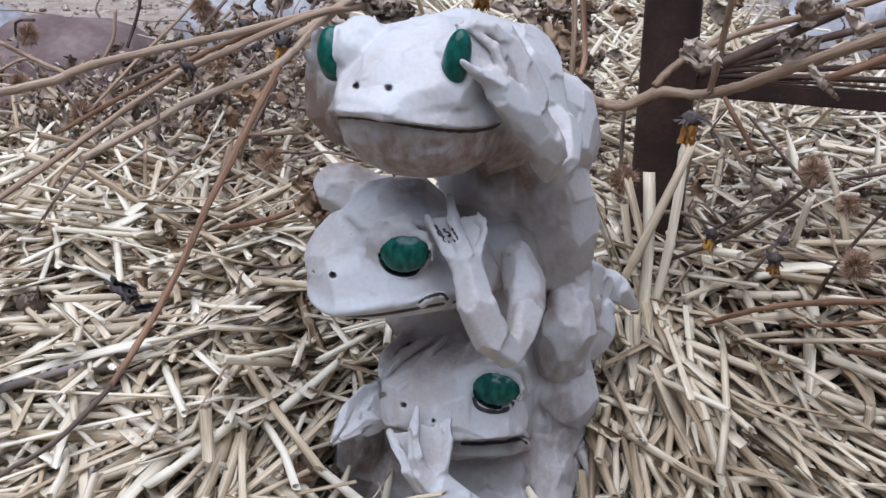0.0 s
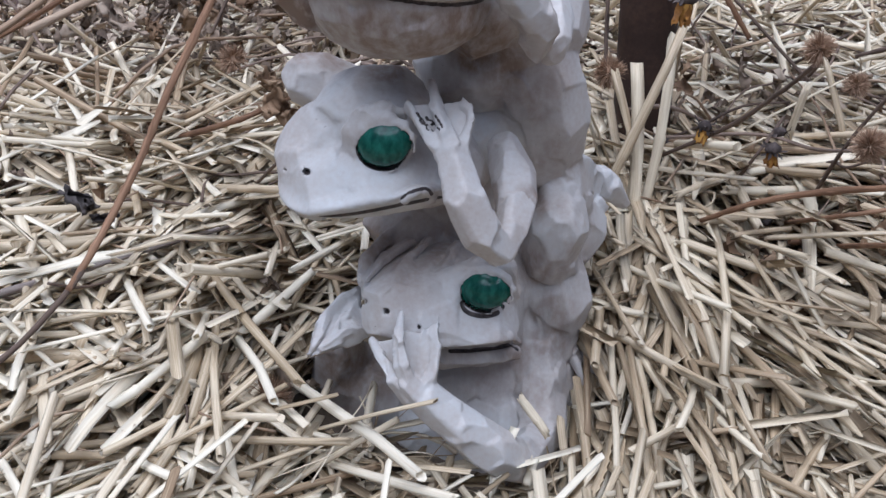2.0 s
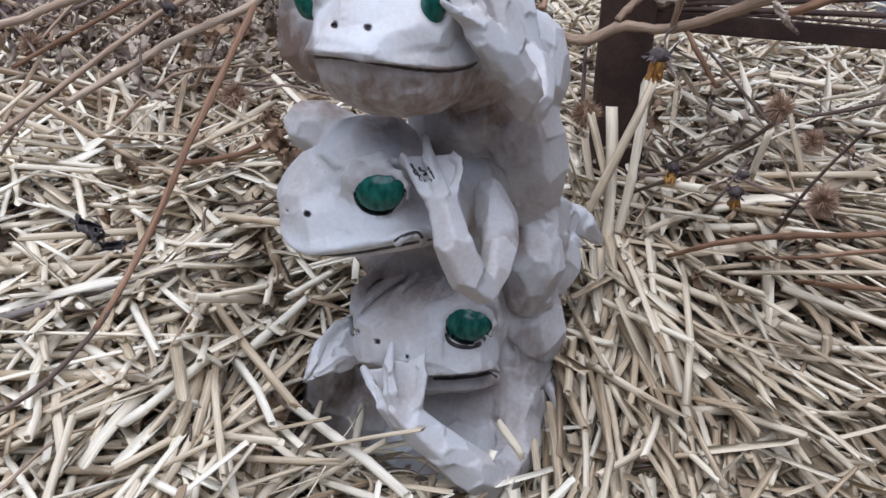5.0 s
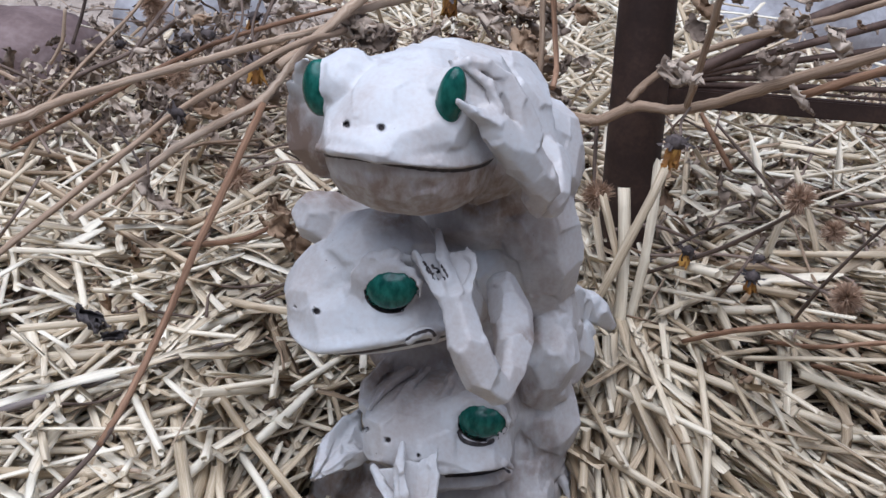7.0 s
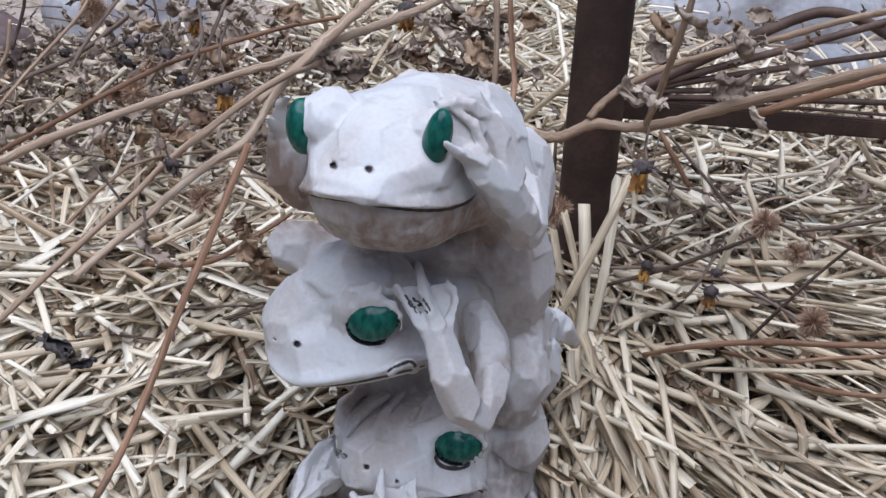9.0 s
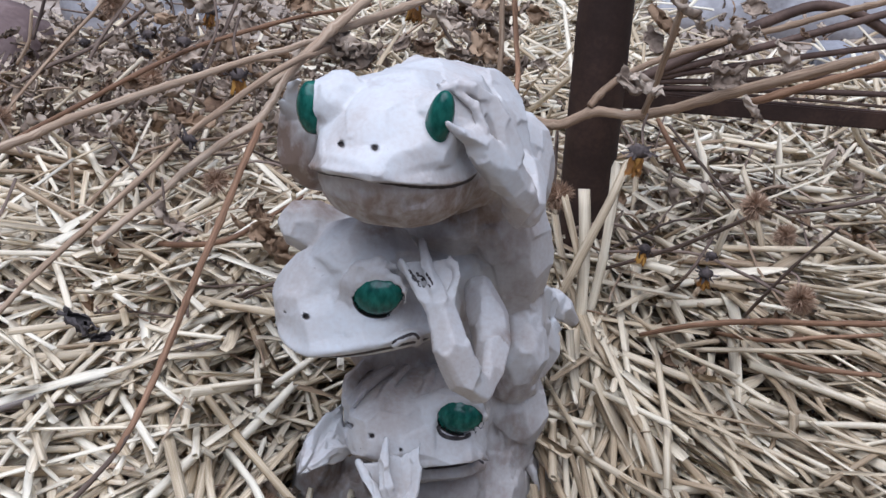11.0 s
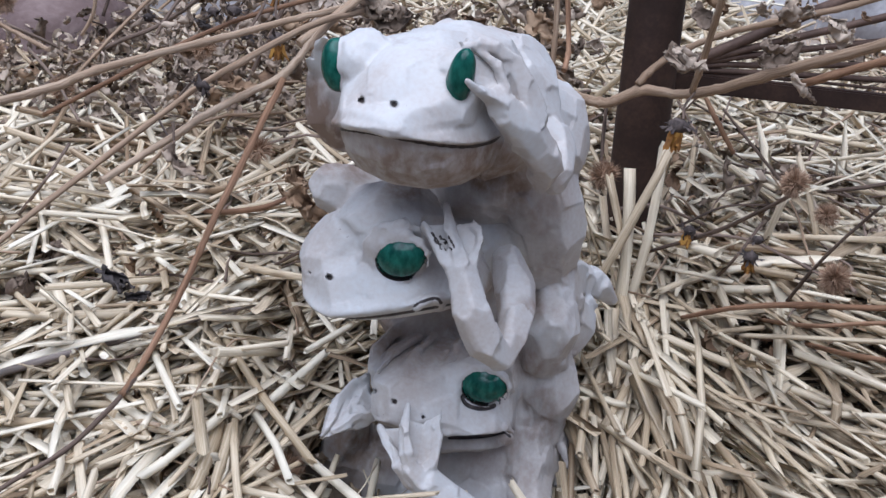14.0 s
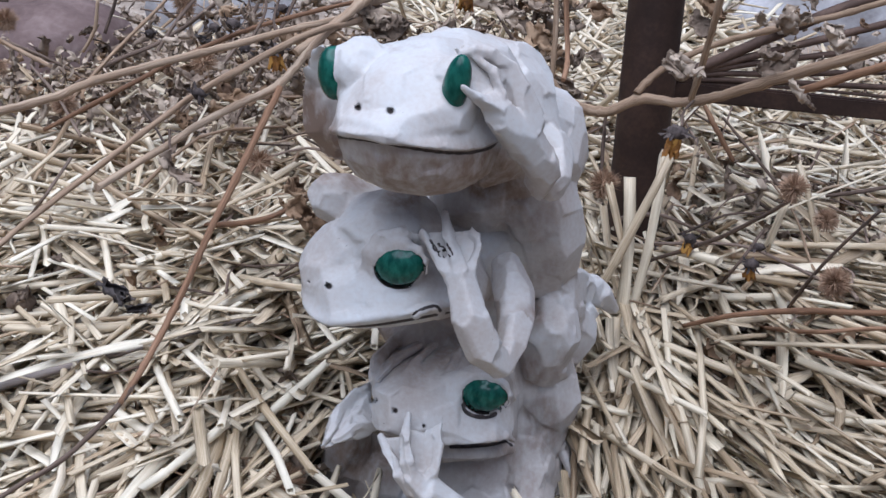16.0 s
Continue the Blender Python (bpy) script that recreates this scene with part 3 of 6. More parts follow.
    # lowest frog: upper lip and the curl at its corner
    clay.limb([(0.0019, 0.6640, 0.0815, 0.0018), (0.0215, 0.6670, 0.0813, 0.0018), (0.0339, 0.6720, 0.0812, 0.0020), (0.0427, 0.6780, 0.0806, 0.0023), (0.0462, 0.6840, 0.0729, 0.0019)], 0.003)
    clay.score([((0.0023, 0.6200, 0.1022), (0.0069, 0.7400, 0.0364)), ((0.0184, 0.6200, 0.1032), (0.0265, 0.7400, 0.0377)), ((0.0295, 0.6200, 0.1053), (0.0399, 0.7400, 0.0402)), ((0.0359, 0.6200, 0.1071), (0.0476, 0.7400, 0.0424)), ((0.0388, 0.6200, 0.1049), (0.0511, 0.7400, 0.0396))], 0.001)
    clay.pit((-0.0380, 0.6200, 0.1294), (-0.0412, 0.7200, 0.0794), 0.0021)
    clay.pit((-0.0264, 0.6200, 0.1238), (-0.0275, 0.7200, 0.0727), 0.0021)
    clay.pit((-0.0102, 0.6200, 0.1152), (-0.0086, 0.7200, 0.0627), 0.0016)
    # lowest frog: brow and eye
    clay.limb([(0.0104, 0.6800, 0.1029, 0.0030), (0.0123, 0.6840, 0.1136, 0.0039), (0.0227, 0.6880, 0.1203, 0.0045), (0.0408, 0.6940, 0.1160, 0.0043), (0.0460, 0.6940, 0.0990, 0.0031)], 0.006)
    clay.eye((0.0272, 0.6795, 0.1083), (0.0146, 0.0095, 0.0116), (20, 0, -12))
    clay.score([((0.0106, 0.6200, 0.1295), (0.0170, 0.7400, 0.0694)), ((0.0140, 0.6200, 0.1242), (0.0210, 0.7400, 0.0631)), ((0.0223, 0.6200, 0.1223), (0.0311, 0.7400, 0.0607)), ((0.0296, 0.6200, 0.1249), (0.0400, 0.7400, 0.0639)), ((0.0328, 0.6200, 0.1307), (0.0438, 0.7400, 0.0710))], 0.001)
    # lowest frog: webbed hand over the mouth
    clay.limb([(-0.0356, 0.6600, 0.0848, 0.0024), (-0.0306, 0.6520, 0.0794, 0.0032), (-0.0225, 0.6440, 0.0704, 0.0041), (-0.0143, 0.6420, 0.0602, 0.0059)], 0.0012, 5)
    clay.limb([(-0.0186, 0.6580, 0.1036, 0.0020), (-0.0199, 0.6480, 0.0947, 0.0029), (-0.0177, 0.6410, 0.0804, 0.0035), (-0.0114, 0.6400, 0.0634, 0.0053)], 0.0012, 5)
    clay.limb([(-0.0008, 0.6560, 0.0952, 0.0026), (0.0008, 0.6500, 0.0884, 0.0026), (-0.0002, 0.6450, 0.0762, 0.0029), (-0.0061, 0.6420, 0.0628, 0.0059)], 0.0012, 5)
    clay.plate((-0.0070, 0.6560, 0.0926), (0.0012, 0.6560, 0.0952), (-0.0075, 0.6450, 0.0628), 0.0015, 0.0008)
    clay.plate((0.0012, 0.6560, 0.0952), (0.0011, 0.6480, 0.0728), (-0.0075, 0.6450, 0.0628), 0.0015, 0.0008)
    clay.plate((-0.0340, 0.6620, 0.0817), (-0.0199, 0.6540, 0.0882), (-0.0134, 0.6460, 0.0589), 0.0015, 0.0008)
    clay.plate((-0.0190, 0.6540, 0.0932), (-0.0064, 0.6570, 0.0888), (-0.0114, 0.6450, 0.0628), 0.0015, 0.0008)
    # lowest frog: wrist, forearm, elbow and upper arm
    clay.limb([(-0.0114, 0.6450, 0.0639, 0.0071), (-0.0037, 0.6430, 0.0588, 0.0094), (0.0142, 0.6430, 0.0419, 0.0116), (0.0329, 0.6480, 0.0242, 0.0131), (0.0483, 0.6640, 0.0061, 0.0119)], 0.0015, 7)
    clay.limb([(0.0483, 0.6640, 0.0061, 0.0119), (0.0659, 0.7020, 0.0071, 0.0118), (0.0704, 0.7280, 0.0222, 0.0101), (0.0672, 0.7400, 0.0348, 0.0102)], 0.002)
    # lowest frog: other hand, raised beside the snout
    clay.limb([(-0.0477, 0.7120, 0.0912, 0.0028), (-0.0562, 0.7020, 0.0893, 0.0031), (-0.0629, 0.6920, 0.0857, 0.0034), (-0.0662, 0.6800, 0.0800, 0.0030), (-0.0695, 0.6720, 0.0750, 0.0021)], 0.0012, 5)
    clay.limb([(-0.0464, 0.7040, 0.0854, 0.0025), (-0.0502, 0.6940, 0.0828, 0.0025), (-0.0557, 0.6820, 0.0788, 0.0024), (-0.0623, 0.6720, 0.0736, 0.0021)], 0.0015, 5)
    clay.limb([(-0.0410, 0.6900, 0.0736, 0.0031), (-0.0487, 0.6830, 0.0788, 0.0028), (-0.0555, 0.6760, 0.0768, 0.0024), (-0.0629, 0.6710, 0.0734, 0.0021)], 0.0012, 5)
    clay.plate((-0.0482, 0.7140, 0.0881), (-0.0638, 0.6950, 0.0825), (-0.0466, 0.6920, 0.0761), 0.0032, 0.0008)
    clay.plate((-0.0638, 0.6950, 0.0825), (-0.0687, 0.6770, 0.0719), (-0.0464, 0.6880, 0.0772), 0.0031, 0.0008)
    clay.plate((-0.0467, 0.7020, 0.0839), (-0.0417, 0.6920, 0.0725), (-0.0618, 0.6780, 0.0706), 0.0031, 0.0008)
    # lowest frog: other forearm under the hand
    clay.limb([(-0.0585, 0.7280, 0.0469, 0.0138), (-0.0611, 0.7350, 0.0240, 0.0161), (-0.0606, 0.7450, -0.0015, 0.0172)], 0.002, 8)
    clay.limb([(-0.0360, 0.7450, 0.0335, 0.0169), (-0.0348, 0.7450, 0.0021, 0.0207)], 0.003, 8)
    clay.blob((-0.0289, 0.7400, 0.0073), (0.0301, 0.0263, 0.0301), (0, 0, 0), 0.0022)
    # lowest frog: webbed foot at its side
    clay.limb([(0.0730, 0.7520, 0.0495, 0.0089), (0.0788, 0.7420, 0.0451, 0.0054), (0.0866, 0.7280, 0.0366, 0.0033), (0.0903, 0.7220, 0.0273, 0.0020)], 0.0012, 5)
    clay.limb([(0.0803, 0.7550, 0.0478, 0.0075), (0.0915, 0.7450, 0.0375, 0.0048), (0.1016, 0.7350, 0.0275, 0.0034), (0.1049, 0.7320, 0.0214, 0.0020)], 0.0012, 5)
    clay.limb([(0.0744, 0.7480, 0.0458, 0.0075), (0.0787, 0.7350, 0.0297, 0.0047), (0.0829, 0.7220, 0.0139, 0.0030)], 0.0015, 5)
    clay.plate((0.0803, 0.7520, 0.0397), (0.1045, 0.7380, 0.0191), (0.0849, 0.7300, 0.0072), 0.0021, 0.0008)
    # middle frog: body
    clay.blob((0.0152, 0.7600, 0.1625), (0.0469, 0.0451, 0.0541), (0, 0, 0), 0.0017)
    clay.blob((-0.0101, 0.7500, 0.1204), (0.0327, 0.0327, 0.0218), (0, 0, 0), 0.0017)
    clay.blob((0.0441, 0.7750, 0.1307), (0.0352, 0.0352, 0.0482), (0, 0, 0), 0.0017)
    clay.limb([(0.0707, 0.7350, 0.1405, 0.0141), (0.0699, 0.7250, 0.1294, 0.0168), (0.0661, 0.7300, 0.1076, 0.0157)], 0.0011)
    clay.limb([(0.0750, 0.7600, 0.1284, 0.0146), (0.0908, 0.7750, 0.1088, 0.0127), (0.0792, 0.7650, 0.0964, 0.0134)], 0.0017)
    # middle frog: head
    clay.head((-0.0313, 0.6930, 0.1610), (60, 0, 4), 1.0, 0.038, 0.007, 0.45, 0.02, 0.98)
    clay.pit((-0.0643, 0.6300, 0.1941), (-0.0732, 0.7000, 0.1667), 0.0023)
    clay.pit((-0.0769, 0.6450, 0.1897), (-0.0868, 0.7150, 0.1624), 0.0008)
    clay.blob((-0.0349, 0.7000, 0.1998), (0.0315, 0.0332, 0.0282), (50, 0, 0), 0.0022)
    clay.blob((-0.0561, 0.6970, 0.1893), (0.0226, 0.0253, 0.0219), (50, 0, 0), 0.0022)
    clay.blob((-0.0595, 0.6920, 0.1797), (0.0246, 0.0279, 0.0192), (60, 0, 0), 0.0027)
    clay.limb([(-0.0737, 0.7250, 0.2139, 0.0143), (-0.0644, 0.7250, 0.2115, 0.0150), (-0.0386, 0.7250, 0.2001, 0.0157)], 0.0027)
    clay.blob((-0.0301, 0.6680, 0.1969), (0.0172, 0.0140, 0.0166), (15, 0, 0), 0.0017)
    clay.eye((-0.0278, 0.6570, 0.1992), (0.0142, 0.0084, 0.0118), (10, 0, -20))
    clay.limb([(-0.0688, 0.6970, 0.1852, 0.0173), (-0.0679, 0.6950, 0.1735, 0.0180), (-0.0671, 0.6950, 0.1602, 0.0175)], 0.0066)
    clay.fold([((-0.0198, 0.6100, 0.1857), (-0.0199, 0.7100, 0.1449)), ((-0.0141, 0.6100, 0.1915), (-0.0131, 0.7100, 0.1517)), ((-0.0087, 0.6100, 0.1937), (-0.0067, 0.7100, 0.1543)), ((-0.0048, 0.6100, 0.1912), (-0.0022, 0.7100, 0.1513)), ((-0.0058, 0.6100, 0.1873), (-0.0034, 0.7100, 0.1467))], 0.0022, 0.002)
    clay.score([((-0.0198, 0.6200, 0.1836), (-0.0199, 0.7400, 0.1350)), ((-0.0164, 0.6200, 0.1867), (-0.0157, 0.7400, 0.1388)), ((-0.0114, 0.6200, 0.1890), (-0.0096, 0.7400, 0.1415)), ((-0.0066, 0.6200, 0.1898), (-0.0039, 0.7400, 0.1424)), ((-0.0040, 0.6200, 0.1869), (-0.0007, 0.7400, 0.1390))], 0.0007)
    # middle frog: upper arm and forearm folded at the elbow
    clay.limb([(0.0353, 0.7000, 0.1842, 0.0089), (0.0394, 0.6860, 0.1768, 0.0114), (0.0406, 0.6660, 0.1667, 0.0106), (0.0381, 0.6500, 0.1565, 0.0087), (0.0323, 0.6400, 0.1466, 0.0067)], 0.0006, 7)
    clay.limb([(0.0328, 0.6400, 0.1472, 0.0070), (0.0223, 0.6330, 0.1610, 0.0101), (0.0138, 0.6320, 0.1791, 0.0102), (0.0091, 0.6380, 0.1927, 0.0083), (0.0069, 0.6450, 0.2001, 0.0073)], 0.0009, 7)
    # middle frog: webbed hand spread behind the eye
    clay.limb([(-0.0159, 0.6560, 0.2201, 0.0024), (-0.0108, 0.6500, 0.2136, 0.0030), (-0.0040, 0.6440, 0.2060, 0.0038), (0.0046, 0.6420, 0.1992, 0.0057)], 0.001, 5)
    clay.limb([(-0.0040, 0.6640, 0.2316, 0.0022), (-0.0018, 0.6550, 0.2237, 0.0030), (0.0012, 0.6470, 0.2151, 0.0032), (0.0056, 0.6410, 0.2030, 0.0054)], 0.001, 5)
    clay.limb([(0.0151, 0.6560, 0.2200, 0.0027), (0.0165, 0.6510, 0.2154, 0.0027), (0.0142, 0.6460, 0.2069, 0.0032), (0.0093, 0.6430, 0.1994, 0.0054)], 0.001, 5)
    clay.limb([(0.0084, 0.6600, 0.2196, 0.0019), (0.0121, 0.6570, 0.2205, 0.0024), (0.0158, 0.6540, 0.2192, 0.0024)], 0.001, 5)
    clay.plate((-0.0145, 0.6590, 0.2169), (-0.0025, 0.6590, 0.2174), (0.0043, 0.6470, 0.2014), 0.0019, 0.0008)
    clay.plate((-0.0003, 0.6600, 0.2170), (0.0128, 0.6600, 0.2193), (0.0081, 0.6480, 0.2010), 0.0019, 0.0008)
    clay.plate((0.0128, 0.6600, 0.2193), (0.0165, 0.6560, 0.2134), (0.0081, 0.6480, 0.2010), 0.0019, 0.0008)
    # middle frog: brow round the upper side of the eye
    clay.limb([(-0.0183, 0.6640, 0.2130, 0.0022), (-0.0289, 0.6600, 0.2189, 0.0033), (-0.0390, 0.6600, 0.2158, 0.0035), (-0.0465, 0.6620, 0.2045, 0.0036), (-0.0480, 0.6640, 0.1907, 0.0025)], 0.004)
    # top frog: body and back
    clay.blob((0.0196, 0.7200, 0.2760), (0.0380, 0.0410, 0.0426), (0, 0, 0), 0.0017)
    clay.blob((0.0412, 0.7500, 0.2480), (0.0406, 0.0430, 0.0385), (0, 0, 0), 0.0017)
    clay.blob((0.0219, 0.7450, 0.2200), (0.0363, 0.0363, 0.0260), (0, 0, 0), 0.0017)
    clay.limb([(0.0577, 0.7300, 0.2190, 0.0197), (0.0646, 0.7350, 0.1925, 0.0193), (0.0651, 0.7450, 0.1628, 0.0163), (0.0869, 0.7850, 0.1348, 0.0135)], 0.0017)
    clay.limb([(0.0442, 0.7250, 0.2164, 0.0169), (0.0608, 0.7400, 0.1720, 0.0154), (0.0799, 0.7550, 0.1327, 0.0123)], 0.0022)
    clay.limb([(0.0894, 0.7950, 0.1351, 0.0113), (0.1054, 0.8000, 0.1278, 0.0091), (0.1192, 0.8050, 0.1120, 0.0031)], 0.0017)
    clay.limb([(0.0855, 0.7850, 0.1287, 0.0097), (0.0969, 0.7800, 0.1212, 0.0075), (0.1037, 0.7900, 0.1153, 0.0038)], 0.0017)
    # top frog: head
    clay.head((-0.0222, 0.6580, 0.2884), (30, 0, -4), 1.0, 0.034, 0.042, -0.36, 0.008, 1.0)
    clay.pit((-0.0488, 0.5950, 0.3068), (-0.0564, 0.6650, 0.2904), 0.002)
    clay.pit((-0.0323, 0.5850, 0.3087), (-0.0381, 0.6550, 0.2923), 0.0021)
    clay.blob((-0.0015, 0.6880, 0.3017), (0.0349, 0.0358, 0.0268), (38, 0, 0), 0.0017)
    clay.blob((-0.0535, 0.6620, 0.3105), (0.0140, 0.0140, 0.0185), (30, 0, 10), 0.004)
    clay.limb([(-0.0617, 0.6600, 0.3142, 0.0108), (-0.0565, 0.6560, 0.3110, 0.0113), (-0.0521, 0.6500, 0.2995, 0.0065)], 0.0027)
    clay.eye((-0.0682, 0.6575, 0.3092), (0.0084, 0.0090, 0.0150), (40, 0, -8), 0)
    clay.blob((-0.0044, 0.6380, 0.3103), (0.0116, 0.0104, 0.0162), (30, 0, 0), 0.0039)
    clay.eye((-0.0016, 0.6255, 0.3160), (0.0072, 0.0074, 0.0158), (25, 0, 10), 0)
    # top frog: broad back rising behind the arm
    clay.limb([(-0.0068, 0.7150, 0.3072, 0.0173), (0.0187, 0.7250, 0.2934, 0.0199), (0.0406, 0.7350, 0.2668, 0.0198), (0.0513, 0.7450, 0.2403, 0.0170)], 0.003, 9)
    # top frog: arm with the hand cupped over the eye
    clay.limb([(0.0478, 0.6600, 0.2500, 0.0073), (0.0482, 0.6500, 0.2655, 0.0101), (0.0332, 0.6380, 0.2854, 0.0101), (0.0212, 0.6300, 0.2986, 0.0079), (0.0171, 0.6280, 0.3052, 0.0062)], 0.001, 7)
    clay.limb([(0.0190, 0.6260, 0.3030, 0.0042), (0.0093, 0.6180, 0.3113, 0.0030), (0.0016, 0.6140, 0.3170, 0.0016)], 0.001, 5)
    clay.limb([(0.0015, 0.6350, 0.3291, 0.0022), (0.0067, 0.6350, 0.3310, 0.0031), (0.0156, 0.6380, 0.3293, 0.0037), (0.0259, 0.6410, 0.3213, 0.0045), (0.0331, 0.6400, 0.3082, 0.0060), (0.0387, 0.6400, 0.2925, 0.0078)], 0.0012)
    clay.limb([(0.0070, 0.6330, 0.3279, 0.0020), (0.0176, 0.6320, 0.3204, 0.0025), (0.0226, 0.6300, 0.3100, 0.0031), (0.0245, 0.6290, 0.2991, 0.0051)], 0.0015, 5)
    clay.plate((0.0031, 0.6380, 0.3262), (0.0053, 0.6300, 0.3112), (0.0234, 0.6320, 0.3025), 0.0025, 0.0015)
    clay.plate((0.0031, 0.6380, 0.3262), (0.0193, 0.6400, 0.3190), (0.0237, 0.6340, 0.3018), 0.0025, 0.0015)
    clay.plate((0.0120, 0.6420, 0.3255), (0.0304, 0.6450, 0.3133), (0.0274, 0.6380, 0.2960), 0.0028, 0.002)
    clay.limb([(0.0558, 0.6720, 0.2485, 0.0093), (0.0573, 0.6900, 0.2599, 0.0107), (0.0479, 0.7000, 0.2744, 0.0101), (0.0354, 0.7000, 0.2922, 0.0087)], 0.0012, 7)
    # top frog: other arm
    clay.limb([(-0.0656, 0.6950, 0.2586, 0.0090), (-0.0769, 0.6900, 0.2719, 0.0102), (-0.0810, 0.6900, 0.2959, 0.0069)], 0.0017)
    clay.limb([(-0.0538, 0.7000, 0.2538, 0.0084), (-0.0695, 0.6950, 0.2595, 0.0096)], 0.0017)
    clay.limb([(-0.0809, 0.6850, 0.2985, 0.0037), (-0.0858, 0.6800, 0.3044, 0.0019)], 0.0011)
    clay.limb([(-0.0807, 0.6880, 0.2995, 0.0044), (-0.0801, 0.6800, 0.3136, 0.0028), (-0.0756, 0.6740, 0.3201, 0.0018)], 0.0011)
    clay.limb([(-0.0715, 0.6850, 0.2862, 0.0075), (-0.0689, 0.6850, 0.2654, 0.0070)], 0.0017)
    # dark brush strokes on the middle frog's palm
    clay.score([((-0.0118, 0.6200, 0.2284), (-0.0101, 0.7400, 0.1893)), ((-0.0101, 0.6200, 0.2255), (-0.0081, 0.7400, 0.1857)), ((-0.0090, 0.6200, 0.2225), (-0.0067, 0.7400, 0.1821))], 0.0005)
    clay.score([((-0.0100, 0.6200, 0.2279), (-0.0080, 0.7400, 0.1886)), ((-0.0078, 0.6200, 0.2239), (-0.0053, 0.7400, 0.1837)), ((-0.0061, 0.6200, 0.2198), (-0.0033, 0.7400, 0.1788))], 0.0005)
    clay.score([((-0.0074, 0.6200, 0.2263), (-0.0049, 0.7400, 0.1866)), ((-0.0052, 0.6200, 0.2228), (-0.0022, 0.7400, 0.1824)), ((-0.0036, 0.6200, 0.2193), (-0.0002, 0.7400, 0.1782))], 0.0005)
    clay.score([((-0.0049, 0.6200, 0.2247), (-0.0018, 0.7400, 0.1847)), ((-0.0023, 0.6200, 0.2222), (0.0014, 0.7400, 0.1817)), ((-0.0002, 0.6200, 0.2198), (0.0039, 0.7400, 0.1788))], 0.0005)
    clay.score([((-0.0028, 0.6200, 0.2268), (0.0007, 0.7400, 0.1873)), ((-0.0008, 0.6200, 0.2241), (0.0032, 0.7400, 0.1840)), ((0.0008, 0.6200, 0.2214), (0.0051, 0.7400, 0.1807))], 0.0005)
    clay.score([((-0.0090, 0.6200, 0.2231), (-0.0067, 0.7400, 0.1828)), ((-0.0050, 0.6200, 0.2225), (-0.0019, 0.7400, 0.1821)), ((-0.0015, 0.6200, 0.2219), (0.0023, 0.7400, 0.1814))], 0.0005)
    # brown stains, with shade painted in, under the chins and arms, in the folds and round the foot
    clay.stain_or_shade((-0.0490, 0.6000, 0.2783), (-0.0473, 0.6900, 0.2416), 0.0119, 0.80)
    clay.stain_or_shade((-0.0311, 0.6000, 0.2729), (-0.0267, 0.6900, 0.2354), 0.0158, 0.95)
    clay.stain_or_shade((-0.0105, 0.6000, 0.2722), (-0.0029, 0.6900, 0.2347), 0.0158, 0.95)
    clay.stain_or_shade((0.0068, 0.6100, 0.2746), (0.0169, 0.7000, 0.2380), 0.0135, 1.10)
    clay.stain_or_shade((0.0237, 0.6400, 0.2577), (0.0398, 0.7600, 0.2080), 0.0161, 1.00)
    clay.stain_or_shade((0.0172, 0.6200, 0.2796), (0.0300, 0.7200, 0.2404), 0.0085, 1.00)
    clay.stain_or_shade((-0.0836, 0.6400, 0.2856), (-0.0870, 0.7300, 0.2523), 0.0163, 1.50)
    clay.stain_or_shade((-0.0772, 0.6400, 0.2735), (-0.0797, 0.7300, 0.2385), 0.0151, 1.50)
    clay.stain_or_shade((-0.0860, 0.6400, 0.3005), (-0.0897, 0.7300, 0.2694), 0.0116, 1.20)
    clay.stain_or_shade((-0.0592, 0.6600, 0.2528), (-0.0590, 0.7600, 0.2120), 0.0090, 0.80)
    clay.stain_or_shade((0.0292, 0.6600, 0.2444), (0.0388, 0.7800, 0.2109), 0.0167, 0.90)
    clay.stain_or_shade((0.0483, 0.6800, 0.2156), (0.0591, 0.7800, 0.1841), 0.0150, 0.60)
    clay.stain_or_shade((0.0051, 0.6600, 0.2306), (0.0091, 0.7600, 0.2004), 0.0145, 0.50)
    clay.stain_or_shade((0.0516, 0.6800, 0.1610), (0.0630, 0.7800, 0.1207), 0.0088, 0.80)
    clay.stain_or_shade((0.0530, 0.6800, 0.1224), (0.0646, 0.7800, 0.0760), 0.0118, 0.80)
    clay.stain_or_shade((0.0644, 0.6900, 0.0904), (0.0776, 0.7900, 0.0397), 0.0164, 0.70)
    clay.stain_or_shade((0.0714, 0.6900, 0.1074), (0.0857, 0.7900, 0.0594), 0.0127, 0.50)
    clay.stain_or_shade((-0.0172, 0.6600, 0.1355), (-0.0168, 0.7600, 0.0898), 0.0201, 0.50)
    clay.stain_or_shade((-0.0348, 0.6800, 0.1363), (-0.0372, 0.7800, 0.0921), 0.0157, 0.80)
    clay.stain_or_shade((-0.0000, 0.6600, 0.1448), (0.0032, 0.7600, 0.1005), 0.0153, 0.70)
    clay.stain_or_shade((-0.0537, 0.6900, 0.0496), (-0.0585, 0.7800, -0.0018), 0.0222, 0.95)
    clay.stain_or_shade((-0.0333, 0.6900, 0.0493), (-0.0353, 0.7800, -0.0021), 0.0179, 0.90)
    clay.stain_or_shade((0.0220, 0.6700, 0.0599), (0.0281, 0.7600, 0.0084), 0.0210, 0.45)
    clay.stain_or_shade((0.0446, 0.6700, 0.0735), (0.0540, 0.7600, 0.0240), 0.0125, 0.70)
    clay.stain_or_shade((-0.0116, 0.6400, 0.1978), (-0.0105, 0.7200, 0.1684), 0.0073, 0.50)
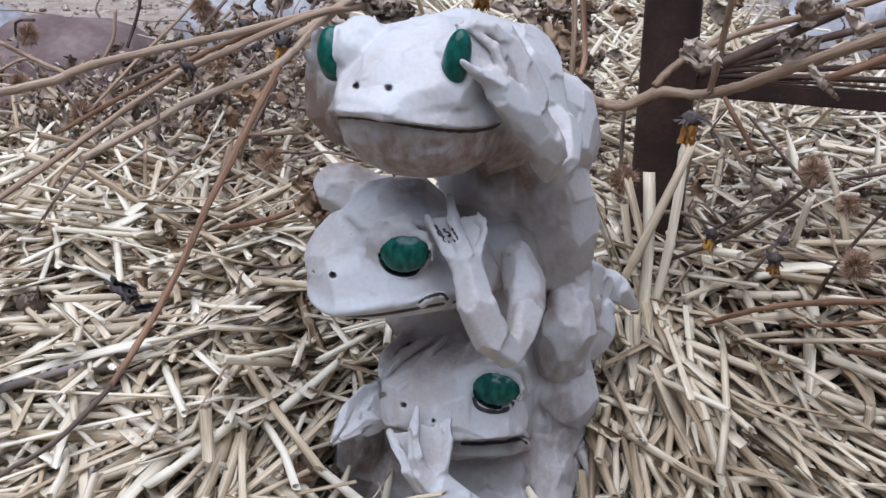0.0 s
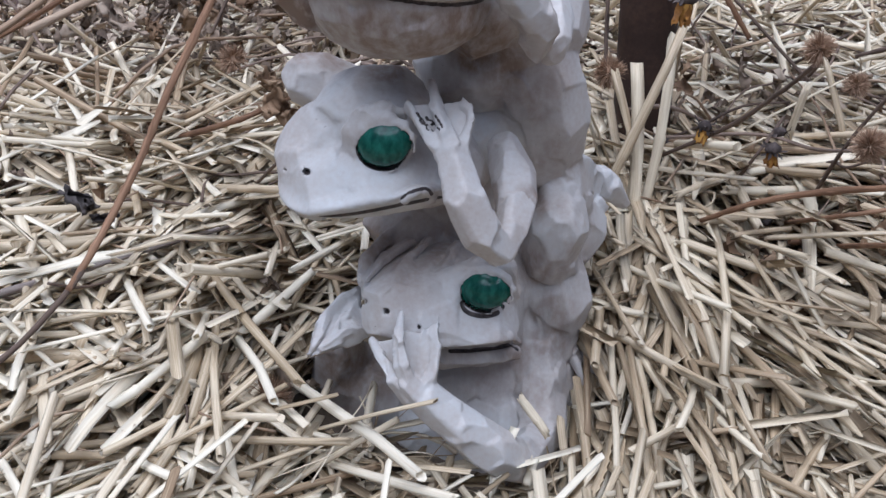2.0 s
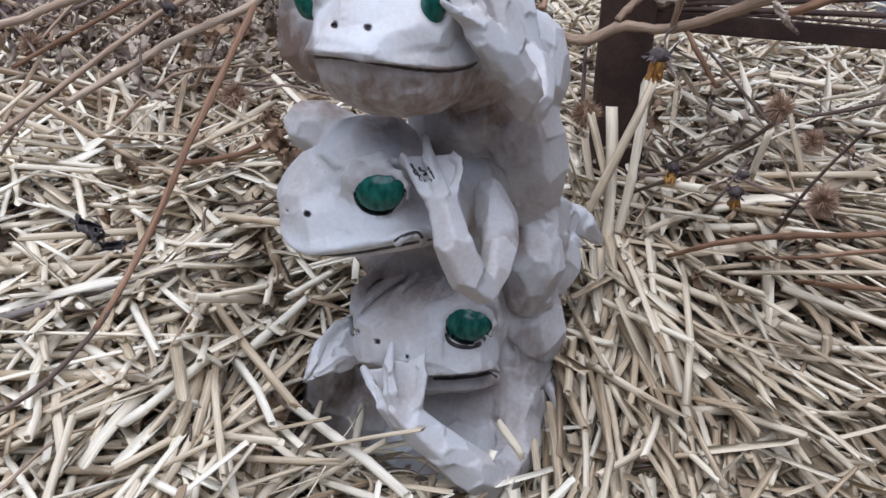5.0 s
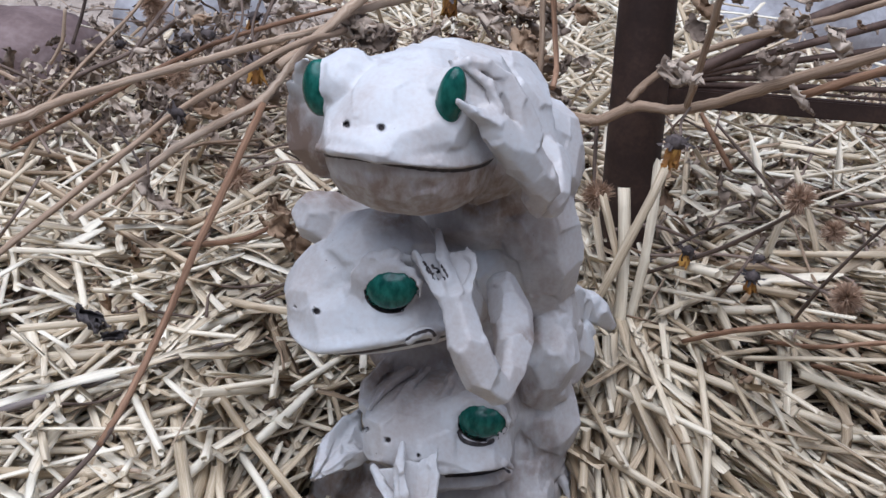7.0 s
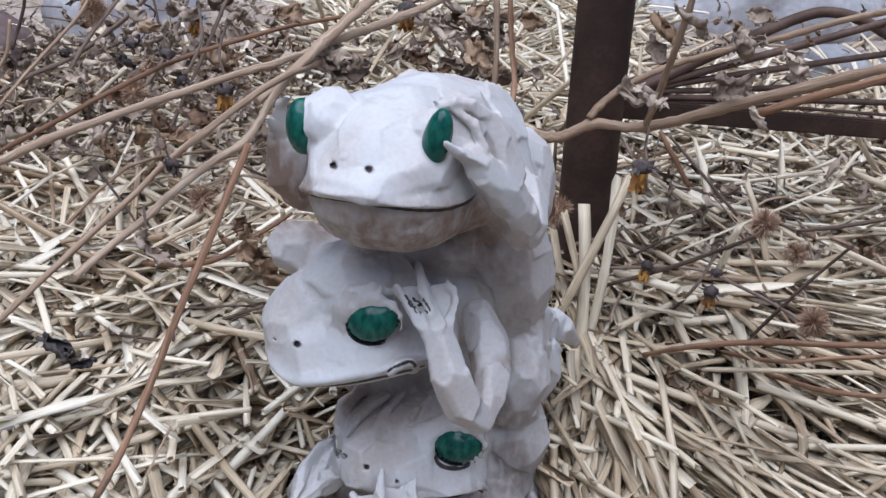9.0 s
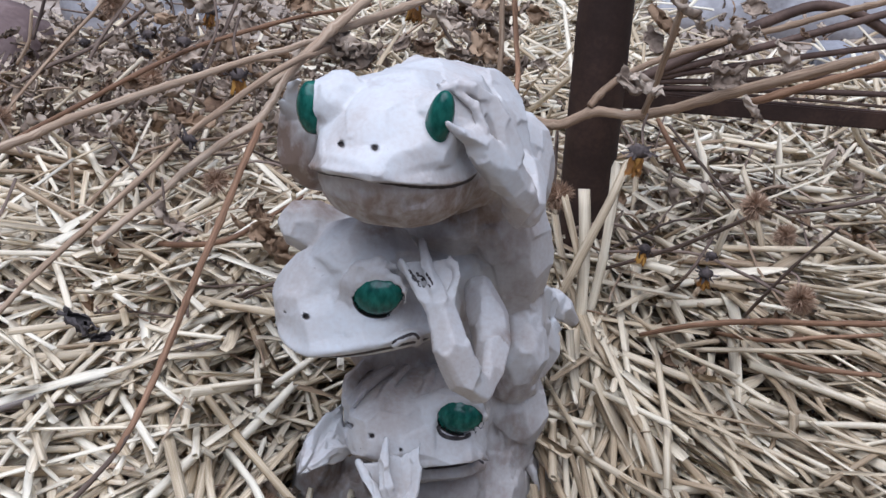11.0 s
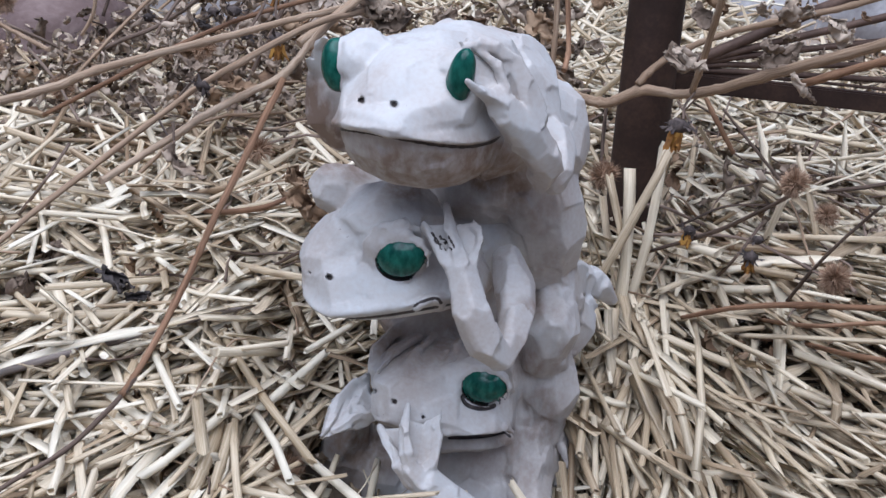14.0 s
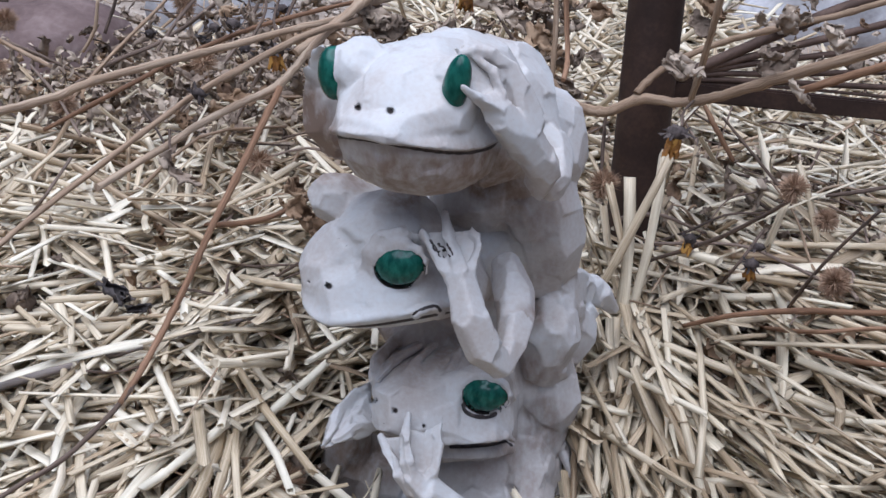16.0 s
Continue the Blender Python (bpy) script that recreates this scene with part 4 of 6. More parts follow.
    clay.stain_or_shade((-0.0004, 0.6500, 0.1704), (0.0018, 0.7200, 0.1420), 0.0074, 0.60)
    clay.stain_or_shade((-0.0436, 0.6400, 0.2036), (-0.0468, 0.7200, 0.1751), 0.0079, 0.35)
    clay.stain_or_shade((0.0238, 0.6600, 0.1753), (0.0295, 0.7400, 0.1439), 0.0070, 0.60)
    clay.stain_or_shade((0.0695, 0.6900, 0.1504), (0.0834, 0.7900, 0.1091), 0.0117, 0.45)
    clay.stain_or_shade((0.0739, 0.6900, 0.1209), (0.0885, 0.7900, 0.0750), 0.0140, 0.55)
    clay.stain_or_shade((0.0636, 0.6900, 0.0730), (0.0766, 0.7900, 0.0196), 0.0159, 0.75)
    clay.stain_or_shade((0.0542, 0.6800, 0.0466), (0.0659, 0.7800, -0.0119), 0.0181, 0.50)
    clay.stain_or_shade((0.0331, 0.6700, 0.2246), (0.0417, 0.7700, 0.1940), 0.0141, 0.60)
    clay.stain_or_shade((0.0591, 0.6900, 0.1851), (0.0714, 0.7900, 0.1493), 0.0135, 0.55)


def statue():
    clay = Clay((-0.108, 0.57, -0.042), (0.142, 0.852, 0.346), 0.0011)
    shape_frogs(clay)
    clay.finish()
    verts, faces = clay.skin()
    me = bpy.data.meshes.new("frog_statue")
    me.from_pydata(verts.tolist(), [], faces.tolist())
    x, y, z = verts.T
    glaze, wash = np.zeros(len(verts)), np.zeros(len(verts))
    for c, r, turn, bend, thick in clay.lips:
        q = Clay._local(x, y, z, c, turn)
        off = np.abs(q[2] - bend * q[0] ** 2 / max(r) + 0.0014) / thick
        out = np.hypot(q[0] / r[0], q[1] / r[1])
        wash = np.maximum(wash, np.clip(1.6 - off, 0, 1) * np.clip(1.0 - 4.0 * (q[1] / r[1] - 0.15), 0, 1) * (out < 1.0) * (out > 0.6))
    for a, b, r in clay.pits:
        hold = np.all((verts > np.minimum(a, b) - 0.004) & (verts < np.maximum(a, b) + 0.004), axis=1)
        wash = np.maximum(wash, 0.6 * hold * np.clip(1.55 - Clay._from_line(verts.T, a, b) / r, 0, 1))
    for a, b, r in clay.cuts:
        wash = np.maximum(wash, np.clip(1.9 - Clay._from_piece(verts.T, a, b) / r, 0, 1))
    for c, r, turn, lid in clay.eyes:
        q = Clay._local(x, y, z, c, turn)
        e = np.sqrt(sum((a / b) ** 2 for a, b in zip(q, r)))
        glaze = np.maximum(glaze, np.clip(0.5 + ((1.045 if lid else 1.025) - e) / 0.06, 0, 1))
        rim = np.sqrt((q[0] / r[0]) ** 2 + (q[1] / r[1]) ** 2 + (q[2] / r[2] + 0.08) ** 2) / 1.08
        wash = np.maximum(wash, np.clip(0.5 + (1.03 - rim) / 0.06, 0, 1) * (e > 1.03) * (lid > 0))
    # weight of the brown that paints dirt and shade below chins and arms
    grime_shade = np.zeros(len(verts))
    for a, b, r, much in clay.stain_shades:
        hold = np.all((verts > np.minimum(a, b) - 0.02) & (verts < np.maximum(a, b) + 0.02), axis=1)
        grime_shade = np.maximum(grime_shade, hold * much * np.clip(1.5 - Clay._from_line(verts.T, a, b) / r, 0, 1))
    for name, values in (("glaze", glaze), ("wash", wash), ("grime_shade", grime_shade)):
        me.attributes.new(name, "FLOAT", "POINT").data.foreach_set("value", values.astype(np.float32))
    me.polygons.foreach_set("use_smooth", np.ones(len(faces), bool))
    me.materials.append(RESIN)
    me.update()
    return tagged(new("frog_statue", me), "whitewashed carved stack of three frogs with green eyes, standing in straw", "statue")


statue()

# ---- straw ----
STATUE_AT = (0.024, 0.735, 0.062, 0.07)


def in_statue(x, y, grow=1.0):
    return ((x - STATUE_AT[0]) / (STATUE_AT[2] * grow)) ** 2 + ((y - STATUE_AT[1]) / (STATUE_AT[3] * grow)) ** 2 < 1


def stalk(length, r, rng, sides=6, rings=4, flat=1.0):
    """A cut straw along x: bent, flattened and creased, with ragged ends."""
    s = np.linspace(-0.5, 0.5, rings)
    bend, sag = rng.uniform(-0.05, 0.05) * length, rng.uniform(-0.03, 0.03) * length
    path = [(length * v, bend * (1 - 4 * v * v) + rng.gauss(0, 0.0006), sag * (1 - 4 * v * v)) for v in s]
    radii = [r * (1.0 + 0.12 * rng.uniform(-1, 1)) for _ in s]
    verts, faces = tube(path, radii, sides, flat, 0.12, rng)
    for i in list(range(sides)) + list(range(len(verts) - sides, len(verts))):
        verts[i] = verts[i] + np.array((rng.uniform(-1.2, 1.2) * r, 0, 0))
    return verts, faces, grain_of(path, radii, sides, rng.uniform(0, 900))


def ribbon(length, r, rng, rings=5):
    """A split straw: a narrow channel-shaped strip, torn to a point at one end."""
    verts, faces = [], []
    twist, bend = rng.uniform(-0.9, 0.9), rng.uniform(-0.08, 0.08) * length
    for i in range(rings):
        s = i / (rings - 1)
        half = r * (1.0 if s < 0.75 else 1.15 - 0.9 * (s - 0.75) / 0.25)
        a = twist * s
        x, y, z = length * (s - 0.5), bend * (1 - (2 * s - 1) ** 2), 0.4 * bend * (1 - (2 * s - 1) ** 2)
        for t, lift in ((-1, 0.55), (0, 0.0), (1, 0.55), (0.1, -0.12)):
            dy, dz = half * t, half * lift
            verts.append(np.array((x + rng.gauss(0, 0.0004), y + dy * math.cos(a) - dz * math.sin(a), z + dy * math.sin(a) + dz * math.cos(a))))
    for i in range(rings - 1):
        for k in range(4):
            n = (k + 1) % 4
            faces.append((i * 4 + k, i * 4 + n, i * 4 + 4 + n, i * 4 + 4 + k))
    faces += [(3, 2, 1, 0), tuple(range(len(verts) - 4, len(verts)))]
    path = [(length * i / (rings - 1), 0, 0) for i in range(rings)]
    return verts, faces, grain_of(path, [r] * rings, 4, rng.uniform(0, 900))


def hollow_stalk(length, r, rng):
    """A nearer straw: flattened, swollen at a node, open and ragged at both ends."""
    at = rng.uniform(-0.3, 0.3)
    s = sorted([-0.5, -0.25, at - 0.02, at, at + 0.02, 0.33, 0.5])
    bend, sag = rng.uniform(-0.03, 0.03) * length, rng.uniform(-0.02, 0.02) * length
    path = [(length * v, bend * (1 - 4 * v * v), sag * (1 - 4 * v * v)) for v in s]
    radii = [r * (1.14 if abs(v - at) < 1e-6 else 1.0 + 0.07 * rng.uniform(-1, 1)) for v in s]
    flat = rng.choice((0.95, 0.9, 0.75, 0.6, 0.4))
    verts, faces = tube(path, radii, 8, flat, 0.10, rng)
    for i in list(range(8)) + list(range(len(verts) - 8, len(verts))):
        verts[i] = verts[i] + np.array((rng.uniform(-1.0, 1.0) * r, 0, 0))
    faces = faces[:-2]
    grain = grain_of(path, radii, 8, rng.uniform(0, 900), 32)
    for end, ring in ((0, 0), (1, len(s) - 1)):
        base, c, n = ring * 8, np.array(path[ring]), len(verts)
        inward = 0.005 if end == 0 else -0.005
        rim = [np.array(verts[base + i]) for i in range(8)]
        verts += [np.array((p[0], *(c[1:] + (p[1:] - c[1:]) * 0.8))) for p in rim]
        verts += [c + (p - c) * 0.7 + np.array((inward, 0, 0)) for p in rim]
        for i in range(8):
            j = (i + 1) % 8
            q = [(base + i, n + i, n + j, base + j), (n + i, n + 8 + i, n + 8 + j, n + j)]
            faces += q if end == 0 else [f[::-1] for f in q]
        faces.append(tuple(n + 8 + i for i in range(8)) if end else tuple(n + 8 + i for i in range(7, -1, -1)))
    return verts, faces, grain


def lie(rng, x, y, lift, spread=12):
    """A pose for a straw that lies on the heap: its turn follows the drift of the straw there."""
    turn = rng.uniform(0, 180)
    tilt = rng.gauss(0, spread)
    if x > 0.05 and y < 0.95 and rng.random() < 0.75:
        turn = math.degrees(math.atan2(y - 0.98, x - 0.125)) + rng.gauss(0, 20)
        tilt = rng.gauss(14 if x < 0.2 else 7, spread * 0.9)
    elif x < 0.0 and y < 0.92 and rng.random() < 0.72:
        turn = rng.choice((58, 66, 118, 20)) + rng.gauss(0, 20)
        tilt = rng.gauss(-7 if turn < 100 else 4, spread)
    z = level(x, y) + lift
    return pose(x, y, z, 0, tilt, turn)


def curl(length, r, rng, rings=8):
    """A thin shaving of straw that bends round on itself."""
    sweep, rise = rng.uniform(0.6, 2.6) * rng.choice((-1, 1)), rng.uniform(-0.25, 0.25)
    s = np.linspace(0, 1, rings)
    path = [(length * math.sin(sweep * v) / sweep, length * (1 - math.cos(sweep * v)) / sweep, rise * length * v * (1 - v)) for v in s]
    middle = np.mean(path, axis=0)
    path = [tuple(np.array(p) - middle) for p in path]
    radii = [r * (1.05 - 0.8 * v) for v in s]
    verts, faces = tube(path, radii, 4, 0.35, 0.1, rng)
    return verts, faces, grain_of(path, radii, 4, rng.uniform(0, 900))


def straw_bed():
    rng = random.Random(5)
    heap = Heap()
    thick = [stalk(rng.uniform(0.06, 0.30), rng.uniform(0.0017, 0.0031), rng, 7, 5, rng.choice((0.95, 0.85, 0.7, 0.5, 0.35))) for _ in range(130)]
    split = [ribbon(rng.uniform(0.04, 0.2), rng.uniform(0.0022, 0.0052), rng, 6) for _ in range(90)]
    fine = [stalk(rng.uniform(0.03, 0.14), rng.uniform(0.0004, 0.0010), rng, 4, 5, 0.5) for _ in range(50)]
    shred = [curl(rng.uniform(0.02, 0.09), rng.uniform(0.0007, 0.0022), rng) for _ in range(70)]

    def clear_of_statue(m, form, lift):
        """True where no part of the straw runs through the statue or over its forearm."""
        reach = max(abs(form[0][0][0]), abs(form[0][-1][0]))
        for s in (-1, -0.66, -0.33, 0, 0.33, 0.66, 1):
            p = m @ Vector((s * reach, 0, 0))
            if in_statue(p.x, p.y, 0.98) or math.hypot(p.x + 0.064, p.y - 0.70) < 0.022:
                return False
            if lift > 0.004 and ((p.x - 0.03) / 0.055) ** 2 + ((p.y - 0.66) / (0.024 if lift < 0.012 else 0.045)) ** 2 < 1:
                return False
        return True

    def scatter(count, x0, x1, y0, y1, low, high, slot, kinds, tilt=12):
        for _ in range(count):
            x, y = rng.uniform(x0, x1), rng.uniform(y0, y1)
            if 0.17 < x < 0.34 and 0.78 < y < 0.90 and rng.random() > 0.2:
                continue
            lift = rng.uniform(low, high)
            m = lie(rng, x, y, lift, tilt)
            form = rng.choice(rng.choice(kinds))
            if in_statue(x, y) or not clear_of_statue(m, form, lift):
                continue
            r = np.array(m.to_3x3())
            seed = rng.uniform(0, 900)
            side = 2 if x > 0.10 + rng.gauss(0, 0.04) and y < 1.0 and slot == 0 else slot
            heap.add((np.array(form[0]) @ r.T + np.array(m.translation), form[1]), side if rng.random() < 0.85 else 1 - slot, [(g[0], g[1], seed) for g in form[2]])

    # fine broken straw that fills the gaps, then the long stalks over it
    scatter(5200, -0.42, 0.48, 0.47, 0.97, -0.014, 0.004, 2, (shred, split, fine), tilt=10)
    scatter(5000, -0.42, 0.48, 0.45, 0.95, -0.010, 0.022, 0, (thick, thick, split), tilt=12)
    scatter(1300, -0.42, 0.48, 0.47, 0.95, 0.004, 0.026, 0, (shred, fine, split), tilt=14)
    scatter(2700, -0.55, 0.65, 0.92, 1.3, -0.012, 0.02, 1, (thick, split, fine, shred), tilt=14)
    scatter(1300, -0.55, 0.03, 0.90, 1.14, -0.008, 0.03, 1, (thick, split, shred), tilt=15)
    scatter(850, 0.14, 0.62, 0.90, 1.22, -0.004, 0.032, 0, (thick, split), tilt=14)
    scatter(2700, -0.05, 0.34, 1.25, 1.9, -0.012, 0.05, 0, (thick, thick, split), tilt=16)
    scatter(650, 0.3, 0.65, 1.22, 1.5, -0.012, 0.03, 0, (thick, thick, split), tilt=16)
    scatter(900, 0.3, 0.9, 1.1, 1.6, -0.012, 0.02, 1, (thick, split, fine), tilt=14)
    scatter(1700, -0.8, 0.3, 1.2, 1.6, -0.012, 0.012, 1, (thick, split, fine))
    bed = heap.make("straw_mulch", [STRAW, STRAW_OLD, STRAW_TAN], None, True)
    tagged(bed, "loose pale dry straw spread over the ground", "straw", kind="stuff")
    # the nearest cut straws, one by one on top of the bed
    forms = []
    for i in range(30):
        v, f, g = hollow_stalk(rng.uniform(0.08, 0.24), rng.uniform(0.0021, 0.0032), rng) if i % 3 else ribbon(rng.uniform(0.06, 0.17), rng.uniform(0.0024, 0.0046), rng, 8)
        ob = mesh_object("straw_stalk", v, f, STRAW if i < 18 else STRAW_TAN, None, None, True, g)
        forms.append((ob.data, (v, f, g)))
        bpy.data.objects.remove(ob)
    made = 0
    while made < 200:
        x, y = rng.uniform(-0.33, 0.38), rng.uniform(0.54, 0.88)
        if 0.17 < x < 0.34 and y > 0.77:
            continue
        lift = rng.uniform(0.014, 0.034)
        m = lie(rng, x, y, lift, 10)
        me, form = rng.choice(forms[18:] if x > 0.08 else forms[:18])
        if in_statue(x, y, 1.05) or not clear_of_statue(m, form, lift):
            continue
        ob = new("straw_stalk", me)
        ob.parent = bed
        ob.matrix_basis = m
        made += 1


straw_bed()


LEAF_DARK = material("blackened_leaf", [(0.02, 0.016, 0.015), (0.055, 0.045, 0.042), (0.11, 0.09, 0.082)], 0.75, 50, 0.6, 300)
KIT = random.Random(11)
STRAW_BED = bpy.data.objects["straw_mulch"]


def stem(parent, mat, rows, name="stem"):
    """A woody stem through rows of place and radius, with slight knots."""
    p = glide(rows, 7)
    for i in range(len(p)):
        p[i, :3] += [KIT.gauss(0, 0.06) * p[i, 3] for _ in range(3)]
        p[i, 3] *= 1.0 + (0.16 if i % 11 == 4 else 0.0) + KIT.uniform(-0.04, 0.04)
    v, f = tube(p[:, :3], p[:, 3], 9, 1.0, 0.05, KIT)
    at = np.array(parent.location)
    return mesh_object(name, [np.array(q) - at for q in v], f, mat, parent, None, True, grain_of(p[:, :3], p[:, 3], 9, KIT.uniform(0, 900)))


def leaf_form(length, width, curl, bend, rng, cols=5, rows=8, crumple=0.30):
    """A withered leaf: pointed and ragged, rolled along its rib and crumpled."""
    verts, faces = [], []
    seed = Vector((rng.uniform(0, 90), rng.uniform(0, 90), rng.uniform(0, 90)))
    for i in range(rows):
        s = i / (rows - 1)
        half = width * (math.sin(math.pi * min(1, s * 0.93 + 0.06)) ** 0.8) * (1 - 0.3 * s) * (1 + 0.35 * noise.noise(seed + Vector((s * 6, 0, 0))))
        a = bend * s
        cx, cz = (length * math.sin(a) / bend, length * (1 - math.cos(a)) / bend) if abs(bend) > 0.05 else (length * s, 0.0)
        for j in range(cols):
            t = (j / (cols - 1) - 0.5) * 2
            roll = curl * t * (0.6 + 0.6 * s)
            y = half * math.sin(roll) / max(0.3, abs(curl)) * 1.3
            z = half * (1 - math.cos(roll)) / max(0.3, abs(curl)) * 1.3
            d = noise.noise_vector(seed + Vector((s * 4.5, t * 1.6, 1))) + 0.5 * noise.noise_vector(seed + Vector((s * 11, t * 4, 5)))
            d = d * crumple * width * (0.3 + abs(t))
            verts.append((cx + d.x, y + d.y, cz + z + d.z))
    for i in range(rows - 1):
        for j in range(cols - 1):
            faces.append((i * cols + j, i * cols + j + 1, (i + 1) * cols + j + 1, (i + 1) * cols + j))
    return verts, faces


def curled_leaf(at, size, parent, turn, mat):
    v, f = leaf_form(size * 2.2, size * 0.85, KIT.uniform(1.6, 3.0), KIT.uniform(0.8, 2.2), KIT, 13, 22, KIT.uniform(0.35, 0.7))
    m = pose(*(np.array(at) - np.array(parent.location)), *turn) @ Matrix.Translation((-size * 0.9, 0, -size * 0.3))
    ob = mesh_object("leaf", v, f, mat, parent)
    ob.matrix_basis = m
    thick = ob.modifiers.new("thickness", "SOLIDIFY")
    thick.thickness = 0.0004
    return ob


def leaf_thicket(at, spread, count, size, parent):
    """Many curled leaves that hang together on a dead plant."""
    for _ in range(count):
        p = [at[i] + KIT.gauss(0, 0.5) * spread[i] for i in range(3)]
        p[2] = max(p[2], level(p[0], p[1]) + 0.02)
        curled_leaf(p, size * KIT.uniform(0.6, 1.2), parent, [KIT.uniform(-90, 90), KIT.uniform(20, 90), KIT.uniform(0, 360)], KIT.choice((LEAF, LEAF, LEAF_BROWN)))


def ball(r, rings=6, sides=9, squash=1.0, rough=0.0, rng=None):
    verts, faces = [(0, 0, -r * squash)], []
    for i in range(1, rings):
        a = math.pi * i / rings
        for s in range(sides):
            t = 2 * math.pi * s / sides
            g = r * (1 + (rng.uniform(-rough, rough) if rough else 0))
            verts.append((g * math.sin(a) * math.cos(t), g * math.sin(a) * math.sin(t), -g * math.cos(a) * squash))
    verts.append((0, 0, r * squash))
    for s in range(sides):
        n = (s + 1) % sides
        faces.append((0, 1 + n, 1 + s))
        for i in range(rings - 2):
            faces.append((1 + i * sides + s, 1 + i * sides + n, 1 + (i + 1) * sides + n, 1 + (i + 1) * sides + s))
        faces.append((1 + (rings - 2) * sides + s, 1 + (rings - 2) * sides + n, len(verts) - 1))
    return verts, faces


def spikes(count, inner, outer, width, rng, low=-0.6):
    """Stiff bristles that stand out all round."""
    heap = Heap()
    for _ in range(count):
        z = rng.uniform(low, 1)
        t = rng.uniform(0, 6.283)
        d = Vector((math.sqrt(max(0, 1 - z * z)) * math.cos(t), math.sqrt(max(0, 1 - z * z)) * math.sin(t), z))
        d = (d + Vector([rng.gauss(0, 0.13) for _ in range(3)])).normalized()
        a = d.orthogonal().normalized() * width
        b = d.cross(a)
        foot, tip = d * inner, d * outer * rng.uniform(0.8, 1.08)
        heap.add(([foot + a, foot - 0.5 * a + 0.8 * b, foot - 0.5 * a - 0.8 * b, tip], [(0, 1, 3), (1, 2, 3), (2, 0, 3)]))
    return heap


def bristle_head(at, r, parent):
    """A dry round seed head full of bristles."""
    local = np.array(at) - np.array(parent.location)
    head = mesh_object("seed_head", *ball(r * 0.55, 6, 9, 0.8, 0.15, KIT), BRISTLE, parent)
    head.matrix_basis = pose(*local, KIT.uniform(-70, 70), KIT.uniform(-70, 70), KIT.uniform(0, 360))
    tuft = spikes(520, r * 0.4, r * 1.15, r * 0.045, KIT, -0.8).make("bristle_tuft", BRISTLE, head, False)
    return head


def flower_head(at, r, parent, petals):
    """A withered hanging flower: a black calyx with points, and shrivelled yellow petals where they are left."""
    local = np.array(at) - np.array(parent.location)
    head = mesh_object("flower_head", *ball(r * 0.55, 8, 13, 0.75, 0.2, KIT), BLACK_HEAD, parent)
    head.matrix_basis = pose(*local, KIT.uniform(170, 190), KIT.uniform(-12, 12), KIT.uniform(0, 360)) @ Matrix.Translation((0, 0, -r * 0.35))
    for i in range(9):
        t = math.radians(i * 40 + KIT.uniform(-12, 12))
        v, f = leaf_form(r * KIT.uniform(0.5, 0.95), r * 0.16, 1.2, KIT.uniform(-1.6, 1.2), KIT, 3, 6, 0.5)
        m = Matrix.Rotation(t, 4, "Z") @ Matrix.Translation((r * 0.4, 0, KIT.uniform(-0.2, 0.15) * r)) @ Matrix.Rotation(radians(KIT.uniform(-70, 40)), 4, "Y")
        mesh_object("sepal", [m @ Vector(p) for p in v], f, BLACK_HEAD, head)
    if petals:
        for i in range(20):
            v, f = leaf_form(r * KIT.uniform(0.9, 1.4), r * 0.30, KIT.uniform(0.8, 2.0), KIT.uniform(-0.3, 0.6), KIT, 5, 7, 0.45)
            t = math.radians(i * 18 + KIT.uniform(-9, 9))
            m = Matrix.Rotation(t, 4, "Z") @ Matrix.Translation((r * 0.36, 0, r * 0.1)) @ Matrix.Rotation(radians(KIT.uniform(-98, -80)), 4, "Y")
            mesh_object("petal", [m @ Vector(p) for p in v], f, PETAL, head)
    return head


def lay_straw(a, b, r):
    """One cut straw from a to b."""
    a, b = Vector(a), Vector(b)
    v, f, g = ribbon((b - a).length, r * 1.1, KIT, 9) if KIT.random() < 0.22 else hollow_stalk((b - a).length, r, KIT)
    ob = mesh_object("straw_stalk", v, f, STRAW_TAN if a.x > 0.09 else STRAW, STRAW_BED, None, True, g)
    ob.matrix_basis = Matrix.Translation((a + b) / 2) @ (b - a).to_track_quat("X", "Z").to_matrix().to_4x4()
    return ob


def rock(at, r, mat, label, group):
    """A weathered boulder: lumps at three sizes on a sunk ellipsoid."""
    v, f = ball(1.0, 26, 40)
    seed = Vector(at) * 3
    out = []
    for p in v:
        q = Vector(p)
        k = 1 + 0.20 * noise.noise(q * 1.3 + seed) + 0.08 * noise.noise(q * 3.7 + seed) + 0.025 * noise.noise(q * 11 + seed)
        q = q * k
        q.z = q.z if q.z < 0.85 else 0.85 + (q.z - 0.85) * 0.7
        out.append((q.x * r[0], q.y * r[1], q.z * r[2] * 1.25))
    ob = mesh_object("rock", out, f, mat)
    ground_z = level(at[0], at[1])
    ob.location = (at[0], at[1], max(ground_z + 0.1 * r[2], min(at[2], ground_z + r[2] * 0.8)))
    return tagged(ob, label, "rock", group)


def post(a, b, r):
    """A round pipe with a slight rim of weld and rust."""
    rows = [np.array(a) + (np.array(b) - np.array(a)) * s for s in np.linspace(0, 1, 14)]
    at = np.array(frame_work.location)
    v, f = tube([p - at for p in rows], [r] * 14, 40)
    return mesh_object("post", v, f, RUST, frame_work)


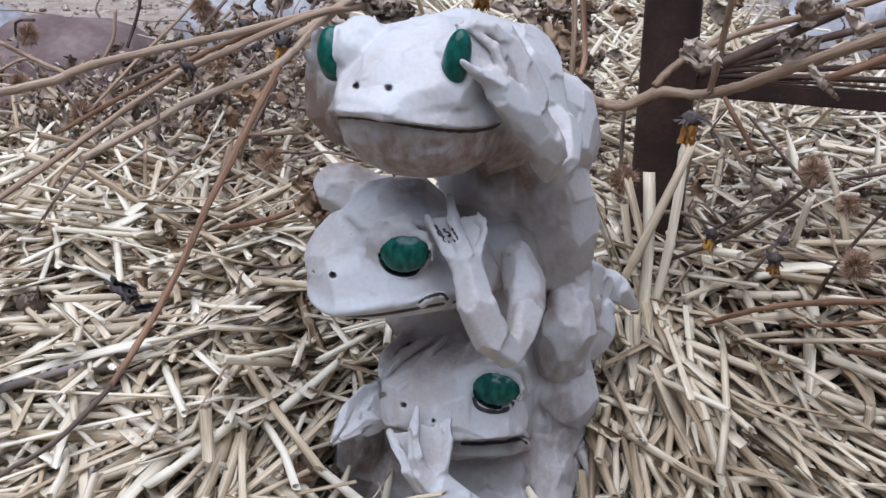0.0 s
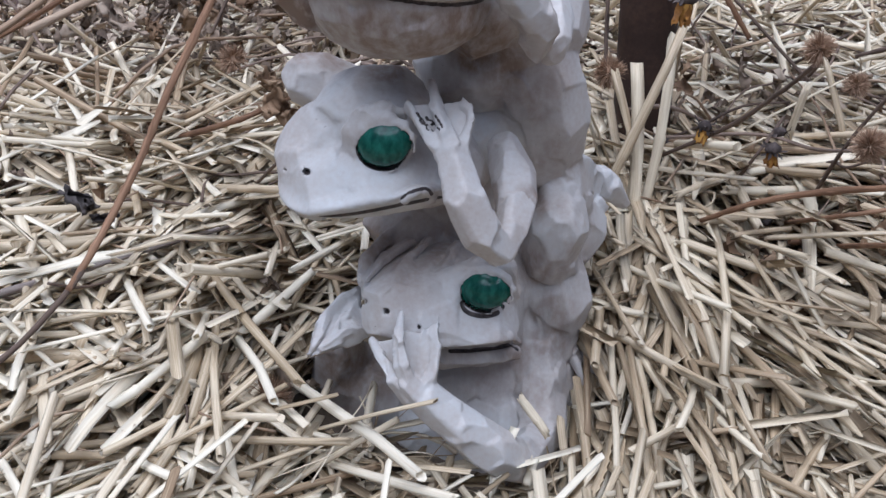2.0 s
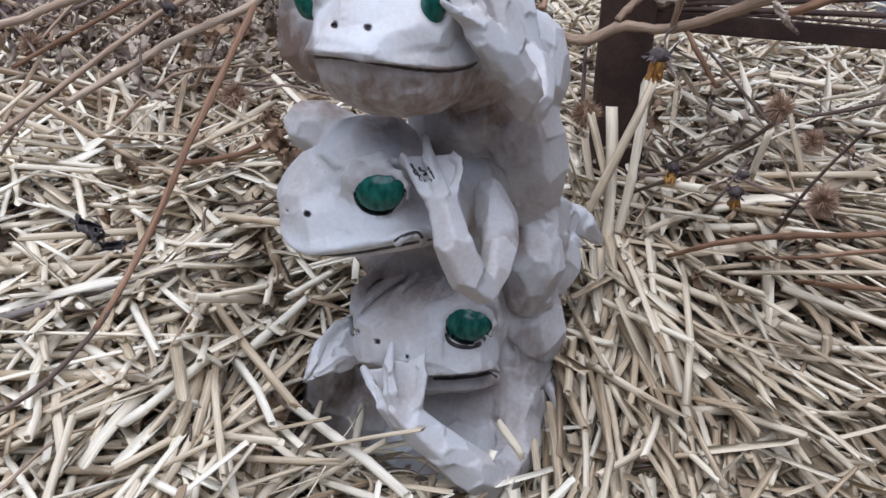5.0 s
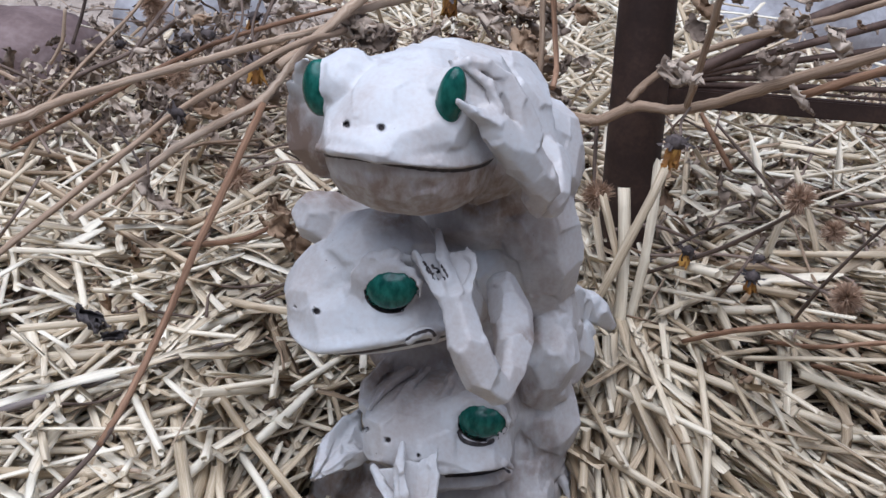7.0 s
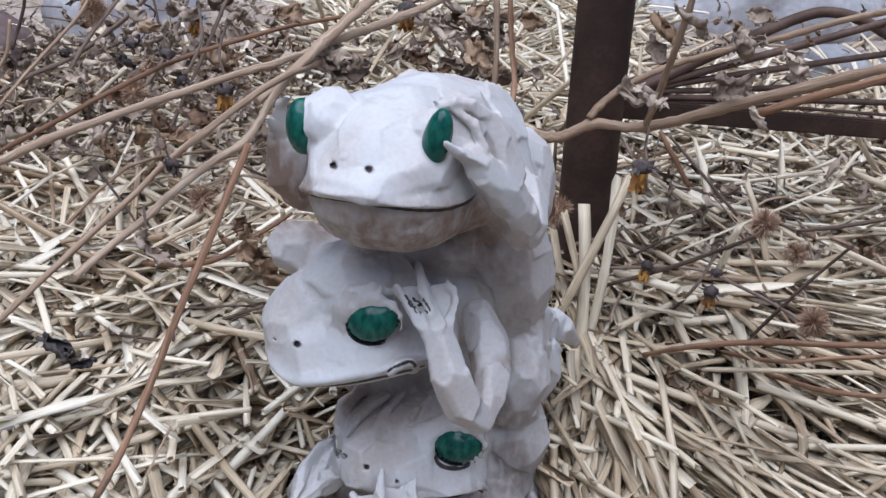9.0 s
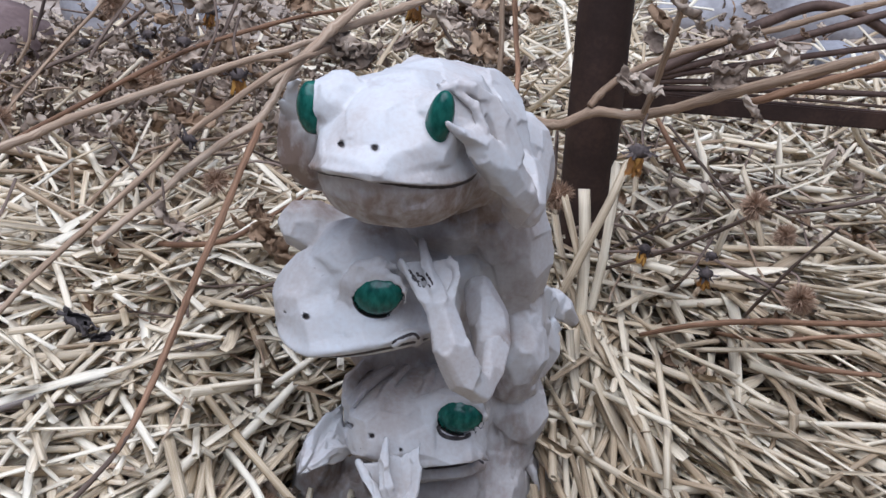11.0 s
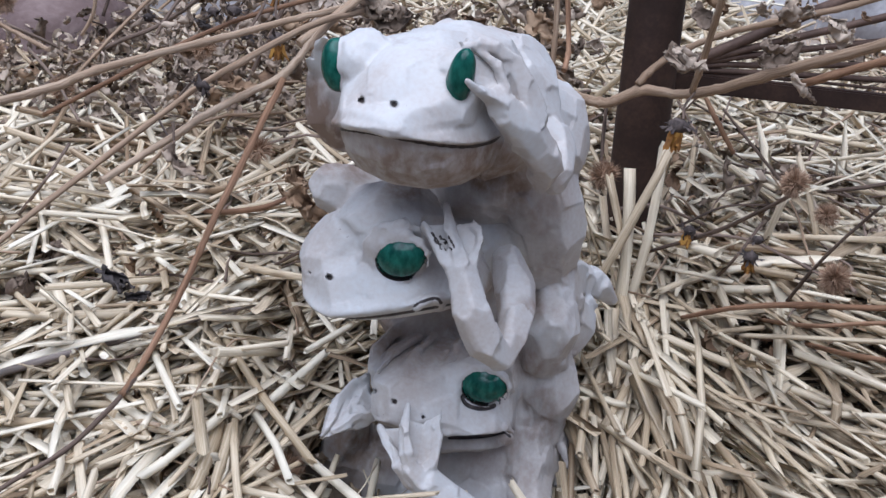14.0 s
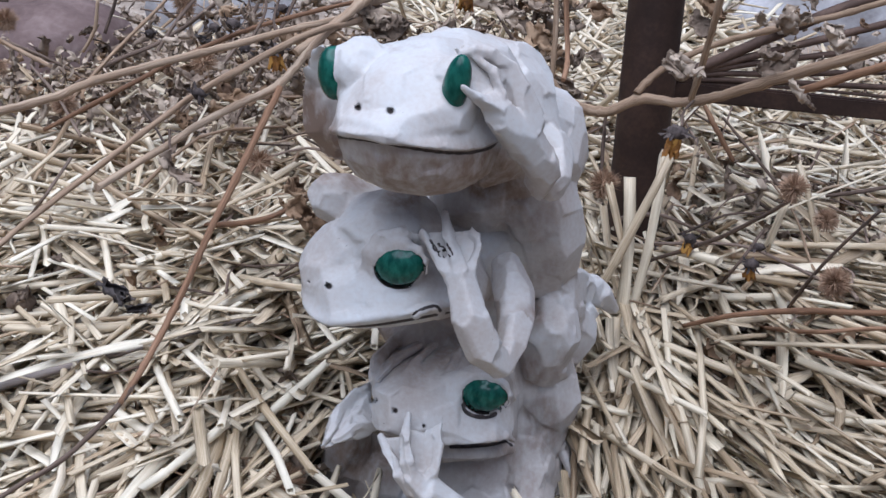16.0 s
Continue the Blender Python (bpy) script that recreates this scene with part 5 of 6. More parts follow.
def flat_bar(a, b, half):
    """A flat steel bar on edge, with worn corners."""
    a, b = Vector(a), Vector(b)
    bm = bmesh.new()
    bmesh.ops.create_cube(bm, size=1.0)
    bmesh.ops.scale(bm, vec=((b - a).length, 0.008, half * 2), verts=bm.verts)
    bmesh.ops.bevel(bm, geom=bm.edges[:], offset=0.0012, segments=2, affect="EDGES")
    me = bpy.data.meshes.new("flat_bar")
    bm.to_mesh(me)
    bm.free()
    me.materials.append(RUST)
    ob = new("flat_bar", me)
    ob.parent = frame_work
    ob.matrix_basis = Matrix.Translation((a + b) / 2 - frame_work.location) @ (b - a).to_track_quat("X", "Z").to_matrix().to_4x4()
    return ob


def rod(points, r):
    at = np.array(frame_work.location)
    p = glide([np.array(q) - at for q in points], 8)
    v, f = tube(p, [r] * len(p), 10)
    return mesh_object("rod", v, f, RUST_BROWN, frame_work)


# ---- the dead plant beside the statue ----
plant = tagged(holder("dead_plant", (-0.14, 0.72, 0.03)), "dead branching plant with bare tan stems and curled leaves", "dead plant")
stem(plant, STEM, [(-0.2373, 0.6000, 0.2926, 0.0024), (-0.2140, 0.6400, 0.2925, 0.0024), (-0.1990, 0.6480, 0.2985, 0.0023), (-0.1720, 0.6800, 0.3020, 0.0022), (-0.1410, 0.7200, 0.3040, 0.0022), (-0.1050, 0.7500, 0.3100, 0.0021), (-0.0850, 0.7600, 0.3140, 0.0021), (-0.0733, 0.7850, 0.3124, 0.0020), (-0.0546, 0.8200, 0.3103, 0.0019)], "stem")
stem(plant, STEM_RED, [(-0.3036, 0.9000, 0.1911, 0.0017), (-0.2401, 0.9000, 0.2284, 0.0018), (-0.2025, 0.9100, 0.2491, 0.0018), (-0.1549, 0.9400, 0.2672, 0.0018), (-0.0880, 0.9700, 0.2831, 0.0017), (-0.0295, 1.0000, 0.2896, 0.0016)], "stem")
stem(plant, STEM, [(-0.1568, 0.5050, 0.2913, 0.0017), (-0.1471, 0.5300, 0.2937, 0.0017), (-0.1330, 0.5580, 0.2985, 0.0018), (-0.1260, 0.5800, 0.3000, 0.0019), (-0.1100, 0.6300, 0.2995, 0.0020), (-0.0985, 0.6420, 0.3030, 0.0023), (-0.0910, 0.6650, 0.3075, 0.0023), (-0.0855, 0.6900, 0.3125, 0.0022), (-0.0742, 0.7150, 0.3223, 0.0026)], "stem")
stem(plant, STEM_RED, [(-0.0945, 0.6400, 0.3045, 0.0018), (-0.1035, 0.6220, 0.2850, 0.0019), (-0.1110, 0.6030, 0.2680, 0.0019), (-0.1220, 0.5830, 0.2440, 0.0018), (-0.1290, 0.5730, 0.2265, 0.0018), (-0.1349, 0.5600, 0.2129, 0.0018), (-0.1408, 0.5450, 0.2008, 0.0017), (-0.1469, 0.5300, 0.1896, 0.0016), (-0.1550, 0.5200, 0.1767, 0.0015)], "stem")
stem(plant, STEM_DARK, [(-0.1469, 0.5300, 0.1896, 0.0013), (-0.1550, 0.5200, 0.1767, 0.0013), (-0.1784, 0.5080, 0.1532, 0.0013), (-0.2034, 0.5000, 0.1378, 0.0012), (-0.2248, 0.4900, 0.1236, 0.0011)], "stem")
stem(plant, STEM, [(-0.2121, 0.4200, 0.2641, 0.0011), (-0.1935, 0.4600, 0.2736, 0.0012), (-0.1796, 0.4900, 0.2832, 0.0013), (-0.1614, 0.5200, 0.2946, 0.0014), (-0.1395, 0.5500, 0.3094, 0.0014), (-0.1242, 0.5900, 0.3158, 0.0016), (-0.0864, 0.6800, 0.3236, 0.0020), (-0.0604, 0.7400, 0.3210, 0.0022)], "stem")
stem(plant, STEM, [(-0.4182, 1.1000, 0.2154, 0.0020), (-0.3891, 1.1000, 0.2015, 0.0020), (-0.3338, 1.0200, 0.2082, 0.0019)], "stem")
stem(plant, STEM_RED, [(-0.3180, 0.8914, 0.0799, 0.0022), (-0.2767, 0.9311, 0.0881, 0.0022), (-0.2267, 0.9677, 0.0917, 0.0025), (-0.1369, 0.8300, 0.1546, 0.0020), (-0.1015, 0.8600, 0.1631, 0.0016), (-0.0775, 0.9000, 0.1646, 0.0013)], "stem")
stem(plant, STEM, [(-0.3135, 1.1000, 0.2492, 0.0015), (-0.3175, 1.1000, 0.2219, 0.0017), (-0.3287, 1.1000, 0.2014, 0.0015)], "white_twig")
stem(plant, STEM_DARK, [(-0.2282, 0.8284, 0.0606, 0.0012), (-0.1803, 0.8550, 0.0695, 0.0012), (-0.1475, 0.8831, 0.0778, 0.0013), (-0.0917, 0.7600, 0.1574, 0.0011)], "stem")
stem(plant, STEM_DARK, [(-0.3452, 0.9206, 0.0863, 0.0013), (-0.2901, 0.8500, 0.1577, 0.0012), (-0.2943, 0.9300, 0.1594, 0.0013)], "twig")
stem(plant, STEM_DARK, [(-0.2754, 0.9267, 0.0874, 0.0011), (-0.2624, 0.9032, 0.0827, 0.0011), (-0.2579, 0.8750, 0.0755, 0.0011)], "twig")
stem(plant, STEM_DARK, [(-0.1867, 0.7200, 0.2650, 0.0008), (-0.1592, 0.6400, 0.2746, 0.0007), (-0.1364, 0.5600, 0.2892, 0.0005)], "twig")
curled_leaf((-0.1318, 0.5390, 0.2885), 0.0095, plant, (15, 82, 20), LEAF)
stem(plant, STEM_DARK, [(-0.1345, 0.5500, 0.3060, 0.0006), (-0.1330, 0.5440, 0.3000, 0.0006), (-0.1320, 0.5400, 0.2930, 0.0005)], "leaf_stalk")
curled_leaf((-0.0480, 0.7450, 0.3175), 0.0107, plant, (60, 30, 20), LEAF)
curled_leaf((-0.0369, 0.7500, 0.3138), 0.0089, plant, (20, 60, 100), LEAF)
curled_leaf((-0.2183, 0.7627, 0.1206), 0.0148, plant, (30, 50, -20), LEAF_DARK)
curled_leaf((-0.2063, 0.7627, 0.1132), 0.0078, plant, (60, 20, 60), LEAF_DARK)
curled_leaf((-0.2859, 0.8425, 0.0976), 0.0146, plant, (20, 10, 10), LEAF)
curled_leaf((-0.2902, 0.7989, 0.0842), 0.0165, plant, (10, -15, -30), LEAF)
curled_leaf((-0.1013, 0.7600, 0.2025), 0.0101, plant, (40, 40, 70), LEAF_BROWN)
curled_leaf((-0.1488, 0.8200, 0.2427), 0.0120, plant, (20, 40, 40), LEAF_BROWN)
curled_leaf((-0.1880, 0.8600, 0.2456), 0.0102, plant, (10, 70, 40), LEAF)
curled_leaf((-0.1106, 0.7600, 0.2622), 0.0083, plant, (10, 80, 10), LEAF)
stem(plant, STEM, [(-0.0930, 0.6950, 0.3100, 0.0024), (-0.0742, 0.7150, 0.3223, 0.0028), (-0.0607, 0.7350, 0.3313, 0.0032), (-0.0467, 0.7500, 0.3417, 0.0032), (-0.0324, 0.7600, 0.3524, 0.0029), (-0.0148, 0.7700, 0.3664, 0.0029)], "stem")
stem(plant, STEM, [(-0.0623, 0.7400, 0.3293, 0.0022), (-0.0430, 0.7600, 0.3319, 0.0026), (-0.0185, 0.8000, 0.3317, 0.0027), (0.0084, 0.8400, 0.3335, 0.0025), (0.0336, 0.8800, 0.3369, 0.0026)], "stem")
curled_leaf((-0.0492, 0.7500, 0.3180), 0.0149, plant, (70, 20, 10), LEAF)
curled_leaf((-0.0574, 0.7450, 0.3256), 0.0109, plant, (100, 40, 60), LEAF)
curled_leaf((-0.0374, 0.7600, 0.3103), 0.0099, plant, (50, 10, -30), LEAF_BROWN)
curled_leaf((0.0294, 1.0000, 0.2764), 0.0156, plant, (20, 80, 10), LEAF)
curled_leaf((0.0101, 0.9600, 0.2663), 0.0109, plant, (60, 50, 40), LEAF_BROWN)
curled_leaf((-0.0119, 0.9000, 0.2815), 0.0094, plant, (40, 20, 80), LEAF)
curled_leaf((0.0468, 1.0500, 0.2413), 0.0119, plant, (90, 10, 30), LEAF)
curled_leaf((0.0807, 1.1600, 0.2181), 0.0152, plant, (15, 85, 0), LEAF_BROWN)
curled_leaf((-0.2371, 1.2600, 0.2171), 0.0150, plant, (10, 80, 30), LEAF)
curled_leaf((-0.2265, 1.1200, 0.2106), 0.0106, plant, (20, 70, 60), LEAF_DARK)
curled_leaf((-0.2481, 0.9900, 0.1768), 0.0078, plant, (10, 80, 0), LEAF)
curled_leaf((-0.1309, 0.8500, 0.2599), 0.0104, plant, (30, 60, 20), LEAF)
curled_leaf((-0.3337, 1.2800, 0.1919), 0.0130, plant, (10, 80, 20), LEAF)
curled_leaf((-0.0875, 0.9500, 0.2963), 0.0105, plant, (60, 30, 70), LEAF_BROWN)
curled_leaf((-0.1071, 0.9800, 0.2926), 0.0100, plant, (20, 60, 10), LEAF)
curled_leaf((-0.2167, 1.0400, 0.2058), 0.0126, plant, (80, 20, 30), LEAF_BROWN)
curled_leaf((-0.2742, 1.1500, 0.1863), 0.0109, plant, (40, 60, 0), LEAF)
curled_leaf((-0.1797, 1.0500, 0.2277), 0.0108, plant, (60, 10, 90), LEAF)
curled_leaf((0.0956, 1.1500, 0.2419), 0.0130, plant, (30, 70, 0), LEAF)
curled_leaf((0.1332, 1.2000, 0.2417), 0.0115, plant, (60, 20, 0), LEAF_BROWN)
stem(plant, STEM_GREY, [(-0.3112, 0.7150, 0.0639, 0.0029), (-0.2736, 0.7350, 0.0707, 0.0028), (-0.2266, 0.7550, 0.0801, 0.0026), (-0.1780, 0.7750, 0.0898, 0.0021), (-0.1239, 0.7950, 0.0998, 0.0014)], "stem")
curled_leaf((-0.0985, 0.8000, 0.1683), 0.0165, plant, (40, 70, 30), LEAF_BROWN)
curled_leaf((-0.1092, 0.8300, 0.1785), 0.0120, plant, (70, 40, 80), LEAF_BROWN)
curled_leaf((-0.1687, 0.9000, 0.2249), 0.0110, plant, (30, 60, 10), LEAF_BROWN)
# ---- the dead vine in front of the post ----
vine = tagged(holder("dead_vine", (0.16, 0.88, 0.08)), "thick dry tan vine stem arching past the steel post", "dead vine")
stem(vine, STEM, [(0.0099, 0.9200, 0.2379, 0.0036), (0.0306, 0.9100, 0.2485, 0.0035), (0.0628, 0.9000, 0.2509, 0.0039), (0.0736, 0.9000, 0.2428, 0.0039), (0.0850, 0.9000, 0.2339, 0.0039), (0.1009, 0.9000, 0.2293, 0.0039), (0.1147, 0.9000, 0.2300, 0.0039), (0.1347, 0.8950, 0.2414, 0.0039), (0.1597, 0.8850, 0.2431, 0.0035), (0.1800, 0.8750, 0.2496, 0.0038), (0.2092, 0.8500, 0.2687, 0.0040), (0.2497, 0.8000, 0.3005, 0.0038), (0.2819, 0.7600, 0.3260, 0.0032)], "main_stem")
stem(vine, STEM_RED, [(0.2414, 0.8750, 0.2586, 0.0028), (0.2777, 0.8500, 0.2809, 0.0031), (0.3083, 0.8200, 0.3025, 0.0030), (0.3474, 0.7900, 0.3272, 0.0028)], "branch")
stem(vine, STEM, [(0.1308, 0.8950, 0.2454, 0.0028), (0.1437, 0.9000, 0.2589, 0.0028), (0.1619, 0.9050, 0.2702, 0.0024), (0.1941, 0.9100, 0.2842, 0.0024), (0.2337, 0.9100, 0.2965, 0.0024), (0.2694, 0.9100, 0.3066, 0.0024), (0.3006, 0.9000, 0.3205, 0.0024), (0.3306, 0.8900, 0.3321, 0.0024), (0.3842, 0.8800, 0.3504, 0.0023)], "branch")
stem(vine, STEM, [(0.1672, 0.8750, 0.2489, 0.0024), (0.1666, 0.8500, 0.2768, 0.0025), (0.1660, 0.8300, 0.3036, 0.0022), (0.1651, 0.8100, 0.3291, 0.0025), (0.1665, 0.8000, 0.3528, 0.0021), (0.1660, 0.7900, 0.3755, 0.0020)], "branch")
stem(vine, STEM_RED, [(0.1765, 0.8700, 0.2455, 0.0016), (0.1847, 0.8600, 0.2318, 0.0020), (0.1998, 0.8600, 0.2093, 0.0016)], "broken_twig")
stem(vine, STEM_RED, [(0.0783, 0.9800, 0.3260, 0.0021), (0.0827, 0.9700, 0.2774, 0.0021), (0.0839, 0.9500, 0.2526, 0.0021), (0.0804, 0.9300, 0.2433, 0.0021)], "branch")
stem(vine, STEM_DARK, [(0.1662, 0.8600, 0.2517, 0.0008), (0.1490, 0.8000, 0.2591, 0.0009), (0.1437, 0.7720, 0.2572, 0.0009)], "flower_stalk")
curled_leaf((0.1424, 0.8000, 0.2889), 0.0107, vine, (20, 80, 10), LEAF)
curled_leaf((0.1631, 0.8000, 0.3386), 0.0140, vine, (10, 70, 30), LEAF)
curled_leaf((0.2314, 0.8800, 0.3066), 0.0101, vine, (20, 60, -30), LEAF)
curled_leaf((0.2417, 0.8900, 0.3243), 0.0109, vine, (50, 20, -30), LEAF)
curled_leaf((0.2624, 0.8600, 0.2973), 0.0108, vine, (30, 60, 70), LEAF)
curled_leaf((0.2213, 0.8700, 0.2749), 0.0133, vine, (60, 10, 30), LEAF)
curled_leaf((0.2484, 0.8800, 0.2502), 0.0080, vine, (10, 80, 0), LEAF)
curled_leaf((0.0996, 1.2800, 0.1696), 0.0147, vine, (10, 80, 0), LEAF_BROWN)
curled_leaf((0.1504, 0.8680, 0.2681), 0.0125, vine, (30, 70, 20), LEAF)
curled_leaf((0.2100, 0.8380, 0.2868), 0.0135, vine, (20, 60, 110), LEAF)
curled_leaf((0.2411, 0.8150, 0.3107), 0.0125, vine, (60, 80, 40), LEAF)
curled_leaf((0.2186, 0.8450, 0.3113), 0.0105, vine, (10, 75, 70), LEAF)
curled_leaf((0.1651, 0.8620, 0.3183), 0.013, vine, (40, 80, 10), LEAF_BROWN)
curled_leaf((0.2222, 0.8150, 0.2734), 0.0085, vine, (20, 85, 30), LEAF)
curled_leaf((0.1636, 0.8620, 0.3034), 0.01, vine, (70, 60, 0), LEAF)
# ---- thin dark stalks with dry heads ----
stalks = tagged(holder("dead_flower_stalks", (0.25, 0.8, 0.08)), "thin dark reddish stalks of dead flowers leaning over straw", "dead plant")
stem(stalks, STEM_DARK, [(0.1506, 0.8900, 0.1159, 0.0013), (0.1883, 0.8400, 0.1556, 0.0016), (0.2032, 0.7800, 0.1957, 0.0014), (0.2087, 0.7350, 0.2243, 0.0014)], "stem")
stem(stalks, STEM_DARK, [(0.2266, 0.7200, 0.2339, 0.0010), (0.2420, 0.7000, 0.2450, 0.0013), (0.2689, 0.6800, 0.2603, 0.0012)], "stem")
stem(stalks, STEM_RED, [(0.1718, 0.8200, 0.0969, 0.0016), (0.1967, 0.7800, 0.1250, 0.0019), (0.2283, 0.7500, 0.1437, 0.0021), (0.2598, 0.7200, 0.1583, 0.0020), (0.2923, 0.6900, 0.1736, 0.0020)], "stem")
stem(stalks, STEM_RED, [(0.2370, 0.8559, 0.0822, 0.0016), (0.2437, 0.7600, 0.1247, 0.0015), (0.2681, 0.7400, 0.1376, 0.0014), (0.3056, 0.7200, 0.1510, 0.0014)], "stem")
stem(stalks, STEM_RED, [(0.2360, 0.8368, 0.0764, 0.0020), (0.2695, 0.8415, 0.0716, 0.0020), (0.2714, 0.7400, 0.1145, 0.0018), (0.3104, 0.7200, 0.1212, 0.0017)], "stem")
stem(stalks, STEM_DARK, [(0.1569, 0.9000, 0.1277, 0.0013), (0.2169, 0.8800, 0.1377, 0.0012), (0.2419, 0.8300, 0.1443, 0.0012), (0.2283, 0.7000, 0.1859, 0.0010)], "stem")
stem(stalks, STEM_DARK, [(0.2325, 0.7800, 0.1332, 0.0013), (0.2327, 0.7400, 0.1728, 0.0012), (0.2409, 0.7200, 0.2023, 0.0010), (0.2538, 0.7000, 0.2338, 0.0010)], "stem")
stem(stalks, STEM_DARK, [(0.2016, 0.8834, 0.0949, 0.0013), (0.2141, 0.8600, 0.1310, 0.0012), (0.2337, 0.8800, 0.1506, 0.0012)], "stem")
stem(stalks, STEM_DARK, [(0.2099, 0.9600, 0.2132, 0.0011), (0.2346, 0.9400, 0.1887, 0.0013), (0.2587, 0.9200, 0.1648, 0.0013)], "stem")
stem(stalks, STEM_DARK, [(0.1135, 0.9200, 0.2234, 0.0012), (0.1127, 0.9100, 0.1961, 0.0015), (0.1131, 0.9000, 0.1688, 0.0012)], "stem")
bristle_head((0.2073, 0.7230, 0.2366), 0.0100, stalks)
bristle_head((0.2212, 0.6600, 0.2024), 0.0100, stalks)
bristle_head((0.2323, 0.7300, 0.2145), 0.0081, stalks)
bristle_head((0.1140, 0.8900, 0.1767), 0.0119, stalks)
flower_head((0.1397, 0.7680, 0.2504), 0.0115, stalks, 1)
flower_head((0.1740, 0.8500, 0.1489), 0.0087, stalks, 1)
flower_head((0.2131, 0.8200, 0.1438), 0.0092, stalks, 1)
flower_head((0.2220, 0.8400, 0.1493), 0.0078, stalks, 0)
flower_head((0.1515, 0.8800, 0.1293), 0.0074, stalks, 0)
flower_head((0.3032, 0.7937, 0.0531), 0.0104, stalks, 0)
flower_head((0.2205, 0.8448, 0.0853), 0.0081, stalks, 0)
left_heads = tagged(holder("dead_flower_clump", (-0.2, 1.1, 0.1)), "clump of withered black and orange flower heads on thin twigs", "dead plant")
flower_head((-0.1240, 0.5660, 0.3170), 0.0062, left_heads, 0)
bristle_head((-0.2730, 1.2490, 0.2260), 0.0120, left_heads)
flower_head((-0.1670, 0.9220, 0.2700), 0.0095, left_heads, 0)
flower_head((-0.2320, 1.2050, 0.2020), 0.0100, left_heads, 0)
flower_head((-0.1170, 0.7900, 0.2841), 0.0100, left_heads, 1)
flower_head((-0.1536, 0.9000, 0.2587), 0.0073, left_heads, 0)
flower_head((0.0048, 1.0000, 0.2906), 0.0129, left_heads, 1)
flower_head((-0.1877, 1.3500, 0.1923), 0.0127, left_heads, 1)
flower_head((-0.2155, 1.1505, 0.0959), 0.0085, left_heads, 0)
flower_head((-0.2806, 1.1500, 0.2059), 0.0093, left_heads, 0)
bristle_head((-0.3330, 1.0500, 0.1678), 0.0116, left_heads)
bristle_head((-0.1934, 0.9500, 0.2362), 0.0103, left_heads)
bristle_head((-0.1376, 0.8600, 0.1887), 0.0104, left_heads)
bristle_head((-0.4289, 1.2000, 0.2026), 0.0119, left_heads)
bristle_head((-0.2862, 1.3500, 0.1968), 0.0148, left_heads)
bristle_head((-0.4221, 1.1500, 0.1686), 0.0094, left_heads)
bristle_head((-0.1898, 0.7649, 0.0721), 0.0111, left_heads)
bristle_head((-0.0946, 0.6779, 0.0393), 0.0124, left_heads)
stem(left_heads, STEM_DARK, [(-0.1168, 0.8000, 0.2912, 0.0009), (-0.1225, 0.8200, 0.3019, 0.0009), (-0.1192, 0.8400, 0.3172, 0.0009)], "stem")
stem(left_heads, STEM_DARK, [(-0.1515, 0.9000, 0.2649, 0.0010), (-0.1424, 0.9200, 0.2841, 0.0010), (-0.1455, 0.9400, 0.3013, 0.0010)], "stem")
stem(left_heads, STEM_DARK, [(-0.4020, 1.2000, 0.1189, 0.0017), (-0.3444, 1.2400, 0.1544, 0.0022), (-0.2916, 1.2600, 0.1779, 0.0023), (-0.2377, 1.2800, 0.2189, 0.0023), (-0.2144, 1.2800, 0.2478, 0.0022)], "stem")
stem(left_heads, STEM_DARK, [(-0.2945, 1.2000, 0.1654, 0.0016), (-0.2726, 1.2300, 0.2042, 0.0019), (-0.2503, 1.2600, 0.2329, 0.0019)], "stem")
stem(left_heads, STEM, [(-0.3415, 1.1000, 0.1576, 0.0015), (-0.3126, 1.1500, 0.1916, 0.0018), (-0.2757, 1.2000, 0.2311, 0.0016), (-0.2688, 1.2200, 0.2494, 0.0016)], "stem")
stem(left_heads, STEM_DARK, [(-0.3485, 1.2500, 0.1834, 0.0017), (-0.3381, 1.2600, 0.2185, 0.0017), (-0.3339, 1.2600, 0.2464, 0.0017)], "stem")
stem(left_heads, STEM_DARK, [(-0.3761, 1.1000, 0.1869, 0.0014), (-0.3376, 1.0500, 0.1724, 0.0014), (-0.3056, 1.0000, 0.1555, 0.0013)], "stem")
# ---- straws that stand out of the bed ----
lay_straw((0.1304, 0.8800, 0.1864), (0.1281, 0.8300, 0.0782), 0.0040)
lay_straw((0.1154, 0.8700, 0.1816), (0.1326, 0.8550, 0.1203), 0.0040)
lay_straw((0.1570, 0.8600, 0.2167), (0.1086, 0.8450, 0.1036), 0.0036)
lay_straw((0.1558, 0.8900, 0.2027), (0.1366, 0.8500, 0.0854), 0.0037)
lay_straw((0.1583, 0.8800, 0.2056), (0.1560, 0.8900, 0.1696), 0.0020)
lay_straw((0.1237, 0.8200, 0.1017), (0.1162, 0.7350, 0.0067), 0.0031)
lay_straw((0.1165, 0.8100, 0.1034), (0.1353, 0.7500, 0.0357), 0.0030)
lay_straw((0.1304, 0.8200, 0.0871), (0.1338, 0.7600, 0.0353), 0.0027)
lay_straw((0.0839, 0.8300, 0.1892), (0.1120, 0.8350, 0.1269), 0.0016)
lay_straw((0.0899, 0.8400, 0.1782), (0.1092, 0.8400, 0.1164), 0.0016)
lay_straw((0.0814, 0.8300, 0.1971), (0.1012, 0.8400, 0.1456), 0.0016)
lay_straw((0.1328, 0.8122, 0.0864), (0.2261, 0.7322, 0.0452), 0.0030)
lay_straw((0.1575, 0.8080, 0.0874), (0.2959, 0.7685, 0.0545), 0.0042)
lay_straw((0.0949, 0.7700, 0.0618), (0.1269, 0.7500, 0.0611), 0.0041)
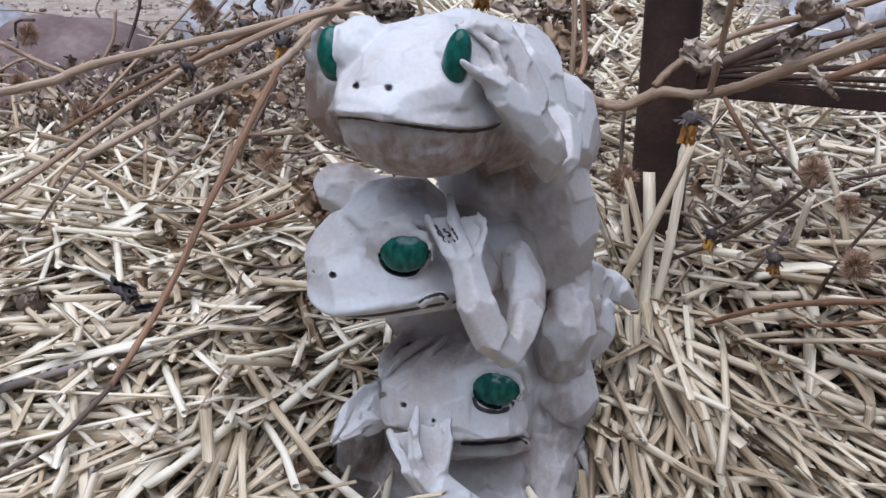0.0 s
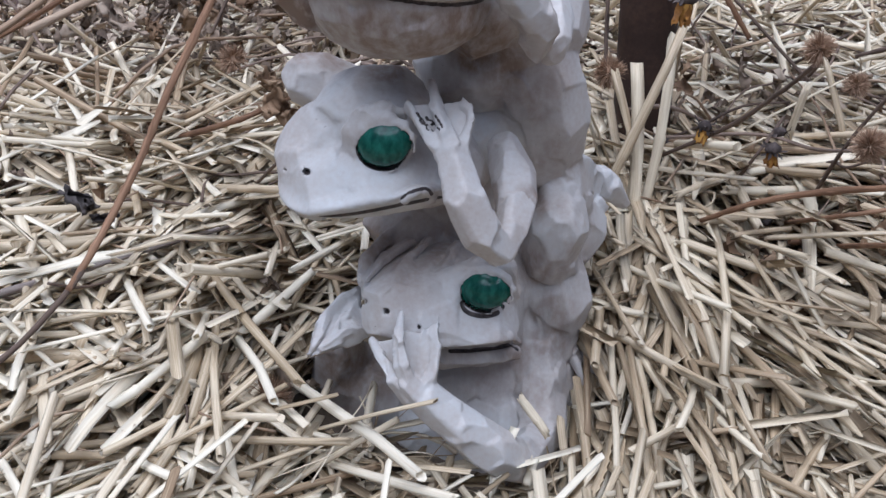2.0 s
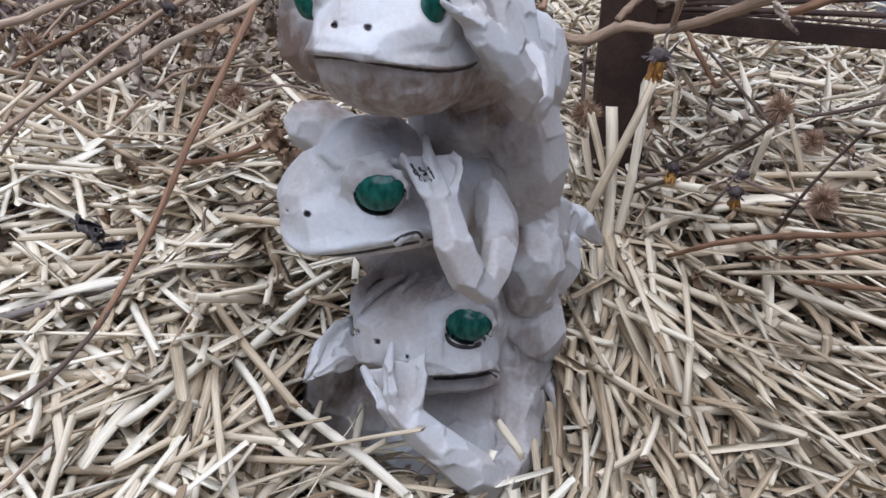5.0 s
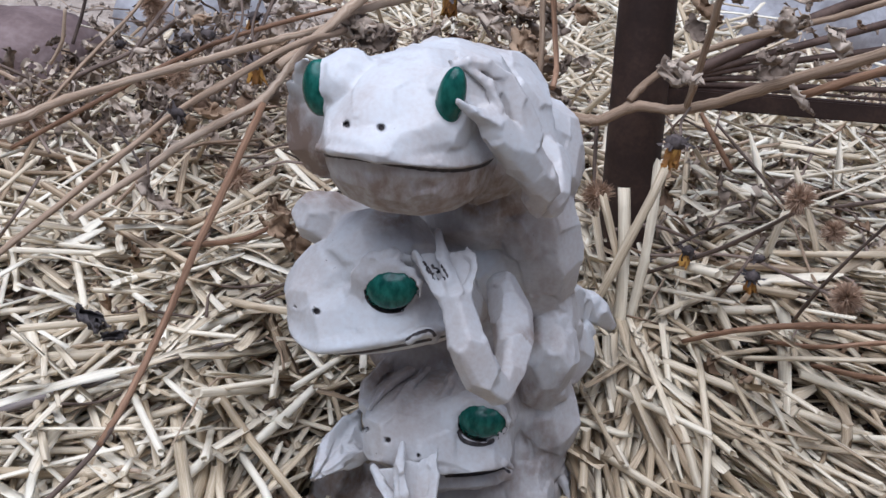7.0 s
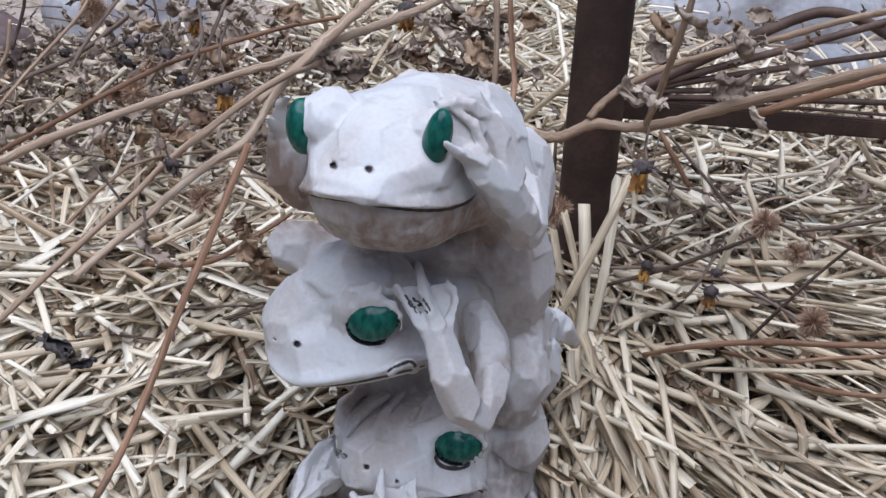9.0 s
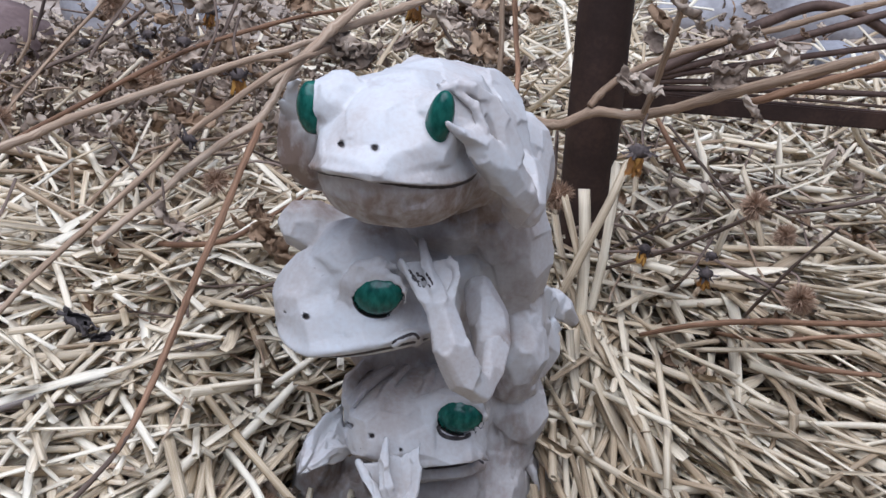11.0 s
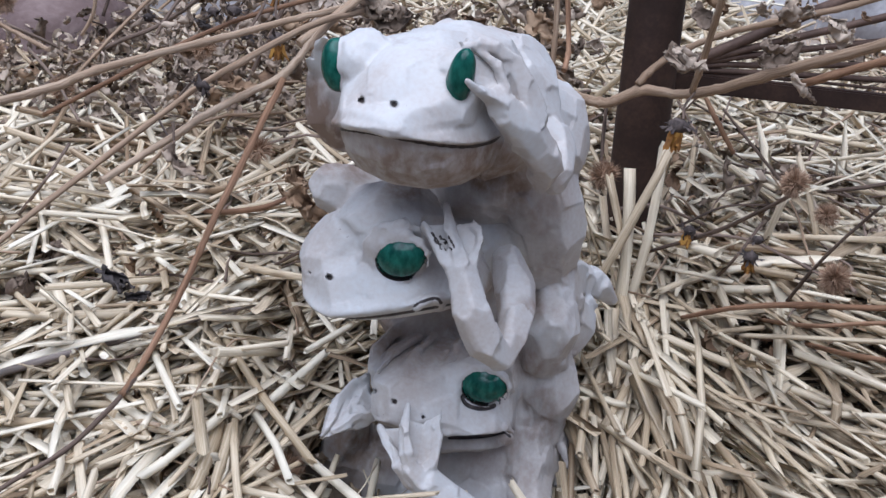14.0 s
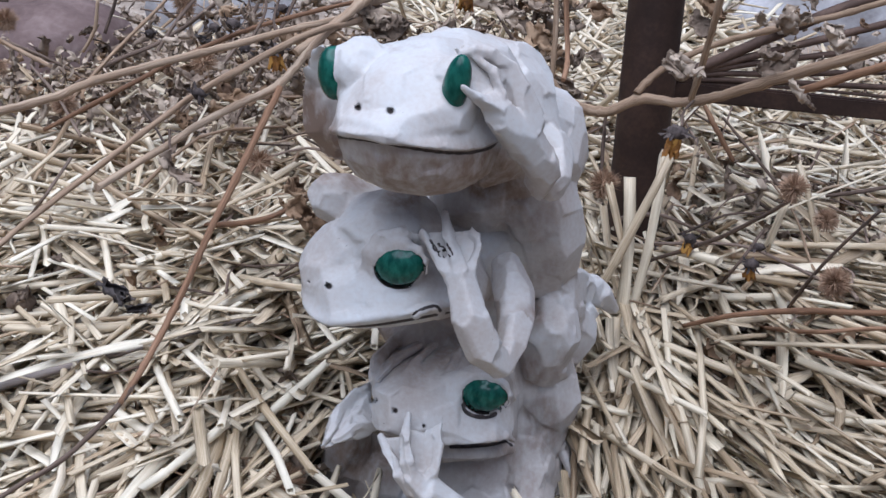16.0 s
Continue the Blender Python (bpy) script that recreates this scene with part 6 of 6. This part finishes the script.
lay_straw((0.1344, 0.7760, 0.0694), (0.1578, 0.6999, 0.0323), 0.0033)
lay_straw((0.1490, 0.7711, 0.0683), (0.1787, 0.6979, 0.0315), 0.0033)
lay_straw((0.1600, 0.7590, 0.0625), (0.1891, 0.6968, 0.0308), 0.0033)
lay_straw((0.1753, 0.7928, 0.0804), (0.2164, 0.7548, 0.0573), 0.0030)
lay_straw((0.1958, 0.7537, 0.0588), (0.2694, 0.8088, 0.0736), 0.0042)
lay_straw((0.2023, 0.7467, 0.0545), (0.2455, 0.7842, 0.0671), 0.0034)
lay_straw((0.2452, 0.8534, 0.0938), (0.1687, 0.8244, 0.0949), 0.0040)
lay_straw((0.2245, 0.7220, 0.0405), (0.2434, 0.7597, 0.0562), 0.0033)
lay_straw((0.1728, 0.7091, 0.0367), (0.2195, 0.7127, 0.0366), 0.0029)
lay_straw((0.2411, 0.7572, 0.0553), (0.2611, 0.7063, 0.0313), 0.0036)
lay_straw((0.2402, 0.7080, 0.0332), (0.2794, 0.7292, 0.0396), 0.0039)
lay_straw((0.1925, 0.8580, 0.1047), (0.2586, 0.8811, 0.0986), 0.0037)
lay_straw((0.1570, 0.8478, 0.1027), (0.1944, 0.8725, 0.1078), 0.0037)
lay_straw((0.2502, 0.9497, 0.1087), (0.3018, 0.9629, 0.1064), 0.0031)
lay_straw((0.2401, 0.8900, 0.1299), (0.2471, 0.8800, 0.1726), 0.0029)
lay_straw((0.2737, 0.9353, 0.1058), (0.3152, 0.8946, 0.0960), 0.0039)
lay_straw((0.1450, 0.8208, 0.0918), (0.1087, 0.6998, 0.0303), 0.0026)
lay_straw((0.1052, 0.7447, 0.0502), (0.1045, 0.7283, 0.0425), 0.0029)
lay_straw((0.0908, 0.7540, 0.0529), (0.1041, 0.7161, 0.0370), 0.0037)
lay_straw((0.1543, 0.7922, 0.0796), (0.1752, 0.7717, 0.0694), 0.0034)
lay_straw((0.1910, 0.8131, 0.0890), (0.2330, 0.8293, 0.0883), 0.0031)
lay_straw((0.1892, 0.8959, 0.1119), (0.2305, 0.8639, 0.0997), 0.0037)
lay_straw((0.2120, 0.8229, 0.0900), (0.2053, 0.8616, 0.1038), 0.0032)
lay_straw((0.1844, 0.9539, 0.1135), (0.2197, 0.9268, 0.1110), 0.0026)
lay_straw((0.2714, 0.9500, 0.1830), (0.2895, 0.9200, 0.1214), 0.0026)
lay_straw((-0.2946, 0.7038, 0.0775), (-0.1771, 0.7555, 0.0971), 0.0030)
lay_straw((-0.1890, 0.7576, 0.0932), (-0.1184, 0.7857, 0.1035), 0.0028)
lay_straw((-0.2734, 0.6706, 0.0566), (-0.1368, 0.7188, 0.0746), 0.0029)
lay_straw((-0.2632, 0.7042, 0.0671), (-0.1705, 0.7235, 0.0745), 0.0030)
lay_straw((-0.1772, 0.6467, 0.0486), (-0.1334, 0.7011, 0.0678), 0.0032)
lay_straw((-0.1224, 0.6418, 0.0471), (-0.0712, 0.7138, 0.0727), 0.0029)
lay_straw((-0.2260, 0.7243, 0.0671), (-0.1351, 0.6717, 0.0476), 0.0037)
lay_straw((-0.2883, 0.6912, 0.0546), (-0.1861, 0.6926, 0.0551), 0.0037)
lay_straw((-0.1848, 0.7965, 0.0940), (-0.1287, 0.7293, 0.0691), 0.0043)
lay_straw((-0.2918, 0.7011, 0.0584), (-0.2125, 0.7083, 0.0610), 0.0026)
lay_straw((-0.1386, 0.6990, 0.0575), (-0.1464, 0.6466, 0.0391), 0.0040)
lay_straw((-0.1314, 0.6987, 0.0574), (-0.1353, 0.6473, 0.0393), 0.0032)
lay_straw((-0.0812, 0.7083, 0.0610), (-0.1206, 0.6684, 0.0463), 0.0022)
lay_straw((-0.1158, 0.6704, 0.0471), (-0.0886, 0.6502, 0.0402), 0.0043)
lay_straw((-0.2238, 0.6534, 0.0413), (-0.1629, 0.6880, 0.0534), 0.0029)
lay_straw((-0.2028, 0.7468, 0.0757), (-0.2103, 0.6798, 0.0504), 0.0030)
lay_straw((-0.1639, 0.7258, 0.0677), (-0.1273, 0.7055, 0.0600), 0.0034)
lay_straw((-0.1908, 0.7310, 0.0697), (-0.1567, 0.7449, 0.0750), 0.0027)
lay_straw((-0.2941, 0.8650, 0.1136), (-0.2705, 0.8419, 0.1079), 0.0034)
lay_straw((-0.1963, 0.8580, 0.1120), (-0.1446, 0.8950, 0.1188), 0.0035)
lay_straw((-0.3170, 0.9928, 0.1060), (-0.2827, 0.9054, 0.1200), 0.0050)
lay_straw((-0.2532, 0.8536, 0.1109), (-0.2037, 0.8726, 0.1151), 0.0030)
lay_straw((-0.2351, 0.8479, 0.1095), (-0.2165, 0.8029, 0.0961), 0.0033)
lay_straw((-0.2031, 0.8338, 0.1056), (-0.1950, 0.8071, 0.0975), 0.0029)
lay_straw((-0.1852, 0.8450, 0.1087), (-0.1432, 0.8862, 0.1176), 0.0035)
lay_straw((-0.1461, 0.7882, 0.0910), (-0.1107, 0.7359, 0.0716), 0.0024)
lay_straw((-0.1420, 0.7457, 0.0754), (-0.0949, 0.7810, 0.0884), 0.0031)
lay_straw((-0.2971, 0.7386, 0.0726), (-0.2691, 0.7699, 0.0844), 0.0031)
lay_straw((-0.2729, 0.7696, 0.0843), (-0.2410, 0.7517, 0.0776), 0.0028)
lay_straw((-0.2981, 0.7758, 0.0866), (-0.2152, 0.7848, 0.0899), 0.0036)
lay_straw((-0.2726, 0.8076, 0.0976), (-0.2434, 0.7467, 0.0757), 0.0040)
lay_straw((-0.0909, 0.7532, 0.0848), (-0.0484, 0.8200, 0.0866), 0.0027)
lay_straw((-0.1030, 0.7341, 0.0729), (-0.0671, 0.8100, 0.0684), 0.0027)
lay_straw((-0.1142, 0.7130, 0.0627), (-0.0771, 0.7619, 0.0815), 0.0031)
lay_straw((-0.1039, 0.7914, 0.1002), (-0.0530, 0.8300, 0.0689), 0.0028)
lay_straw((-0.0897, 0.7436, 0.0649), (-0.0693, 0.8300, 0.0856), 0.0024)
lay_straw((-0.1613, 0.8066, 0.0973), (-0.1106, 0.8372, 0.1067), 0.0033)
lay_straw((-0.1698, 0.8925, 0.1185), (-0.1626, 0.8335, 0.1056), 0.0035)
lay_straw((-0.1445, 0.8698, 0.1145), (-0.1237, 0.8178, 0.1009), 0.0034)
lay_straw((-0.0371, 0.7101, 0.0304), (-0.0428, 0.6594, 0.0137), 0.0025)
lay_straw((0.0460, 0.6550, 0.0349), (0.0316, 0.6350, 0.0016), 0.0027)
lay_straw((0.0569, 0.6500, 0.0181), (0.0523, 0.6450, 0.0033), 0.0028)
lay_straw((0.0486, 0.6700, 0.0454), (0.0637, 0.6600, 0.0279), 0.0028)
lay_straw((0.0738, 0.6900, 0.0201), (0.0779, 0.6750, -0.0025), 0.0029)
lay_straw((0.0830, 0.7000, 0.0232), (0.1274, 0.7100, 0.0234), 0.0026)
lay_straw((-0.2050, 0.6225, 0.0318), (-0.1381, 0.6176, 0.0304), 0.0027)
lay_straw((-0.1144, 0.6706, 0.0471), (-0.0696, 0.6327, 0.0347), 0.0032)
lay_straw((-0.1455, 0.6086, 0.0281), (-0.1421, 0.6977, 0.0570), 0.0032)
lay_straw((-0.2211, 0.7185, 0.0649), (-0.1522, 0.6787, 0.0500), 0.0033)
lay_straw((-0.2348, 0.6933, 0.0554), (-0.1880, 0.6915, 0.0547), 0.0036)
lay_straw((-0.1153, 0.6482, 0.0395), (-0.1015, 0.5968, 0.0252), 0.0027)
lay_straw((-0.0751, 0.6254, 0.0326), (-0.0670, 0.6850, 0.0217), 0.0025)
lay_straw((-0.1335, 0.6266, 0.0330), (-0.0959, 0.5967, 0.0252), 0.0027)
lay_straw((-0.0632, 0.7125, 0.0313), (-0.0812, 0.6292, 0.0337), 0.0022)
lay_straw((0.1360, 0.6873, 0.0263), (0.1696, 0.6194, 0.0044), 0.0028)
lay_straw((0.1220, 0.7249, 0.0424), (0.1260, 0.6281, 0.0063), 0.0025)
lay_straw((0.1860, 0.6789, 0.0232), (0.1795, 0.6230, 0.0053), 0.0028)
lay_straw((0.0869, 0.6293, 0.0063), (0.1031, 0.6817, 0.0228), 0.0025)
lay_straw((0.1926, 0.6266, 0.0061), (0.2230, 0.6717, 0.0196), 0.0028)
# ---- stones ----
rocks = "stones behind the bed"
rock((-0.4885, 1.5000, 0.0732), (0.1080, 0.0952, 0.0660), ROCK_RED, "rounded reddish-brown garden stone behind dead stems", rocks)
rock((-0.6031, 1.5600, 0.1221), (0.0489, 0.0489, 0.0419), ROCK_GREY, "pale bluish-grey stone lying behind the reddish stone", rocks)
rock((-0.5079, 1.3000, 0.0672), (0.0300, 0.0360, 0.0300), ROCK_RED, "small purplish-brown stone half buried in straw", rocks)
rock((-0.3166, 1.7500, 0.0896), (0.0980, 0.0746, 0.0780), ROCK_PALE, "pale bluish-grey stone partly covered by dead leaves", rocks)
rock((0.6094, 1.9500, 0.0998), (0.1900, 0.1205, 0.0850), ROCK_PALE, "large smooth pale grey stone behind the straw", rocks)
rock((0.2149, 2.1000, 0.0962), (0.0999, 0.0817, 0.0545), ROCK_DARK, "dark grey stone behind the steel post", rocks)
rock((0.5836, 1.5500, 0.1523), (0.0555, 0.0485, 0.0277), ROCK_GREY, "flat grey stone under the steel rods", rocks)
# ---- steel post with fanned rods ----
frame_work = tagged(holder("steel_trellis", (0.14, 0.95, 0.05)), "dark rusted steel post with a flat bar and fanned rods", "trellis")
post((0.1482, 0.9500, -0.0500), (0.1437, 0.9500, 0.9000), 0.0211)
flat_bar((0.1640, 0.9850, 0.2273), (0.5093, 0.9925, 0.2100), 0.0075)
rod([(0.1742, 0.9850, 0.2359), (0.2134, 0.9900, 0.2551), (0.2753, 1.0000, 0.2838), (0.3171, 1.0100, 0.2994), (0.3393, 1.0100, 0.3039), (0.3682, 1.0100, 0.2979), (0.4044, 1.0100, 0.2802)], 0.0045)
rod([(0.1742, 0.9850, 0.2359), (0.2141, 0.9900, 0.2497), (0.3302, 1.0000, 0.2834), (0.4483, 1.0200, 0.3154)], 0.0032)
rod([(0.1743, 0.9850, 0.2355), (0.2102, 0.9900, 0.2450), (0.3111, 1.0000, 0.2612), (0.4561, 1.0200, 0.2807)], 0.0027)
rod([(0.1743, 0.9850, 0.2350), (0.2086, 0.9900, 0.2403), (0.2682, 1.0000, 0.2410), (0.4626, 1.0200, 0.2516)], 0.0025)
rod([(0.1744, 0.9850, 0.2346), (0.2070, 0.9900, 0.2352), (0.2924, 1.0000, 0.2340), (0.4675, 1.0200, 0.2297)], 0.0026)
rod([(0.1745, 0.9850, 0.2341), (0.2074, 0.9900, 0.2320), (0.2932, 1.0000, 0.2289), (0.4707, 1.0200, 0.2156)], 0.0014)
shrub = tagged(holder("withered_shrub", (0.1, 1.1, 0.06)), "withered shrub of curled brown leaves behind the statue", "dead plant")
leaf_thicket((0.0565, 1.1000, 0.2415), (0.046, 0.060, 0.037), 34, 0.0131, shrub)
leaf_thicket((0.0850, 1.0600, 0.2217), (0.024, 0.031, 0.019), 12, 0.0123, shrub)
leaf_thicket((-0.1655, 1.1500, 0.2318), (0.053, 0.069, 0.043), 36, 0.0116, shrub)
leaf_thicket((-0.2039, 1.0600, 0.1878), (0.055, 0.071, 0.044), 34, 0.0100, shrub)
leaf_thicket((-0.1193, 1.0000, 0.2310), (0.034, 0.044, 0.027), 14, 0.0077, shrub)
leaf_thicket((0.2767, 1.0000, 0.2783), (0.043, 0.056, 0.035), 10, 0.0087, shrub)
stem(shrub, STEM_DARK, [(0.0441, 1.0600, 0.1910, 0.0014), (0.0576, 1.1000, 0.2219, 0.0015), (0.0683, 1.1200, 0.2580, 0.0015), (0.0742, 1.1400, 0.2942, 0.0015)], "stem")
stem(shrub, STEM_DARK, [(0.0999, 1.0400, 0.1934, 0.0014), (0.0770, 1.0800, 0.2122, 0.0014), (0.0474, 1.1100, 0.2344, 0.0015), (0.0263, 1.1400, 0.2629, 0.0015)], "stem")
stem(shrub, STEM, [(0.0789, 1.0200, 0.2161, 0.0023), (0.0796, 1.0300, 0.2556, 0.0023), (0.0781, 1.0400, 0.2991, 0.0023)], "stem")
stem(shrub, STEM_DARK, [(-0.1914, 1.0600, 0.1497, 0.0014), (-0.1616, 1.1000, 0.2156, 0.0016), (-0.1406, 1.1400, 0.2641, 0.0017)], "stem")
stem(shrub, STEM_DARK, [(-0.2363, 1.0600, 0.1631, 0.0014), (-0.1964, 1.1200, 0.2091, 0.0017), (-0.1755, 1.1600, 0.2585, 0.0017)], "stem")


# ---- dead leaves and twigs over the bed ----
def litter():
    rng = random.Random(23)
    leaves, twigs = Heap(), Heap()
    forms = [leaf_form(rng.uniform(0.010, 0.032), rng.uniform(0.002, 0.008), rng.uniform(1.2, 3.4), rng.uniform(0.5, 3.2), rng, 5, 9, 0.9) for _ in range(80)]

    def strew(count, x0, x1, y0, y1, high, brown):
        for _ in range(count):
            x, y = rng.uniform(x0, x1), rng.uniform(y0, y1)
            if in_statue(x, y, 1.5):
                continue
            m = pose(x, y, level(x, y) + rng.uniform(0.0, high) ** 1.0, rng.uniform(-90, 90), rng.uniform(-90, 90), rng.uniform(0, 360))
            v, f = rng.choice(forms)
            leaves.add(([m @ Vector(p) for p in v], f), 1 if rng.random() < brown else 0)

    strew(620, 0.10, 0.75, 0.92, 1.32, 0.045, 0.2)
    strew(900, -0.75, 0.05, 1.08, 1.5, 0.06, 0.1)
    strew(520, -0.4, 0.06, 1.1, 1.55, 0.08, 0.1)
    strew(190, 0.05, 0.3, 1.05, 1.6, 0.03, 0.3)
    strew(110, -0.45, 0.0, 0.68, 1.05, 0.03, 0.4)
    strew(70, 0.2, 0.42, 0.76, 0.88, 0.01, 0.8)
    strew(200, 0.2, 0.9, 1.3, 1.8, 0.04, 0.3)
    tagged(leaves.make("leaf_litter", [LEAF, LEAF_BROWN]), "crumpled grey and brown dead leaves over straw", "dead leaves", kind="stuff")

    def twig(x, y, length, r, slot, lift, tilt):
        if in_statue(x, y, 2.2):
            return
        m = pose(x, y, level(x, y) + lift, 0, rng.gauss(0, tilt), rng.uniform(0, 360))
        rows = [(length * s, rng.gauss(0, 0.06) * length, rng.gauss(0, 0.05) * length, r * (1.1 - 0.6 * s)) for s in (-0.5, -0.2, 0.15, 0.5)]
        p = glide(rows, 3)
        v, f = tube(p[:, :3], np.abs(p[:, 3]), 5)
        twigs.add(([m @ Vector(q) for q in v], f), slot, grain_of(p[:, :3], np.abs(p[:, 3]), 5, rng.uniform(0, 900)))

    for _ in range(120):
        twig(rng.uniform(-0.75, 0.1), rng.uniform(0.95, 1.65), rng.uniform(0.05, 0.24), rng.uniform(0.0006, 0.0016), rng.choice((0, 1)), rng.uniform(0.01, 0.08), 18)
    for _ in range(300):
        twig(rng.uniform(0.12, 0.8), rng.uniform(0.85, 1.6), rng.uniform(0.05, 0.2), rng.uniform(0.0006, 0.0014), rng.choice((0, 0, 1)), rng.uniform(0.01, 0.05), 14)
    for _ in range(80):
        twig(rng.uniform(-0.4, 0.02), rng.uniform(0.62, 0.95), rng.uniform(0.04, 0.16), rng.uniform(0.0005, 0.001), rng.choice((0, 1)), rng.uniform(0.015, 0.03), 8)
    tagged(twigs.make("twig_litter", [STEM_DARK, STEM]), "tangle of thin dark dead twigs on the ground", "twigs", kind="stuff")


litter()


def gravel():
    """Small pebbles on the open ground behind the straw."""
    rng, heap = random.Random(31), Heap()
    forms = []
    for _ in range(14):
        v, f = ball(1.0, 5, 7, 0.7, 0.25, rng)
        forms.append((np.array(v), f))
    for _ in range(9000):
        x, y = rng.uniform(-1.0, 1.3), rng.uniform(1.55, 2.9)
        r = rng.uniform(0.0012, 0.004) * (1.6 if rng.random() < 0.08 else 1)
        v, f = rng.choice(forms)
        a = rng.uniform(0, 6.28)
        turn = np.array(((math.cos(a), -math.sin(a), 0), (math.sin(a), math.cos(a), 0), (0, 0, 1)))
        heap.add((v @ turn.T * (r, r * 1.2, r) + (x, y, level(x, y) - 0.016), f))
    tagged(heap.make("gravel", [GRIT]), "loose sandy pebbles on the open ground", "gravel", kind="stuff")


gravel()
